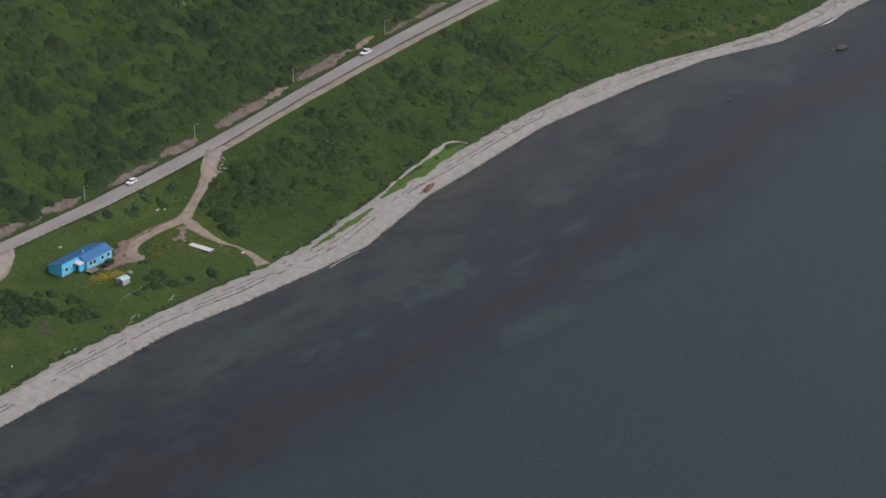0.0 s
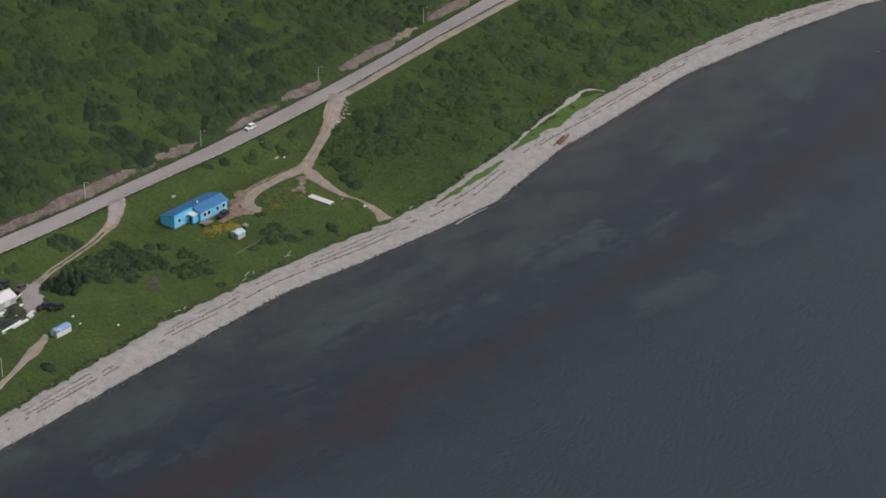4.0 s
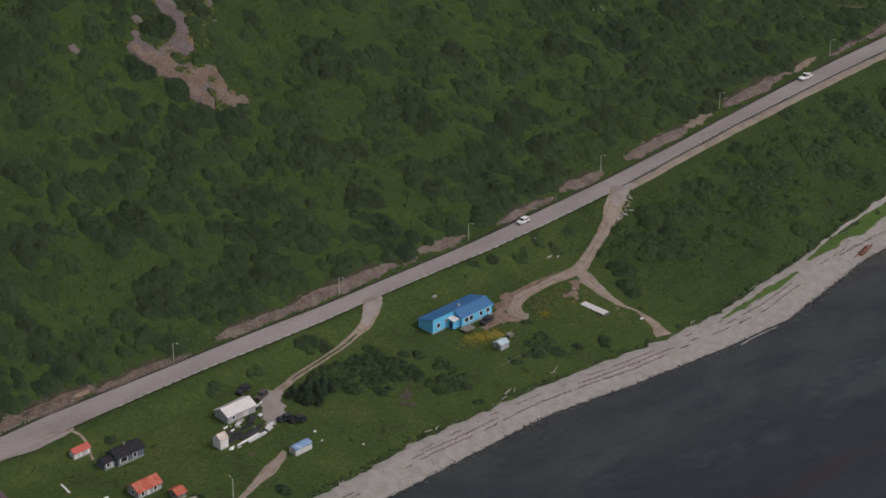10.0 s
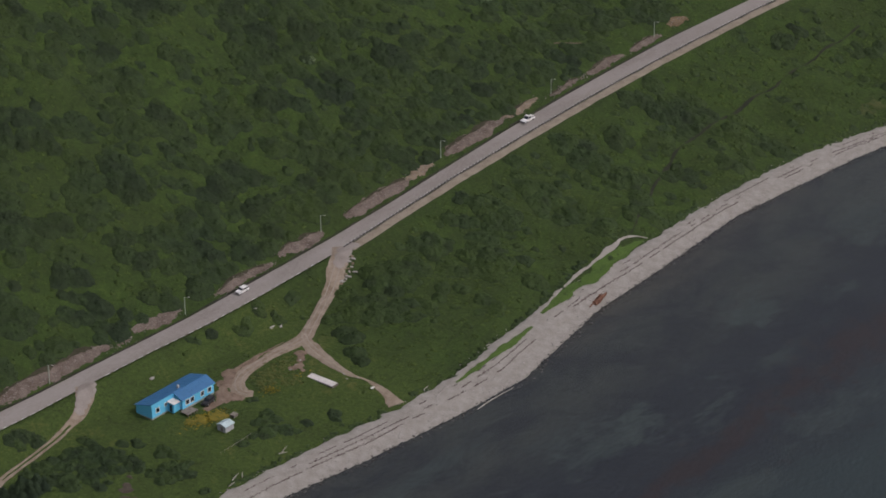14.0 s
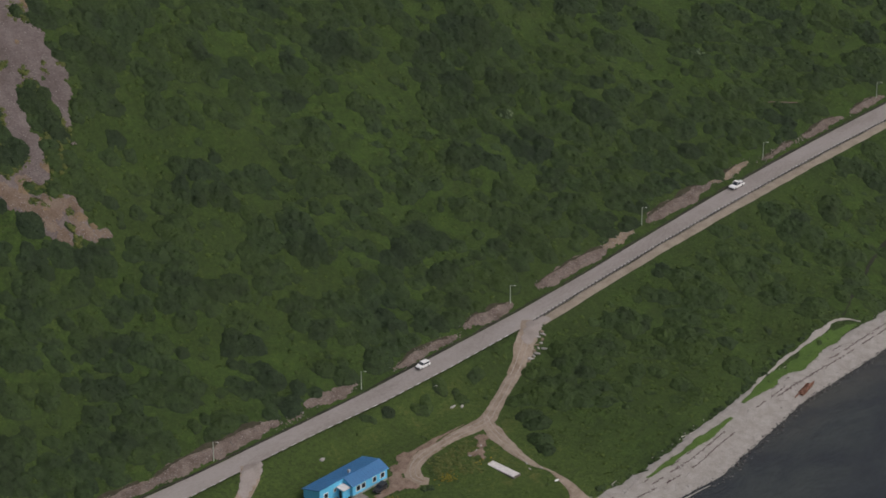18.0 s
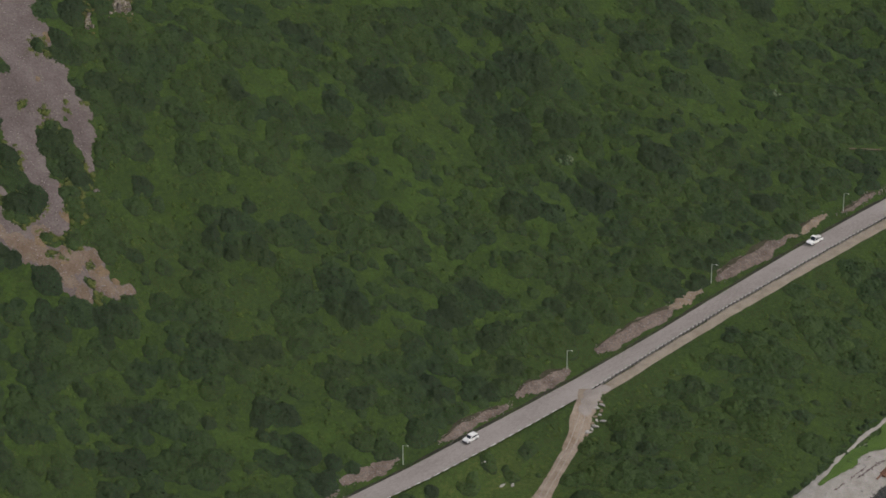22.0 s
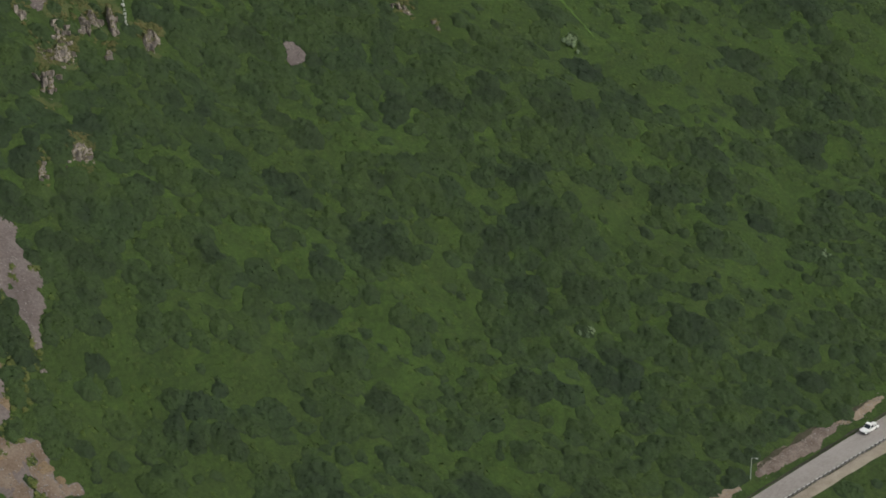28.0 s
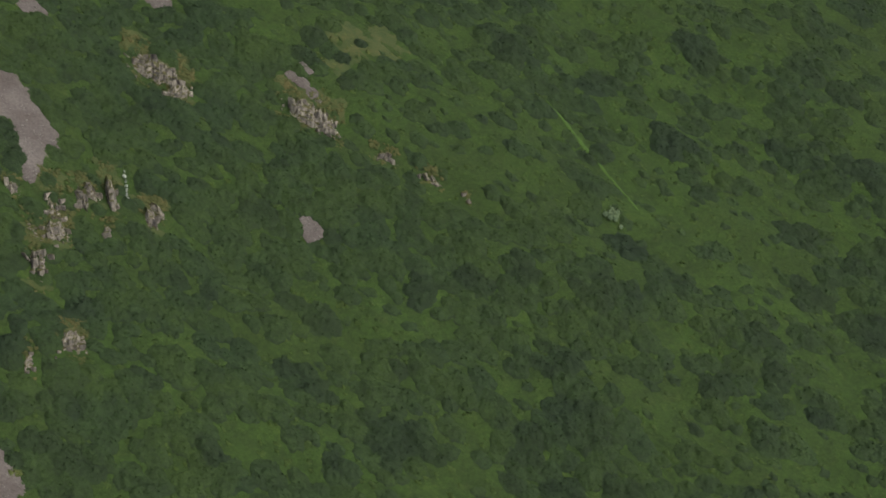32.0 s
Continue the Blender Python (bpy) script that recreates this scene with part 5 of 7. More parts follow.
vehicle("car", "dark maroon car parked at the garage corner", -100.0, -20.6, 15, MAROON, 4.2)

# ---- crags on the hill ----
def block_mesh(seed):
    """An angular block of broken rock of about unit size."""
    r = np.random.default_rng(seed)
    bm = bmesh.new()
    for _ in range(16):
        bm.verts.new(np.sign(r.normal(0, 1, 3)) * r.uniform(0.45, 1.0, 3) * (1, 0.8, 0.9))
    bmesh.ops.convex_hull(bm, input=bm.verts)
    for v in [v for v in bm.verts if not v.link_faces]:
        bm.verts.remove(v)
    me = bpy.data.meshes.new("block")
    bm.to_mesh(me)
    bm.free()
    me.materials.append(CRAG)
    return me


BLOCKS = [block_mesh(s) for s in range(8)]


def crag(x, y, length, turn, rx, ry, rise, moss, seed):
    """A broken rock step in the slope: a ribbed face from its foot to its crest, a sloping top behind, loose blocks below.

    x, y: one end of the foot; length, turn: the foot's line; rx, ry, rise: from the foot up to where the top meets the hill."""
    r = np.random.default_rng(seed)
    t = tagged(new("crag"), "broken pale and dark rock outcrop with mossy top on the hillside" if moss else "broken pale and dark rock outcrop on the hillside", "rock", "hillside crags")
    t.matrix_basis = pose(x, y, gz(x, y))
    run = math.hypot(rx, ry)
    ax, ay = math.cos(radians(turn)), math.sin(radians(turn))
    nu = int(length / 0.4) + 4
    crest = rise * 0.85 + 0.3 * run * 0.25
    # ribs and clefts: each rib has its own standing, height and width
    rib = []
    while len(rib) < nu:
        w = int(r.integers(1, 5))
        rib += [(r.normal(0, 0.45), r.uniform(0.7, 1.08))] * w
    steps = [(-0.02, -0.25), (0.0, 0.02), (0.06, 0.16), (0.09, 0.32), (0.18, 0.38), (0.22, 0.56), (0.32, 0.62), (0.37, 0.82), (0.48, 0.9), (0.58, 1.0)]
    back = [(0.58, 1.0), (0.68, 1.0), (0.85, 0.97), (1.02, 0.0)]

    def place(k, v, f, rough):
        q = k / (nu - 1)
        end = min(1, 2.6 * min(q + 0.02 * r.normal(), 1 - q + 0.02 * r.normal()) + 0.12)
        so, sh = rib[min(k, nu - 1)]
        f2 = f * sh * end if f > 0 else f
        px = x + ax * length * (q * 1.1 - 0.05) + rx * (v + (1 - end) * 0.15) + r.normal(0, 0.1) * rough
        py = y + ay * length * (q * 1.1 - 0.05) + ry * (v + (1 - end) * 0.15)
        px, py = px - rx / run * so * rough * (f < 0.97), py - ry / run * so * rough * (f < 0.97)
        g0 = gz(x + ax * length * q, y + ay * length * q)
        z = g0 + crest * f2 + r.normal(0, 0.14) * rough
        lo = gz(px, py)
        if v > 0.9:
            z = lo - 0.3
        z = max(z, lo - 0.5)
        return px - x, py - y, z - gz(x, y)

    def sheet(rows, rough):
        v = [place(k, a, b, rough) for a, b in rows for k in range(nu)]
        f = [(i * nu + k, i * nu + k + 1, (i + 1) * nu + k + 1, (i + 1) * nu + k) for i in range(len(rows) - 1) for k in range(nu - 1)]
        return v, f

    v, f = sheet(steps, 1.0)
    mesh_object("rock_face", v, f, CRAG, t)
    tv, tf = sheet(back, 0.5)
    tv[:nu] = v[-nu:]
    mesh_object("rock_top", tv, tf, MOSS if moss else CRAG, t)
    sv, sf = np.array(steps).T
    for _ in range(int(length * run * 0.2)):
        # blocks stand along the ledges and the crest, a few lie fallen below the foot
        q, fall = r.uniform(-0.02, 1.02), r.uniform() < 0.1
        vv = -r.uniform(0.05, 0.3) if fall else min(abs(r.choice([0.06, 0.2, 0.36, 0.5, 0.6])) + r.normal(0, 0.05), 0.8)
        px, py = x + ax * length * q + rx * vv, y + ay * length * q + ry * vv
        end = min(1, 2.6 * min(q + 0.04, 1.04 - q) + 0.1)
        size = r.uniform(0.3, 0.95) * (0.6 if fall else 1)
        g0 = gz(x + ax * length * q, y + ay * length * q)
        pz = gz(px, py) + 0.1 if fall else max(g0 + crest * end * 0.9 * float(np.interp(vv, sv, sf)), gz(px, py) + 0.1)
        ob = new("block", BLOCKS[int(r.integers(len(BLOCKS)))])
        ob.parent = t
        ob.matrix_basis = Matrix.LocRotScale((px - x, py - y, pz - gz(x, y)), Euler((r.normal(0, 0.15), r.normal(0, 0.15), radians(turn) + r.normal(0, 0.35))), (size * r.uniform(0.7, 1.4), size * r.uniform(0.6, 1.0), size * r.uniform(1.2, 2.4)))
    for q in np.linspace(0.1, 0.9, max(2, int(length / 2))):
        for v in (-0.05, 0.2, 0.45):
            KEEP_CLEAR.append((x + ax * length * q + rx * v, y + ay * length * q + ry * v, 1.5))
    return t


# foot x, y, length, turn, run x, run y, rise, mossy top
HIGH_CRAGS = [(94.5, 203.4, 14.5, -50, 5.4, 7.2, 4.2, 1), (97.5, 192.2, 6.6, -13, 4.4, 5.1, 2.6, 1), (124.8, 182.0, 15, -55, 5.6, 6.2, 4.2, 1), (43.0, 165.4, 4.6, -12, 5.6, 9.6, 3.6, 1), (52.6, 167.2, 3.6, -20, 2.4, 7.0, 3.4, 0), (56.6, 168.6, 3.8, -25, 2.0, 6.6, 3.6, 1), (60.2, 166.2, 3.0, -28, 5.6, 9.6, 4.2, 1)]
LOW_CRAGS = [(66.4, 159.6, 3.4, -30, 2.8, 6.6, 3.0, 1), (69.0, 163.6, 4.6, -35, 2.6, 3.4, 2.2, 1), (38.0, 160.8, 7.2, -12, 4.4, 5.6, 3.2, 1), (36.2, 162.4, 2.8, -40, 2.2, 5.4, 2.2, 0), (30.0, 154.8, 5.4, -31, 5.6, 8.0, 4.4, 1), (22.6, 134.4, 7.0, -14, 5.2, 6.8, 3.0, 1), (13.8, 134.2, 3.4, -18, 3.2, 4.4, 2.0, 0), (53.4, 158.9, 2.8, -20, 2.2, 3.2, 1.8, 0),
             (138.2, 163.0, 6.5, -40, 2.4, 2.8, 1.0, 0), (145.8, 154.8, 6.5, -52, 2.2, 2.6, 1.1, 0), (152.4, 144.0, 2.2, -50, 1.2, 2.4, 0.8, 0), (37.6, 174.6, 4.2, -30, 2.6, 3.2, 1.6, 0)]
for k, row in enumerate(HIGH_CRAGS + LOW_CRAGS):
    crag(*row, 100 + k)
for k, (x, y, length, turn, rx, ry, rise, moss) in enumerate(HIGH_CRAGS + LOW_CRAGS):
    if moss:
        ax, ay = math.cos(radians(turn)), math.sin(radians(turn))
        spread = [(x + ax * length * q + rx * v, y + ay * length * q + ry * v, 1.7 - 0.4 * (v < 0)) for q in np.arange(0, 1.01, 1.5 / length) for v in ((-0.18, 0.95, 1.2) if k % 2 else (0.85, 1.1, 1.35))]
        KEEP_CLEAR.extend((px, py, 1.0) for px, py, _ in spread[::2])
        tagged(patch("mossy_turf", spread, TURF, 0.2, 0.6, 0.9, False), "olive mossy turf round a crag", "moss", "mossy turf", "structure")
# a rib of white quartz beside the cleft
for k in range(7):
    ob = new("quartz_block", BLOCKS[k].copy())
    ob.data.materials[0] = WHITE_STONE
    ob.matrix_basis = Matrix.LocRotScale((67.4 + 0.72 * k, 168.0 + 1.15 * k, gz(67.4 + 0.72 * k, 168.0 + 1.15 * k) + 0.35), Euler((0.1 * k, 0.2, 0.7 * k)), (0.3 + 0.1 * (k % 2), 0.3, 0.4 + 0.12 * (k % 3)))
    tagged(ob, "pale quartz block in a rib on the hillside", "rock", "quartz rib")

# ---- beach things ----
def stone_mesh(seed):
    r = np.random.default_rng(seed)
    bm = bmesh.new()
    bmesh.ops.create_icosphere(bm, subdivisions=1, radius=1.0)
    for v in bm.verts:
        v.co = Vector((v.co.x * 1.2, v.co.y * 0.9, v.co.z * 0.6)) * r.uniform(0.75, 1.2)
    a = np.array([v.co[:] for v in bm.verts]), np.array([[v.index for v in f.verts] for f in bm.faces])
    bm.free()
    return a


STONES = [stone_mesh(s) for s in range(6)]


def litter(name, spots, mat, label, category):
    vs, ts, off = [], [], 0
    for x, y, z, s in spots:
        v, t = STONES[rng.integers(6)]
        a = rng.uniform(0, math.tau)
        c, q = math.cos(a), math.sin(a)
        vs.append(np.stack([x + s * (c * v[:, 0] - q * v[:, 1]), y + s * (q * v[:, 0] + c * v[:, 1]), z + s * v[:, 2]], 1))
        ts.append(t + off)
        off += len(v)
    return tagged(big_mesh(name, np.concatenate(vs), np.concatenate(ts), mat), label, category, kind="stuff")


def shore_spots(n, lo, hi, smin, smax, x0=-215, x1=400):
    out = []
    for _ in range(n):
        x = rng.uniform(x0, x1)
        w, b = float(np.interp(x, WATER_X, WATER_Y)), float(np.interp(x, BEACH_X, BEACH_Y))
        y = w + (b - w) * rng.uniform(lo, hi)
        out.append((x, y, gz(x, y) + 0.1, rng.uniform(smin, smax) * (0.6 + 0.8 * rng.uniform() ** 3)))
    return out


litter("shore_stones", shore_spots(5200, 0.02, 0.95, 0.07, 0.22), STONE, "pale rounded stones strewn over the shingle", "stones")
litter("wet_stones", shore_spots(2600, -0.16, 0.03, 0.12, 0.34), WETSTONE, "dark wet stones along the water's edge", "stones")
wrack = []
for x in np.arange(-215, 400, 0.2):
    w, b = float(np.interp(x, WATER_X, WATER_Y)), float(np.interp(x, BEACH_X, BEACH_Y))
    for k, base in enumerate((0.44, 0.56, 0.70)):
        on = noise.noise(Vector((x * 0.035, k * 5.0, 2.0))) + 0.5 * noise.noise(Vector((x * 0.2, k * 3.0, 4.0))) - (0, 0.06, 0.16)[k]
        if on > -0.1:
            y = w + (b - w) * (base + 0.05 * noise.noise(Vector((x * 0.04, k * 9.0, 0)))) + rng.normal(0, 0.10 + 0.22 * max(0, on))
            wrack.append((x + rng.normal(0, 0.15), y, gz(x, y) + 0.07, rng.uniform(0.08, 0.26)))
litter("seaweed_wrack", wrack, WRACK, "purplish brown dry seaweed in lines along the beach", "seaweed")
edge = []
for x in np.arange(-215, 400, 1.1):
    b = float(np.interp(x, BEACH_X, BEACH_Y))
    if rng.uniform() < 0.5:
        y = b + rng.normal(0.1, 0.5)
        edge.append((x, y, gz(x, y) + 0.12, rng.uniform(0.1, 0.28)))
litter("beach_edge_stones", edge, STONE, "pale stones and drift scraps along the grass edge", "stones")


def log(x, y, length, turn, rad=0.14, mat=None, label="bleached driftwood log on the shingle"):
    t = thing("driftwood_log", x, y, gz(x, y) + 0.18, label, "log", "driftwood logs", turn)
    part("trunk", tube([(-length / 2, 0, 0), (-length * 0.1, 0.08, 0.03), (length / 2, 0, 0)], [rad, rad * 0.9, rad * 0.5], 8), mat or DRIFT, t)
    part("branch_stub", tube([(length * 0.1, 0, 0), (length * 0.18, 0.3, 0.2)], [rad * 0.5, rad * 0.25], 6), mat or DRIFT, t)


for k, (x, y, n, turn) in enumerate(((-29, -61.6, 3.2, 20), (-30.5, -62.4, 2.2, -30), (-47, -60.8, 3.6, 15), (-45, -61.4, 2.6, 40), (-50, -62.2, 2.4, 5), (25.9, -74.6, 2.6, 30), (52.4, -69.0, 2.8, 10), (50.2, -68.4, 2.2, -20), (19.5, -70, 2.4, 8), (-73.9, -60.6, 2.2, 25), (-76.8, -60.2, 2.6, -10), (-120, -63.4, 2.5, 0), (150, -66.4, 3.0, 15), (178, -67.2, 2.4, -12), (205, -69, 2.8, 30), (240, -75, 2.6, 20))):
    log(x, y, n, turn)
boom = thing("sunken_log", 29.3, -86.3, 0.02, "pale bleached log lying in the shallows", "log", "", -1)
part("trunk", tube([(-8.0, 0, 0), (-2, 0.3, 0.05), (3, 0.1, 0.05), (8.0, -0.2, 0)], [0.17, 0.16, 0.13, 0.07], 8), DRIFT, boom)

wreck = thing("rusty_wreck", 93.8, -75.4, gz(93.8, -75.4), "rust-red scrap of a wreck on the beach", "wreck", "", 12)
part("hull_plate", prism([(-3.4, -0.1), (-0.4, -0.1), (0.2, 0.35), (-2.6, 0.5)], -0.9, 0.8), RUST, wreck)
part("hull_plate", prism([(0.6, -0.1), (2.6, -0.1), (2.2, 0.6), (0.9, 0.3)], -0.7, 0.9), RUST, wreck)
part("hull_plate", prism([(-3.4, 0.3), (-1.0, 0.5), (2.8, 0.4), (3.4, 1.3), (1.6, 1.5), (-2.2, 1.0)], -1.1, -0.95), RUST, wreck)
part("keel", tube([(-3.6, -0.5, 0.2), (0, -0.8, 1.0), (3.4, -0.4, 0.4)], [0.35, 0.5, 0.25], 7), RUST, wreck)
for u in (-2.4, -1.0, 0.4, 1.8):
    part("rib", tube([(u, -1.1, 0), (u + 0.15, 0, 1.0), (u, 1.2, 0)], [0.11, 0.13, 0.1], 6), RUST, wreck)
part("plank", boxed(-5.6, -3.0, 0.3, 0.7, 0.0, 0.25, bevel=0.05), RUST, wreck)
for k, (x, y, s) in enumerate(((311, -129.2, 3.6), (307, -127.0, 2.0), (303, -125.5, 1.4), (232.5, -119.8, 1.4), (229.5, -119.4, 0.9))):
    v, t = STONES[k]
    o = mesh_object("sea_rock", v * (s, s * 0.7, s * 0.35), t, WETSTONE)
    o.matrix_basis = pose(x, y, 0.02, 0, 0, 40 * k)
    tagged(o, "dark rock standing out of the sea", "rock", "rocks in the sea")
surf = ribbon("surf_line", [(330, -109.5, 0.2), (338, -110.5, 0.7), (346, -110.6, 0.5), (352, -110.4, 0.3)], WHITE, 0.0, 0.8, 0.5, 3, height=lambda x, y: 0.04 + 0 * x, clear=False)
tagged(surf, "thin white line of surf at the point", "surf", kind="structure")

# ---- garden and yard things ----
bed = thing("cold_frame", 2.1, -48.1, gz(2.1, -48) - 0.05, "long low cold frame under a whitish sheet", "cold frame", "", -1)
part("sheet", boxed(-1.25, 1.25, -4.7, 4.7, 0.1, 0.36, bevel=0.1), SHEET, bed, "whitish plastic sheet")
for y in (-4.72, 4.66):
    part("end_board", boxed(-1.15, 1.15, y, y + 0.06, -0.3, 0.42), PLANK, bed)
part("side_board", boxed(-1.32, -1.26, -4.7, 4.7, -0.3, 0.2), PLANK, bed)
part("side_board", boxed(1.26, 1.32, -4.7, 4.7, -0.3, 0.2), PLANK, bed)

fence = thing("wire_fence", 0, 0, 0, "low wire fence on thin wooden posts", "fence", "", 0)
for k in range(9):
    x, y = -42.9 + 11.6 * k / 8, -52.2 + 0.2 * k / 8
    part("post", tube([(x, y, gz(x, y) - 0.3), (x, y, gz(x, y) + 0.9)], [0.05, 0.045], 6), PLANK, fence)
    if k < 8:
        x2, y2 = -42.9 + 11.6 * (k + 1) / 8, -52.2 + 0.2 * (k + 1) / 8
        part("rail", tube([(x, y, gz(x, y) + 0.8), (x2, y2, gz(x2, y2) + 0.8)], [0.03, 0.03], 5), DRIFT, fence)


def heap(name, label, x, y, size, mat, category, turn=0.0, group="yard clutter"):
    """A lumpy heap or covered pile on the ground."""
    v, t = STONES[rng.integers(6)]
    v = v * np.array(size)
    me = mesh_object(name, v, t, mat)
    me.matrix_basis = pose(x, y, gz(x, y) + size[2] * 0.35, 0, 0, turn)
    return tagged(me, label, category, group)


def board_stack(x, y, size, turn, mat, label, n=4):
    t = thing("board_stack", x, y, gz(x, y) + 0.1, label, "boards", "yard clutter", turn)
    for k in range(n):
        w = size[1] / n
        part("board", boxed(-size[0] / 2 + 0.1 * (k % 2), size[0] / 2, -size[1] / 2 + k * w, -size[1] / 2 + (k + 0.9) * w, 0.02 * k, size[2] + 0.03 * k), mat, t)


heap("tarpaulin", "black tarpaulin drawn over scrap in the yard", -113.5, -31.9, (3.6, 1.3, 0.8), TARP, "pile", 15)
heap("tarpaulin", "black tarpaulin drawn over scrap in the yard", -118.6, -31.3, (2.4, 1.2, 0.7), TARP, "pile", -10)
for x, y, a, b, h, turn, mat, nm, lb in ((-109.2, -26.8, 1.5, 0.8, 0.6, 30, TARP, "tarpaulin", "black tarpaulin drawn over scrap in the yard"), (-112.2, -29.0, 2.0, 1.0, 0.5, 10, CHARCOAL, "scrap_pile", "dark scrap heap in the yard"), (-116.6, -29.6, 1.7, 0.9, 0.5, -15, TARP, "tarpaulin", "black sheeting over scrap"),
                                         (-106.6, -27.6, 1.0, 0.7, 0.5, 0, PLANK, "scrap_pile", "grey heap of old planks"), (-110.8, -31.4, 2.2, 0.7, 0.45, 18, TARP, "tarpaulin", "black sheeting over scrap"), (-104.6, -24.2, 0.8, 0.6, 0.5, 0, CHARCOAL, "scrap_pile", "dark scrap heap beside the garage"),
                                         (-119.8, -29.2, 1.1, 0.7, 0.4, 20, CHARCOAL, "scrap_pile", "dark scrap heap by the cabin"), (-120.6, -35.2, 0.8, 0.5, 0.35, 0, DRIFT, "scrap_pile", "weathered timber scraps by the cabin"), (-114.4, -34.6, 0.6, 0.4, 0.4, 0, RUST, "scrap_pile", "rusty scrap beside the boards")):
    heap(nm, lb, x, y, (a, b, h), mat, "pile", turn)
for x, y, a in ((-115.5, -23.7 - 2.4, 0.45), (-112.4, -26.6, 0.7), (-116.9, -28.1, 0.4), (-113.9, -27.8, 0.55), (-111, -30.2, 0.35), (-108.6, -33.2, 0.8), (-118.2, -30.4, 0.4), (-106.2, -30.8, 0.4)):
    heap("sack", "dirty white sack among the yard scrap", x, y, (a * 0.7, a * 0.45, a * 0.4), OFFWHITE, "sack", 40 * a)
heap("tarpaulin", "black tarpaulin drawn over scrap in the yard", -110.0, -27.6, (1.9, 1.3, 1.0), CHARCOAL, "pile", 40)
heap("sheeted_boat", "small boat under a whitish sheet", -107.6, -32.4, (1.6, 0.9, 0.5), OFFWHITE, "boat", 20)
heap("sack", "white sack lying in the yard", -100.8, -42.3, (0.5, 0.45, 0.4), WHITE, "sack")
heap("sack", "white sack lying beside the cabin", -122.4, -34.4, (1.1, 0.6, 0.5), WHITE, "sack", 20)
heap("sack", "white sack lying in the grass", -102.1, -46.5, (0.35, 0.3, 0.3), WHITE, "sack")
heap("sack", "white sack lying in the grass", -94.8, -54.4, (0.35, 0.3, 0.3), WHITE, "sack")
heap("sand_heap", "ochre heap of sand beside the road", -137.4, 8.7, (2.6, 1.3, 0.8), SANDHEAP, "heap", 0, "roadside heaps")
heap("rubbish_pit", "dark pit of burnt rubbish in the grass", -120.2, -39.6, (1.1, 0.7, 0.15), BARK, "pit")
heap("boulder", "pale boulder beside the road", -28.9, -14.6, (0.9, 0.7, 0.6), STONE, "boulder", 0, "boulders")
heap("boulder", "pale broken stones at the foot of the bank", 14.0, -19.6, (1.1, 0.5, 0.4), STONE, "boulder", 0, "boulders")
heap("boulder", "pale broken stones at the foot of the bank", 16.2, -21.0, (0.8, 0.5, 0.4), STONE, "boulder", 30, "boulders")
heap("boulder", "pale stones on the road bank", 14.8, -12.9, (0.7, 0.4, 0.35), STONE, "boulder", 0, "boulders")
heap("boulder", "white stone beside the dirt track", 8.5, -60.4, (0.7, 0.5, 0.4), WHITE, "boulder", 0, "boulders")
for k in range(16):
    q = k / 15
    heap("boulder", "broken stone slab dumped beside the track", 54.5 - 10.5 * q + rng.normal(0, 0.4), -15.6 - 4.6 * q + rng.normal(0, 0.7), (rng.uniform(0.5, 1.1), rng.uniform(0.4, 0.8), rng.uniform(0.3, 0.6)), STONE if k % 3 else SAND, "boulder", rng.uniform(0, 180), "boulders along the track")
for k, (x, y) in enumerate(((3.5, -37.6), (6.0, -37.0), (8.5, -50.4), (7.2, -52.6), (9.6, -54.4), (0.5, -38.2))):
    heap("boulder", "pale stone beside the dirt track", x, y, (0.45, 0.35, 0.3), STONE, "boulder", 30 * k, "boulders along the track")
board_stack(-116.4, -34.0, (8.0, 0.5, 0.25), 5, WHITE, "long white boards stacked in the yard", 3)
board_stack(-113.8, -34.6, (6.5, 0.9, 0.3), 5, OFFWHITE, "whitish sheets stacked in the yard", 3)
board_stack(-109.0, -33.6, (2.0, 1.4, 0.5), 10, OFFWHITE, "pale crate boards in the yard", 4)
for x, y, a, b, turn in ((-119.4, -31.4, 3.4, 1.8, 5), (-115.8, -32.0, 4.0, 1.7, 4), (-111.9, -32.2, 3.6, 1.5, 3), (-118.4, -28.2, 2.6, 1.6, 10), (-108.4, -26.4, 2.0, 2.4, 15)):
    sheet = thing("black_sheeting", x, y, gz(x, y), "black plastic sheeting spread over yard scrap", "sheeting", "yard clutter", turn)
    grid = [(a * (i / 6 - 0.5) + rng.normal(0, 0.05), b * (j / 4 - 0.5) + rng.normal(0, 0.05), (0.12 if i in (0, 6) or j in (0, 4) else 0.35 + rng.uniform(0, 0.25))) for i in range(7) for j in range(5)]
    mesh_object("sheet", grid, [(i * 5 + j, (i + 1) * 5 + j, (i + 1) * 5 + j + 1, i * 5 + j + 1) for i in range(6) for j in range(4)], TARP, sheet)
    part("scrap", boxed(-a * 0.4, a * 0.4, -b * 0.4, b * 0.4, -0.2, 0.25, bevel=0.05), PLANK, sheet)
board_stack(-114.0, -27.0, (2.2, 0.8, 0.6), 30, OFFWHITE, "white scrap panels beside the garage", 3)
board_stack(-112.0, -26.2, (1.6, 0.5, 0.5), -10, DRIFT, "weathered boards beside the garage", 3)
board_stack(-106.6, -27.6, (1.3, 0.9, 0.4), 15, WHITE, "white scrap panels beside the garage", 2)
board_stack(-117.1, -25.8, (1.5, 0.5, 0.25), 5, WHITE, "white planks in the grass", 2)
board_stack(-116.6, -28.0, (1.2, 0.4, 0.25), 5, WHITE, "white planks in the grass", 2)
board_stack(-103.6, -23.2, (4.4, 0.3, 0.25), 20, OFFWHITE, "long pale beam at the garage corner", 2)
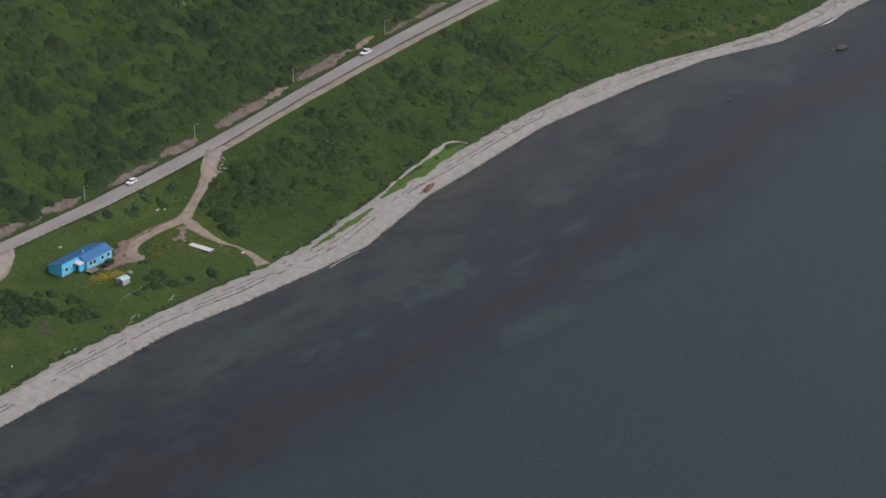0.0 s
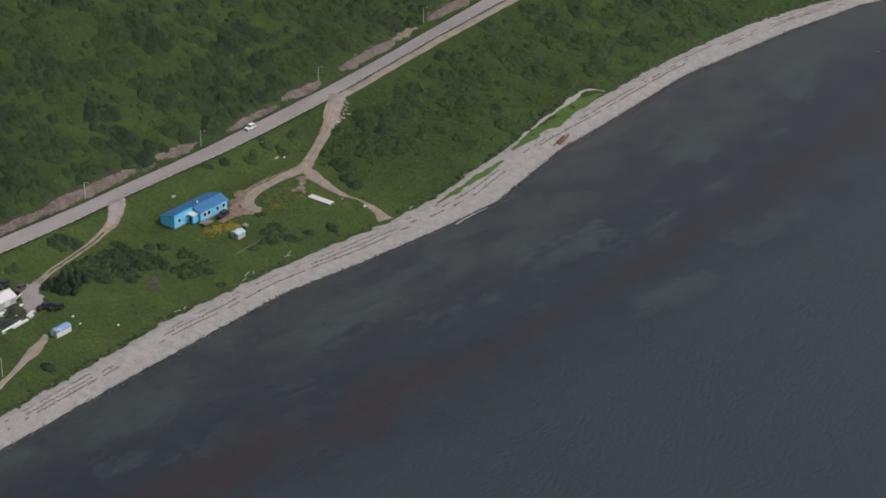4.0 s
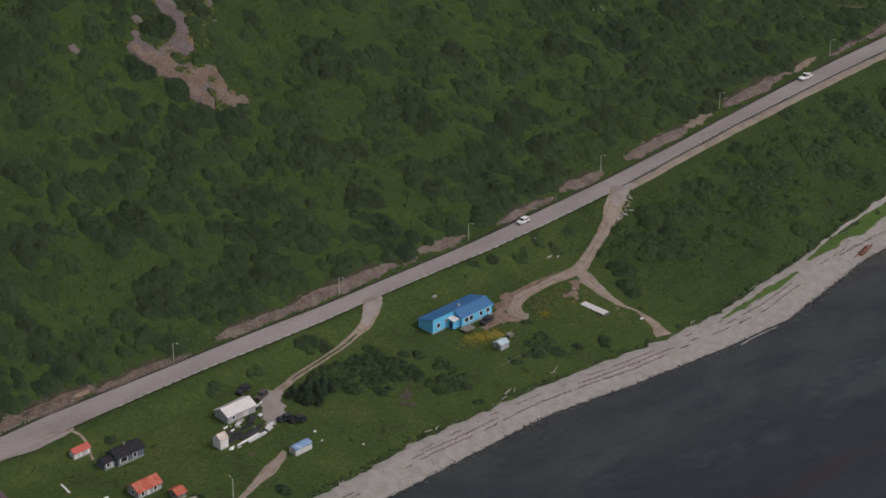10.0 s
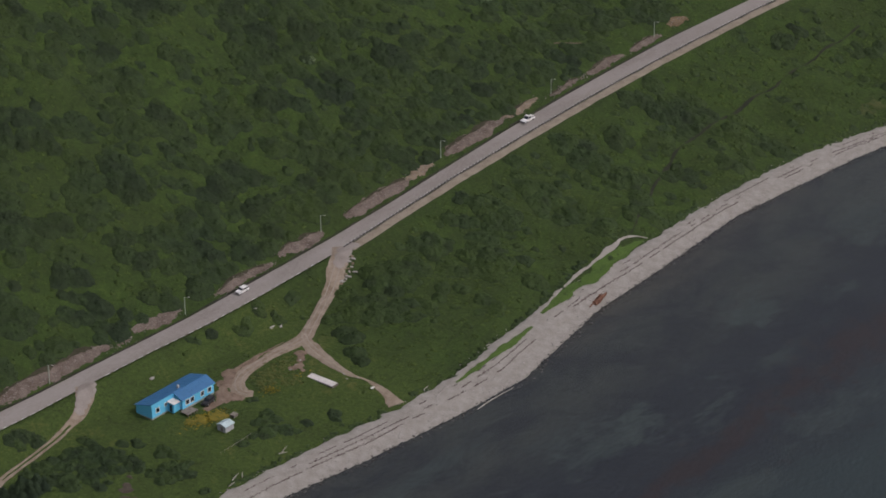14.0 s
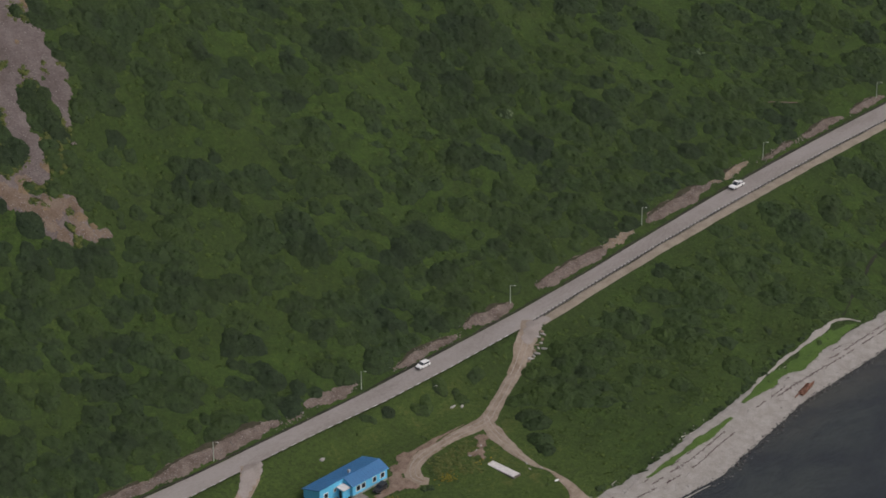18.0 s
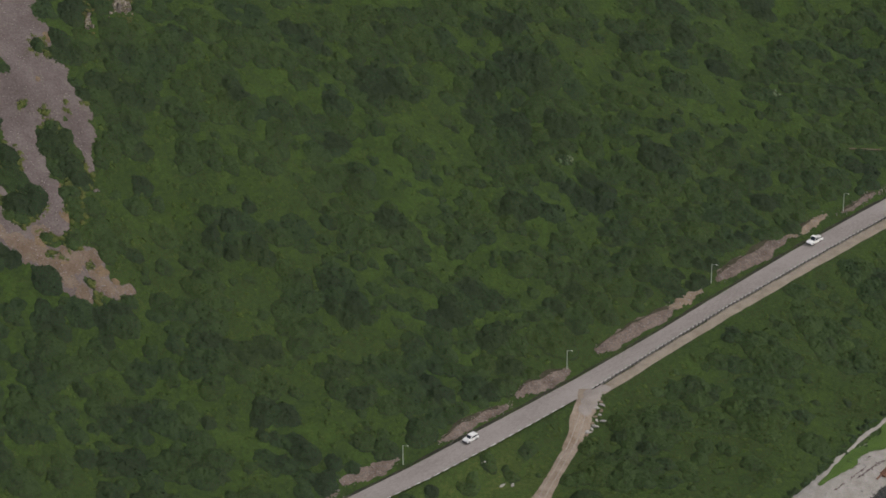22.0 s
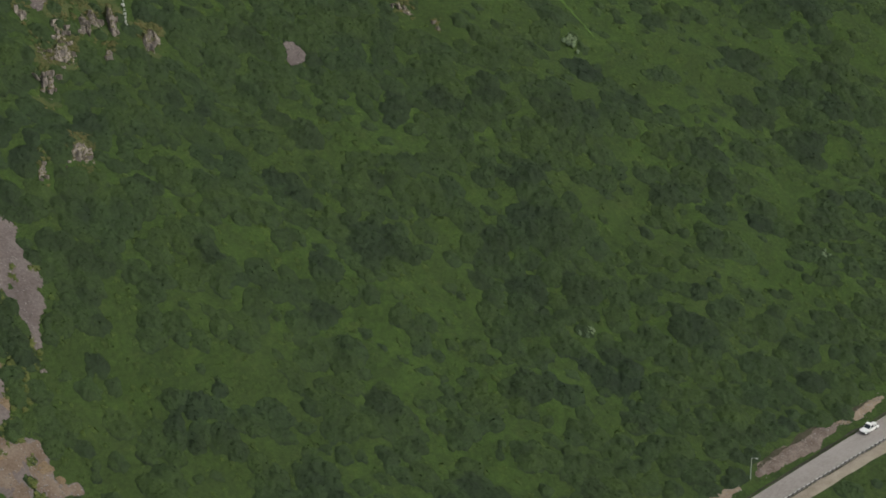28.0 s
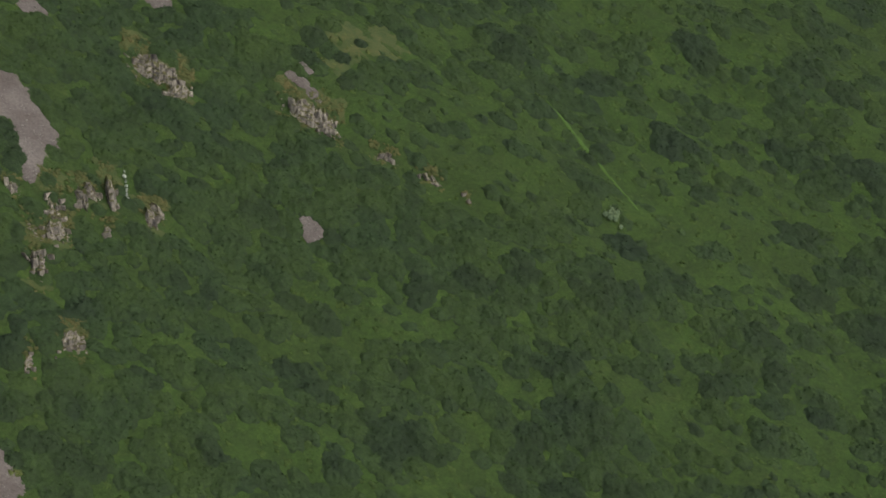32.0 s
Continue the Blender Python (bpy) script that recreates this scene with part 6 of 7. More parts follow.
board_stack(-27.3, -42.6, (1.8, 1.5, 0.7), 8, PLANK, "weathered crate beside the shack", 4)
board_stack(-165.0, -20.3, (5.0, 0.55, 0.15), -102, WHITE, "white ladder boards lying in the grass", 2)
board_stack(-160.4, -30.4, (1.6, 0.7, 0.4), 5, WHITE, "white upturned tub in the grass", 1)
board_stack(-161.6, -47.6, (4.0, 0.8, 0.12), 8, WHITE, "white boards on the ground beside the house", 3)
board_stack(-156.0, -46.0, (4.4, 1.2, 0.2), 6, OFFWHITE, "pale wooden landing beside the annex", 5)
board_stack(-144.8, -45.2, (2.4, 0.8, 0.5), -14, DRIFT, "white scrap beside the orange shed", 3)
board_stack(-189.8, -23.4, (2.6, 1.8, 0.7), 20, OFFWHITE, "pale upturned boat hull shape in the grass", 3)
board_stack(-198.2, -16.4, (3.0, 1.6, 0.4), 50, PLANK, "loose planks beside the steps", 4)


def dish(x, y, z, turn):
    d = thing("satellite_dish", x, y, z, "round white dish on a short stand", "dish", "white dishes", turn)
    bm = bmesh.new()
    rings = [[bm.verts.new((0.75 * q * math.cos(a), -0.2 * (1 - q * q), 0.9 + 0.75 * q * math.sin(a))) for a in np.linspace(0, math.tau, 14, endpoint=False)] for q in (0.25, 0.6, 1.0)]
    bm.faces.new(rings[0])
    for a, b in zip(rings, rings[1:]):
        for i in range(14):
            bm.faces.new((a[i], a[(i + 1) % 14], b[(i + 1) % 14], b[i]))
    bmesh.ops.solidify(bm, geom=list(bm.faces), thickness=0.04)
    part("reflector", bm, WHITE, d)
    part("stand", tube([(0, 0.05, -0.4), (0, 0.05, 0.9)], [0.06, 0.05], 6), CHROME, d)


dish(-180.3, -24.0, gz(-180.3, -24), -45)
dish(-140.2, -18.6, gz(-140.2, -18.6) + 1.2, -45)

deck = thing("house_deck", -194.9, -21.6, gz(-186, -21.5) + 0.1, "long weathered wooden deck in front of the house", "deck", "")
for k in range(35):
    part("deck_board", boxed(k * 0.5, k * 0.5 + 0.45, 0.0 + 0.05 * (k % 3), 2.3, 0.5, 0.58), PLANK, deck)
for k in range(10):
    part("deck_post", boxed(k * 1.92, k * 1.92 + 0.12, 0.02, 0.14, -0.7, 1.4), PLANK, deck)
part("deck_rail", boxed(0, 17.4, 0.0, 0.1, 1.41, 1.5), PLANK, deck)
board_fence = thing("board_fence", -184, -29.0, 0, "pale board fence across the grass", "fence", "", 0)
for k in range(20):
    x, y = -6 + k * 0.62, 4.2 * k / 20
    g = gz(-184 + x, -29 + y)
    part("fence_board", boxed(x, x + 0.55, y, y + 0.05, g - 0.2, g + 0.7), DRIFT, board_fence)

rubble = [(x + rng.normal(0, 0.8), y + rng.normal(0, 0.7), 0.0, rng.uniform(0.06, 0.24)) for x, y, r in CUTTINGS for _ in range(6)]
rubble = [(x, y, gz(x, y) + 0.2, s) for x, y, _, s in rubble]
litter("cutting_stones", rubble, CUTSTONE, "loose stones lying on the eroded cutting", "stones")
wall = [(x + rng.normal(0, 0.2), float(np.interp(x, FAR_X, FAR_Y)) + 2.0 + rng.normal(0, 0.2), 0.0, rng.uniform(0.15, 0.4)) for x in np.arange(-215, -140, 0.45)]
litter("ditch_stones", [(x, y, gz(x, y) + 0.1, s) for x, y, _, s in wall], CUTSTONE, "broken grey stones lining the roadside ditch", "stones")
scree = []
for blobs in SCREES:
    for x, y, r in blobs:
        for _ in range(int(r * 5)):
            a, d = rng.uniform(0, math.tau), r * 0.75 * math.sqrt(rng.uniform())
            scree.append((x + d * math.cos(a), y + d * math.sin(a), 0, rng.uniform(0.08, 0.3)))
zs = ground(np.array([q[0] for q in scree]), np.array([q[1] for q in scree]))
litter("scree_stones", [(x, y, z + 0.3, s) for (x, y, _, s), z in zip(scree, zs)], CUTSTONE, "loose grey stones on the scree", "stones")

# ---- plants ----
def shrub_template(seed, cards=50, rings=3, seg=8, size=0.36):
    """A lumpy dome with leaf clumps standing out of it, of unit radius."""
    r = np.random.default_rng(seed)
    v, t = [], []
    lump = r.normal(0, 0.13, (rings + 1, seg))
    for i in range(rings + 1):
        el = math.pi / 2 * (i / rings)
        for k in range(seg):
            rad = 0.82 * (1 + lump[i, k] * (i < rings))
            az = math.tau * (k + 0.5 * (i % 2)) / seg
            v.append((rad * math.cos(el) * math.cos(az), rad * math.cos(el) * math.sin(az), rad * math.sin(el) * 0.95 - 0.12))
    for i in range(rings):
        for k in range(seg):
            a, b = i * seg + k, i * seg + (k + 1) % seg
            t += [(a, b, b + seg), (a, b + seg, a + seg)]
    for _ in range(cards):
        az, el = r.uniform(0, math.tau), math.asin(r.uniform(-0.05, 1))
        out = np.array([math.cos(el) * math.cos(az), math.cos(el) * math.sin(az), math.sin(el)])
        c = out * r.uniform(0.78, 1.08)
        nrm = out + r.normal(0, 0.45, 3)
        nrm /= np.linalg.norm(nrm)
        u = np.cross(nrm, r.normal(0, 1, 3))
        u /= np.linalg.norm(u)
        w = np.cross(nrm, u)
        s = size * r.uniform(0.6, 1.2)
        k = len(v)
        v += [tuple(c + s * (a * u + b * w) * 0.5 + nrm * h) for a, b, h in ((-1, -0.4, 0), (0.3, -0.9, 0.03), (1, 0.3, 0), (-0.2, 1, -0.03))]
        t += [(k, k + 1, k + 2), (k, k + 2, k + 3)]
    return np.array(v), np.array(t)


SMALL = [shrub_template(20 + s, 12, 2, 5, 0.55) for s in range(6)]


def scatter(name, spots, mat, templates, label, category, sink=0.0):
    """All spots (x, y, radius, height, lift) as one mass of shrubs."""
    vs, ts, ns, off = [], [], [], 0
    sx, sy = np.array([s[0] for s in spots]), np.array([s[1] for s in spots])
    zs = ground(sx, sy)
    # bushes lean with the slope they grow on
    gxs, gys = (ground(sx + 1.5, sy) - ground(sx - 1.5, sy)) / 3, (ground(sx, sy + 1.5) - ground(sx, sy - 1.5)) / 3
    for (x, y, rad, h, *up), z, ga, gb in zip(spots, zs, gxs.clip(-0.9, 0.9), gys.clip(-0.9, 0.9)):
        z += sum(up)
        v, t = templates[rng.integers(len(templates))]
        a = rng.uniform(0, math.tau)
        c, s = math.cos(a), math.sin(a)
        q = rng.uniform(0.85, 1.2)
        px, py = v[:, 0] * rad * q, v[:, 1] * rad / q
        dx, dy = c * px - s * py, s * px + c * py
        vs.append(np.stack([x + dx, y + dy, z - sink + v[:, 2] * h + ga * dx + gb * dy], 1))
        ts.append(t + off)
        q = v + (0, 0, 1.0) + rng.normal(0, 0.22, v.shape)
        q = np.stack([c * q[:, 0] - s * q[:, 1] - ga * 0.9, s * q[:, 0] + c * q[:, 1] - gb * 0.9, q[:, 2]], 1)
        ns.append(q / np.linalg.norm(q, axis=1)[:, None])
        off += len(v)
    ob = big_mesh(name, np.concatenate(vs), np.concatenate(ts), mat, True)
    # leaves take the light of the whole bush they belong to
    ob.data.normals_split_custom_set_from_vertices(np.concatenate(ns).tolist())
    return tagged(ob, label, category, kind="stuff")


def blocked(xs, ys, grow=0.0):
    c = np.array(KEEP_CLEAR)
    out = np.zeros(len(xs), bool)
    for i in range(0, len(xs), 2000):
        d = np.hypot(xs[i:i + 2000, None] - c[:, 0], ys[i:i + 2000, None] - c[:, 1])
        out[i:i + 2000] = (d < c[:, 2] + grow).any(1)
    return out


def near_any(x, y, spots, grow=1.0):
    return any((x - a) ** 2 + (y - b) ** 2 < (r * grow) ** 2 for a, b, r in spots)


def cover(x, y):
    """How thickly shrubs stand, in drifts of ten to thirty metres across the hill."""
    a = noise.fractal(Vector((x * 0.03, y * 0.036, 1.7)), 1, 2, 2)
    b = noise.fractal(Vector((x * 0.085 + y * 0.03, y * 0.1, 7.3)), 1, 2, 2)
    return 0.545 + 0.38 * a + 0.55 * b


def hill_spots(step, x0, x1, y0, y1, keep):
    gx, gy = np.meshgrid(np.arange(x0, x1, step), np.arange(y0, y1, step), indexing="ij")
    gx = (gx + rng.uniform(-0.5, 0.5, gx.shape) * step).ravel()
    gy = (gy + rng.uniform(-0.5, 0.5, gy.shape) * step).ravel()
    ok = keep(gx, gy)
    gx, gy = gx[ok], gy[ok]
    ok = ~blocked(gx, gy)
    return gx[ok], gy[ok]


def on_hill(x, y):
    return y > np.interp(x, FAR_X, FAR_Y) + 5.9


def below_road(x, y):
    return (x > 22 + 0.9 * np.abs(y + 25)) & (y < np.interp(x, NEAR_X, NEAR_Y) - 7) & (y > np.interp(x, BEACH_X, BEACH_Y) + 2.5 + 4.5 * ((x > 30) & (x < 135)))


def in_sight(x, y):
    """The part of the hill that lies open to the sea below the upper crags."""
    return (x > -232 + 0.62 * np.maximum(y, 0)) & (y < np.interp(x, [-130, 0, 75, 360], [150, 172, 245, 185]))


# thickets (x, y, radius): dark and tall; glades: open grass
THICKETS_HIGH = [(128.5, 82.5, 8.1), (88.8, 93.1, 5.5), (39.9, 104.0, 3.4), (194.2, 83.8, 4.4), (221.7, 90.2, 5.6), (256.1, 91.3, 4.2), (247.6, 81.2, 4.1), (227.1, 75.5, 6.4),
                 (170.9, 75.1, 4.5), (139.6, 96.4, 3.8), (112.2, 82.0, 4.0), (79.3, 92.8, 3.8), (191.2, 59.6, 4.0), (121.0, 125.4, 4.0), (160.8, 106.9, 5.2), (135.3, 123.7, 4.6), (189.1, 72.4, 3.0),
                 (112.8, 70.9, 4.5), (207.2, 184.9, 7.5), (228.0, 145.4, 6.6), (266.7, 168.2, 8.0), (182.6, 119.0, 5.6), (273.4, 115.7, 7.4), (297.6, 139.6, 5.0), (162.5, 193.9, 1.8), (237.2, 107.1, 6.5)]
THICKETS_LOW = [(53.8, 57.1, 5.0), (58.4, 29.1, 4.4), (24, 12.5, 3.5), (50.6, 17.6, 4.6), (171.8, 58.6, 4.3), (189.7, 72.8, 3.8), (139.0, 97.0, 4.3), (82.6, 97.4, 6.0), (59.4, 84.1, 4.0), (90.2, 47.3, 4.3),
                (114.6, 40.9, 5.6), (141.4, 39.8, 5.6), (124.2, 62.3, 4.8), (-20.0, 109.3, 4.3), (-15.3, 108.5, 4.0), (-33.7, 98.7, 4.5), (15.8, 137.6, 3.7), (-67.7, 16.4, 4.0),
                (-101.0, 23.7, 5.0), (-58.8, 32.8, 6.0), (49.9, 16.9, 4.6), (45.0, 28.4, 5.0), (87.7, 45.8, 4.2), (-156.6, 44.4, 5.5), (-172.0, 43.4, 5.5), (-86.5, 49.0, 6.0), (-17.3, 25.3, 5.6), (-120.8, 51.3, 5.0)]
GLADES_HIGH = [(160, 193, 9.0), (150, 187, 5.0), (61.1, 100.1, 8.6), (123.3, 97.2, 5.9), (149.5, 83.0, 5.1), (174.6, 90.3, 8.8), (210.3, 67.6, 6.8), (226.5, 101.7, 7.1), (284.0, 119.3, 10.1), (105.1, 120.7, 6.3), (105.0, 90.4, 5.5),
               (28.4, 74.1, 9.4), (71.5, 147.2, 4.2), (68.8, 135.5, 4.1), (274.1, 92.2, 5.9), (159.6, 66.9, 5.2), (128.4, 66.9, 4.2), (92.4, 75.4, 4.0), (169.4, 192.9, 11.9), (289.5, 126.7, 8.0),
               (82.5, 171.8, 4.0), (110.7, 177.1, 4.1), (206.7, 134.6, 4.7)]
GLADES_LOW = [(46.9, 105.1, 8.2), (106.4, 90.7, 7.1), (27.0, 74.7, 7.2), (40.8, 23.8, 5.0), (151.6, 55.0, 4.2), (156.2, 78.5, 5.2), (69.6, 69.1, 4.2), (11.5, 101.9, 5.8), (6.9, 90.1, 5.7), (19.6, 58.4, 5.7),
              (-30.0, 57.7, 6.1), (17.3, 31.7, 5.5), (54.7, 7.9, 4.0), (-135.5, 62.7, 11.1), (-118.3, 64.9, 6.4), (-70.4, 30.5, 5.9), (-108.8, 31.4, 11.1), (-91.0, 35.9, 6.4), (-99.5, 81.6, 6.6), (-50.6, 18.5, 4.9), (-188.7, 17.1, 8.9)]
SLOPE_THICK = [(83.2, -41.1, 6.4), (54.4, -28.2, 6.4), (78.7, -26.4, 7.4), (42, -33, 5.6), (105.9, -31.3, 6.6), (63.0, -29.1, 6.0), (125.4, -30.9, 6.2), (153.2, -31.0, 7.0), (105.7, -22, 4.6), (153.6, -45.3, 6.4),
               (17.4, -47.1, 4.8), (39.7, -39.3, 6.2), (23.7, -39.8, 3.8), (150.5, -21.5, 4.5), (169.3, -29.8, 5.0), (198.4, -30.7, 6.0), (27.1, -37.5, 4.2), (123.0, -43.0, 4.7)]
SLOPE_GLADE = [(97.1, -54.4, 8.0), (57.5, -53.6, 9.5), (74.3, -56.0, 7.0), (32.7, -54.4, 5.5), (109.9, -58.8, 5.5), (134.2, -53.1, 4.3)]
VILLAGE_BUSH = [(-73.2, -11.5, 2.6), (-107.9, -9.5, 3.0), (-93.6, -11.5, 2.3), (-64.3, -25.0, 5.0), (-63.1, -35.1, 5.0), (-79.1, -31.8, 4.2), (-73.0, -36.6, 4.2), (-53.4, -49.6, 4.2), (-52.2, -41.8, 3.1),
                (-26.8, -52.0, 4.2), (-20.8, -57.2, 3.2), (16.4, -14.5, 2.8), (27.3, -15.5, 3.0), (5.9, -15, 2.3), (-56.3, -59.3, 1.8), (-100.7, -13.5, 1.4), (-60.0, -46.6, 3.6), (-60.4, -38.9, 4.2), (-20.7, -49.1, 3.4),
                (-17.2, -39.8, 1.3), (-142.6, -11.0, 1.3), (-158.0, -36.4, 1.6), (-143, -46, 2.0), (-123.7, -56.3, 2.4), (-8.9, -61.1, 2.6), (-80, -26, 3.0), (-70, -24, 3.0), (-72, -30, 5.0), (-66, -30, 4.5), (-77, -22, 3.0), (-78, -34, 2.6)]
MEADOW_BUSH = [(-86.0, -28.4, 3.5), (-73.3, -23.0, 3.5), (-66.6, -25.5, 3.5), (-60.9, -29.3, 3.2), (-54.8, -31.7, 2.6), (-78.6, -30.1, 3.5), (-72.6, -33.3, 3.2), (-66.4, -36.5, 3.0), (-54.8, -47.2, 2.8), (-60.7, -46.5, 2.6), (-28.3, -54.0, 2.6), (-23.4, -56.9, 2.2), (-35.2, -52.9, 2.2), (-1.2, -13.0, 2.6), (8.6, -15.9, 2.6), (-9.8, -12.2, 2.2), (17.6, -17.6, 2.4), (-74.2, -10.8, 3.0), (-71.1, -14.1, 2.4), (-80.3, -20.7, 3.5), (-16.5, -58.2, 2.0), (-58.8, -50.9, 2.2)]
THICKETS = THICKETS_HIGH + THICKETS_LOW + SLOPE_THICK
GLADES = GLADES_HIGH + GLADES_LOW + SLOPE_GLADE



def clump(into, x, y, r, rise, size=1.0):
    """One bush: a low mound with many small rounded heads that climb towards its middle."""
    turn, flat = rng.uniform(0, math.tau), rng.uniform(0.6, 0.95)
    into.append((x, y, r * 1.05, r * (0.09 + rise), 0.0))
    for _ in range(int(5 + 2.6 * r * r)):
        a, d = rng.uniform(0, math.tau), 1.15 * math.sqrt(rng.uniform(0, 1))
        q = rng.uniform(0.42, 1.1) * size
        u, w = r * d * math.cos(a), r * d * flat * math.sin(a)
        into.append((x + u * math.cos(turn) - w * math.sin(turn), y + u * math.sin(turn) + w * math.cos(turn), q, q * rng.uniform(0.3, 0.75) * (1 - 0.62 * min(d, 1)), (0.09 + rise) * r * max(0, 1 - d * d)))


CELL, GRID_X, GRID_Y, GRID_N = 0.4, -236.0, -104.0, (1600, 905)


def mounds(spots):
    """Height of the bushes (x, y, radius, height, lift) above the ground, on the grid."""
    top = np.zeros(GRID_N)
    for x, y, r, h, up in spots:
        i0, i1 = max(0, int((x - r - GRID_X) / CELL)), min(GRID_N[0], int((x + r - GRID_X) / CELL) + 2)
        j0, j1 = max(0, int((y - r - GRID_Y) / CELL)), min(GRID_N[1], int((y + r - GRID_Y) / CELL) + 2)
        if i1 <= i0 or j1 <= j0:
            continue
        d2 = ((GRID_X + CELL * np.arange(i0, i1) - x)[:, None] ** 2 + (GRID_Y + CELL * np.arange(j0, j1) - y)[None, :] ** 2) / (r * r)
        dome = np.where(d2 < 1, up + h * np.maximum(1 - d2, 0) ** 0.75, 0)
        top[i0:i1, j0:j1] = np.maximum(top[i0:i1, j0:j1], dome)
    p = np.pad(top, 1)
    return 0.5 * top + 0.125 * (p[2:, 1:-1] + p[:-2, 1:-1] + p[1:-1, 2:] + p[1:-1, :-2])


def set_slots(ob, slots):
    for mat in (LEAF_DARK, LEAF_FRESH):
        ob.data.materials.append(mat)
    ob.data.polygons.foreach_set("material_index", np.asarray(slots, np.int32))


def canopy(spots, dark, fresh, leafy):
    """The merged leafy surface of all bushes, with leaf clumps standing out of it; the dark thickets in a leaf of their own."""
    (nx, ny), r = GRID_N, np.random.default_rng(31)
    light, deep, young = mounds(spots), mounds(dark), mounds(fresh)
    top = np.maximum(np.maximum(light, young), deep)
    slot = np.where(deep > np.maximum(light, young) - 0.1, 1, np.where(young > light, 2, 0))
    fine = r.normal(0, 1, (nx, ny))
    p = np.pad(fine, 1)
    fine = 0.6 * fine + 0.2 * (p[2:, 1:-1] + p[:-2, 1:-1] + p[1:-1, 2:] + p[1:-1, :-2])
    on = top > 0.05
    top = np.where(on, top + 0.11 * fine * np.clip(top * 2.0, 0, 1), -0.15)
    gx, gy = np.meshgrid(GRID_X + CELL * np.arange(nx), GRID_Y + CELL * np.arange(ny), indexing="ij")
    gx, gy = gx + r.uniform(-0.12, 0.12, gx.shape), gy + r.uniform(-0.12, 0.12, gy.shape)
    z = ground(gx, gy) + top
    i, j = np.nonzero(on[:-1, :-1] | on[1:, :-1] | on[1:, 1:] | on[:-1, 1:])
    k = i * ny + j
    tris = np.concatenate([np.stack([k, k + ny, k + ny + 1], 1), np.stack([k, k + ny + 1, k + 1], 1)])
    used, tris = np.unique(tris, return_inverse=True)
    bushes = big_mesh("alder_scrub", np.stack([gx, gy, z], -1).reshape(-1, 3)[used], tris.reshape(-1, 3), LEAF, True)
    set_slots(bushes, np.tile(slot[i, j], 2))
    tagged(bushes, "dense green alder scrub with darker thickets covering the slopes", "shrubs", kind="stuff")
    # leaf clumps
    i, j = np.nonzero(on[1:-1, 1:-1] & (top[1:-1, 1:-1] > 0.2))
    pick = r.permutation(len(i))[:int(len(i) * leafy)]
    i, j = i[pick] + 1, j[pick] + 1
    nrm = np.stack([(z[i - 1, j] - z[i + 1, j]) / (2 * CELL), (z[i, j - 1] - z[i, j + 1]) / (2 * CELL), np.ones(len(i))], 1)
    nrm /= np.linalg.norm(nrm, axis=1)[:, None]
    c = np.stack([gx[i, j], gy[i, j], z[i, j]], 1) + nrm * r.uniform(0.02, 0.18, (len(i), 1)) + r.uniform(-0.2, 0.2, (len(i), 3)) * (1, 1, 0.2)
    nrm += r.normal(0, 0.33, nrm.shape)
    nrm /= np.linalg.norm(nrm, axis=1)[:, None]
    u = np.cross(nrm, r.normal(0, 1, nrm.shape))
    u /= np.linalg.norm(u, axis=1)[:, None]
    w = np.cross(nrm, u)
    size = r.uniform(0.14, 0.36, (len(i), 1))
    v = np.stack([c + size * (p * u + q * w) + nrm * h for p, q, h in ((-1, -0.4, 0), (0.3, -0.9, 0.03), (1, 0.3, 0), (-0.2, 1, -0.03))], 1).reshape(-1, 3)
    k = np.arange(len(i)) * 4
    clumps = big_mesh("leaf_clumps", v, np.concatenate([np.stack([k, k + 1, k + 2], 1), np.stack([k, k + 2, k + 3], 1)]), LEAF)
    set_slots(clumps, np.tile(slot[i, j], 2))
    clumps.parent = bushes


hx, hy = hill_spots(4.3, -232, 400, 5, 250, lambda x, y: on_hill(x, y) & in_sight(x, y))
lx, ly = hill_spots(4.3, 20, 400, -100, -10, below_road)
spots, dark, fresh, pale = [], [], [], []
for x, y, low in [(a, b, 0) for a, b in zip(hx, hy)] + [(a, b, 1) for a, b in zip(lx, ly)]:
    c = cover(x, y) - 0.12 * low + 0.12 * (0 < y < 75) + 0.26 * (y > 95 and x < 135) + 0.12 * (y > 125 and x < 135) - 0.07 * (x > 170 and y > 60)
    if low and x > 215:
        c -= 0.22 + 0.5 * (y < np.interp(x, BEACH_X, BEACH_Y) + 16)
    if near_any(x, y, GLADES, 0.8):
        c -= 0.55
    if near_any(x, y, THICKETS, 1.0):
        c += 0.5
    into = dark if near_any(x, y, THICKETS_HIGH + THICKETS_LOW, 0.9) else spots
    tone = noise.noise(Vector((x * 0.07, y * 0.08, 21.0))) + rng.normal(0, 0.25) - 0.2 * (x < 20 and y > 0)
    if into is spots and tone > 0.12:
        into = fresh
    elif into is spots and tone < -0.5:
        into = dark
    open_grass = near_any(x, y, GLADES, 0.8)
    if rng.uniform(0.35, 0.65) < c:
        clump(into, x, y, rng.uniform(1.4, 2.6 + 1.8 * rng.uniform()), rng.uniform(0.03, 0.2))
    elif rng.uniform() < (0.1 if open_grass else 0.35):
        clump(spots if rng.uniform() < 0.4 else fresh, x + rng.normal(0, 1), y + rng.normal(0, 1), rng.uniform(0.6, 1.8), 0.06, 0.8)
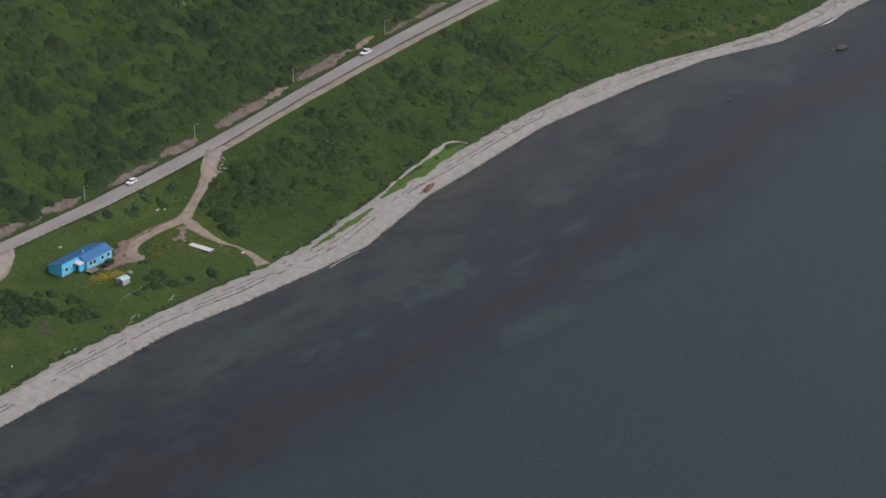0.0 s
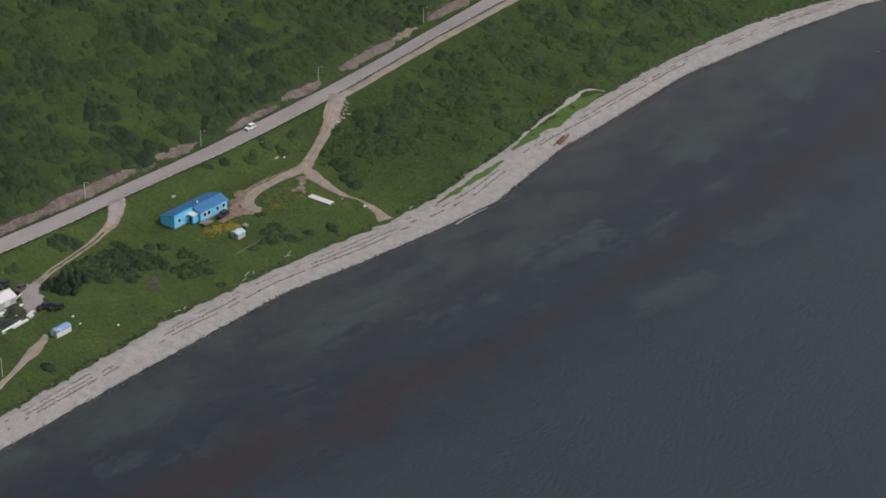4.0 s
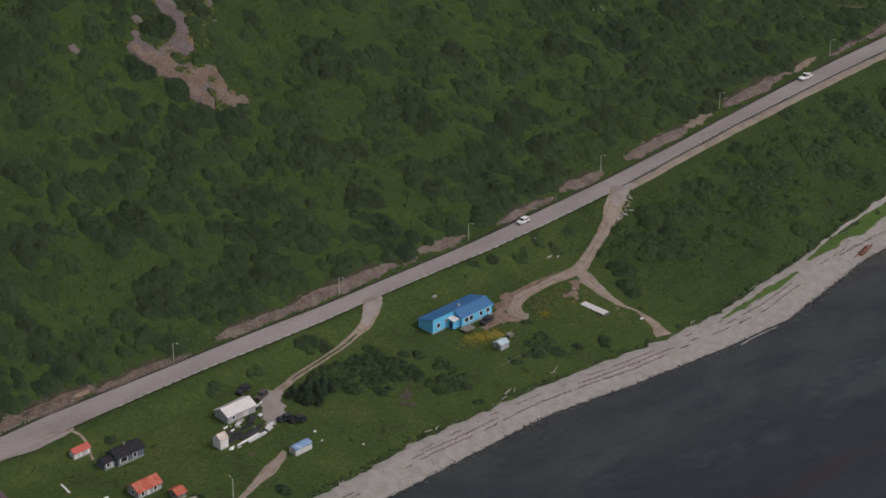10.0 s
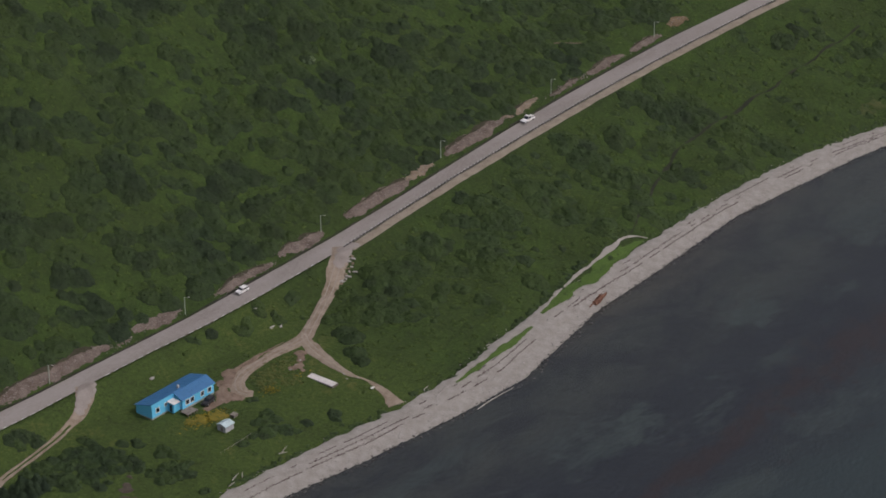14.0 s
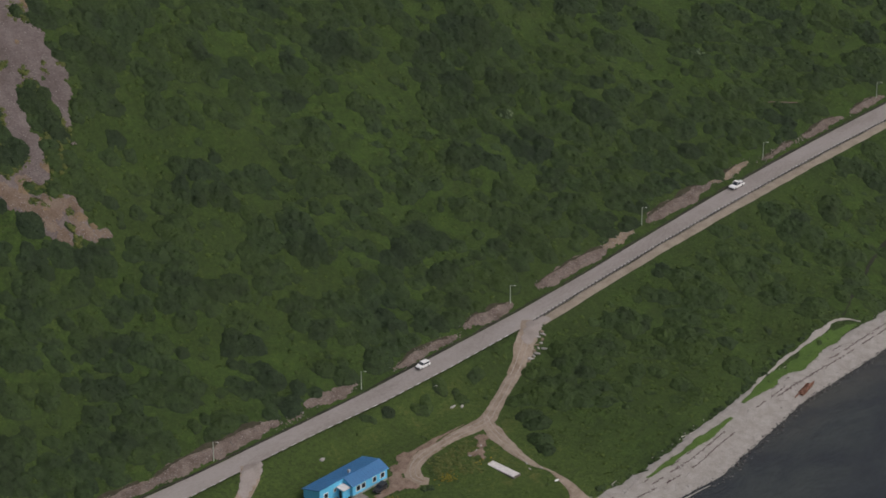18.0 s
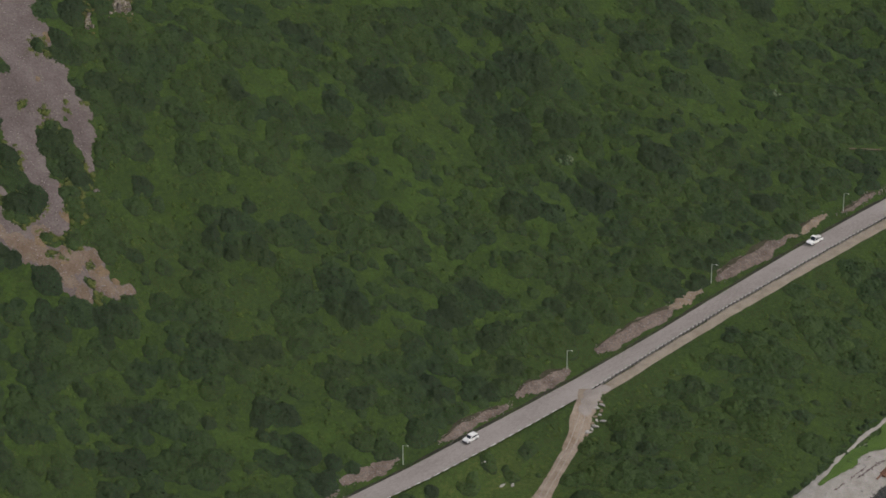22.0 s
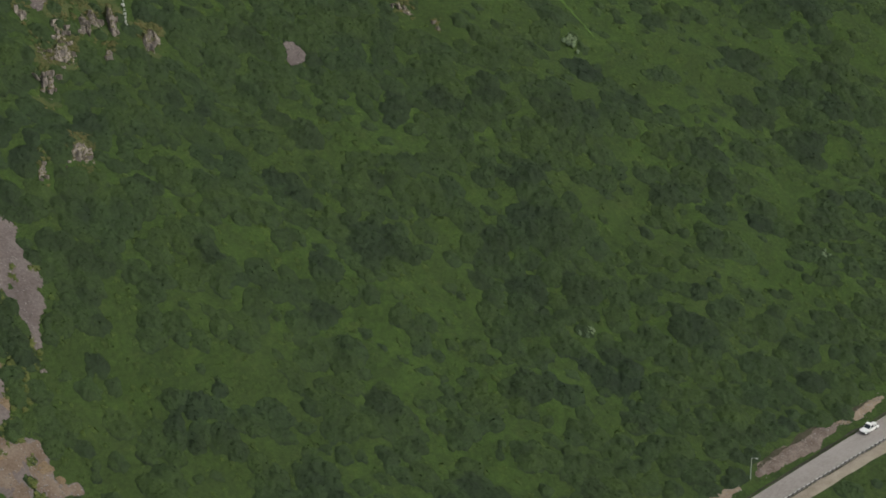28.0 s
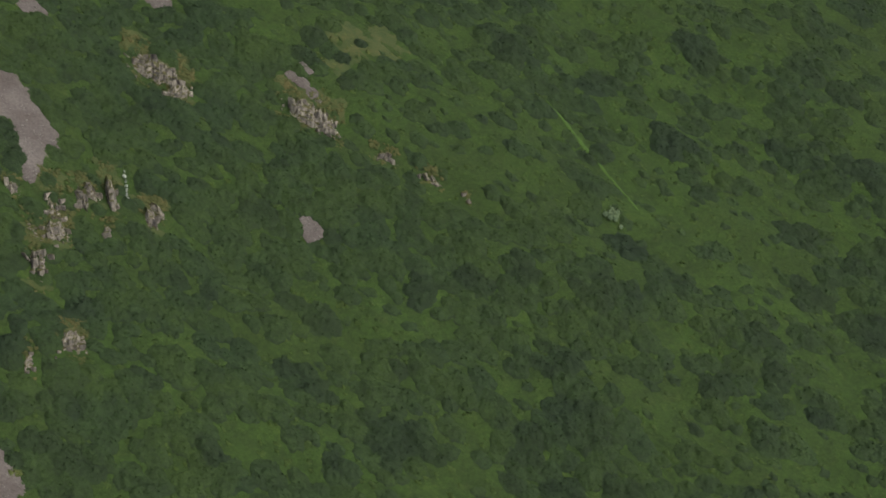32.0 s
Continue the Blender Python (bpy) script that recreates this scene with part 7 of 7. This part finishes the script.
for x, y, r in THICKETS:
    for _ in range(int(r * r * 0.16) + 1):
        a, d = rng.uniform(0, math.tau), r * 0.8 * math.sqrt(rng.uniform(0, 1))
        px, py = x + d * math.cos(a), y + d * math.sin(a) * 0.8
        if py > float(np.interp(px, FAR_X, FAR_Y)) + 7 or py < float(np.interp(px, NEAR_X, NEAR_Y)) - 8:
            clump(spots if py < 0 else dark, px, py, rng.uniform(1.8, 3.0), rng.uniform(0.14, 0.3), 1.0)
for x, y, r in VILLAGE_BUSH + MEADOW_BUSH:
    for _ in range(int(r * r * 0.36) + 1):
        a, d = rng.uniform(0, math.tau), max(0, r - 0.7) * math.sqrt(rng.uniform(0, 1))
        clump((dark, spots, spots, fresh)[rng.integers(4)], x + 1.15 * d * math.cos(a), y + 1.15 * d * math.sin(a), rng.uniform(0.9, 1.9), 0.16, 0.8)
for x, y, r in ((97, -66.2, 1.2), (107, -66.8, 1.0), (115.5, -64.6, 1.6), (119, -65.2, 1.1), (88, -67.6, 0.8)):
    clump(fresh, x, y, r, 0.2, 0.7)
spots, dark, fresh = ([q for q, hit in zip(row, blocked(np.array([q[0] for q in row]), np.array([q[1] for q in row]), 0.2)) if not hit] for row in (spots, dark, fresh))
for x in np.arange(-215, 400, 0.7):
    b = float(np.interp(x, BEACH_X, BEACH_Y))
    if noise.noise(Vector((x * 0.12, 3.0, 8.0))) > -0.25 and not (4 < x < 12 or 28 < x < 134):
        q = rng.uniform(0.35, 0.9)
        fresh.append((x, b + rng.normal(0.9, 0.8), q, q * rng.uniform(0.15, 0.4), 0.05))
    elif 28 < x < 132 and rng.uniform() < 0.5:
        y = float(np.interp(x, [28, 52, 73, 94, 111, 132], [-71.8, -68.6, -66.6, -62.6, -60.8, -60.6]))
        q = rng.uniform(0.4, 1.0)
        (fresh if rng.uniform() < 0.5 else spots).append((x, y + rng.normal(0.5, 0.5), q, q * rng.uniform(0.3, 0.6), 0.1))
for x, y, r in SCREE_ISLANDS:
    if r > 1.7:
        clump(dark if r > 3 else spots, x, y, r * 0.85, 0.3)
    else:
        spots += [(x + rng.normal(0, r / 2), y + rng.normal(0, r / 2), 0.7, 0.35, 0.0) for _ in range(3)]
for x, y, r in ((188, 127.2, 2.6), (196.3, 43.0, 2.2), (118, 54, 2.0)):
    pale += [(x + rng.normal(0, r / 2), y + rng.normal(0, r / 2), rng.uniform(0.5, 1.0), rng.uniform(0.5, 0.9), 0.75 if y > 100 else 0.3) for _ in range(18 if y > 100 else 9)]
canopy(spots, dark, fresh, 0.34)
scatter("pale_willow", pale, LEAF_PALE, SMALL, "pale silvery willow clumps among the scrub", "shrubs", 0.05)
hx, hy = hill_spots(2.9, -232, 400, 5, 250, lambda x, y: on_hill(x, y) & in_sight(x, y))
lx, ly = hill_spots(2.3, -220, 400, -100, -6, lambda x, y: (y < np.interp(x, NEAR_X, NEAR_Y) - 3 - 4 * (x > 55)) & (y > np.interp(x, BEACH_X, BEACH_Y) + 1.0))
herbs = [(x, y, rng.uniform(0.5, 1.3), rng.uniform(0.18, 0.42) if y > 0 or x > 20 else rng.uniform(0.08, 0.2)) for x, y in zip(np.r_[hx, lx], np.r_[hy, ly]) if rng.uniform(0, 1) < (0.5 if y > 0 or x > 20 else 0.2)]
scatter("tall_herbs", herbs, HERB, SMALL, "bright green tall herbs between the shrubs", "herbs", 0.05)
flowers = [(x + rng.normal(0, sx), y + rng.normal(0, sy), rng.uniform(0.2, 0.45), rng.uniform(0.1, 0.25)) for x, y, sx, sy, n in ((-34.5, -36.8, 2.6, 1.3, 150), (-30.5, -38.6, 2.2, 1.4, 120), (-10.8, -41, 1.3, 0.8, 50), (1, -42, 1.4, 1.0, 8)) for _ in range(n)]
dry = [(x + rng.normal(0, sx), y + rng.normal(0, sy), rng.uniform(0.3, 0.8), rng.uniform(0.1, 0.22)) for x, y, sx, sy, n in ((0, -34.5, 3.6, 1.5, 90), (-5.5, -36, 2.6, 1.6, 80), (-10, -38, 1.8, 1.4, 50), (-3, -41, 3, 1.6, 60), (-29.5, -38.6, 2.4, 1.2, 40)) for _ in range(n)]
moss_spots = []
for x, y, length, turn, rx, ry, rise, moss in HIGH_CRAGS + LOW_CRAGS:
    for _ in range(int(16 * length) if moss else int(6 * length)):
        u, v = rng.uniform(-0.08, 1.08) * length, rng.uniform(0.6, 1.4) if rng.uniform() < 0.7 else rng.uniform(-0.45, 0.0)
        q = rng.uniform(0.3, 0.75)
        moss_spots.append((x + u * math.cos(radians(turn)) + rx * v, y + u * math.sin(radians(turn)) + ry * v, q, q * 0.4, 0.25 * (v > 0)))
for x, y, r in SCREE_ISLANDS:
    for _ in range(int(5 * r) + 4):
        a, d = rng.uniform(0, math.tau), r * rng.uniform(0.75, 1.25) if r > 1.7 else r * rng.uniform(0, 1.1)
        dry.append((x + d * math.cos(a), y + d * math.sin(a), rng.uniform(0.4, 0.9), rng.uniform(0.15, 0.35), 0.25))
dry += [(158 + rng.normal(0, 7), 193 + rng.normal(0, 5), rng.uniform(0.5, 1.1), rng.uniform(0.12, 0.3)) for _ in range(50)]
scatter("crag_moss", moss_spots, MOSS, SMALL, "olive and ochre moss cushions round the crags", "moss", 0.02)
scatter("dry_grass", dry, DRYGRASS, SMALL, "yellowish dry grass tufts in the gardens", "grass", 0.02)
scatter("yellow_flowers", flowers, YELLOW, SMALL, "yellow wild flowers in the garden grass", "flowers", 0.02)


def spruce(x, y, h):
    KEEP_CLEAR.append((x, y, 1.5))
    t = thing("spruce", x, y, gz(x, y), "dark dense young spruce beside the yard", "tree", "spruces by the yard")
    part("trunk", tube([(0, 0, -0.3), (0.03, 0, h * 0.5), (0, 0.02, h * 0.96)], [0.16, 0.1, 0.02], 7), BARK, t)
    v, f = [], []
    for k in range(420):
        q = (k + 0.5) / 420
        z, rad = h * (0.04 + 0.94 * q), (1 - q) ** 0.5 * h * 0.62 * (0.8 + 0.35 * math.sin(9 * q + h * 5) ** 2)
        a = k * 2.399 + rng.normal(0, 0.2)
        d = np.array([math.cos(a), math.sin(a), -0.28])
        s = np.array([-math.sin(a), math.cos(a), 0]) * (0.12 + 0.3 * rad * 0.5)
        tip = np.array([0, 0, z]) + d * rad * rng.uniform(0.8, 1.15)
        mid = np.array([0, 0, z + 0.05]) + d * rad * 0.55
        i = len(v)
        v += [np.array([0, 0, z]), mid + s, tip, mid - s]
        f.append((i, i + 1, i + 2, i + 3))
    ob = mesh_object("crown", v, f, NEEDLE, t)
    return t


for x, y, h in ((-94.2, -25.8, 2.4), (-91.8, -25.2, 2.9), (-89.4, -24.6, 3.0), (-87, -24.8, 2.9), (-84.6, -24.8, 2.6), (-93.6, -28.0, 2.9), (-91.2, -27.4, 3.5), (-88.8, -27.2, 3.7), (-86.4, -27.2, 3.4), (-84, -27.0, 2.9), (-81.8, -27.0, 2.3),
                (-93.0, -30.4, 2.6), (-90.6, -29.8, 3.0), (-88.2, -29.8, 3.1), (-85.8, -29.6, 2.8), (-83.4, -29.4, 2.4), (-91.2, -32.0, 2.2), (-88.6, -31.8, 2.3)):
    spruce(x + rng.normal(0, 0.5), y + rng.normal(0, 0.5), h * rng.uniform(0.75, 1.2))
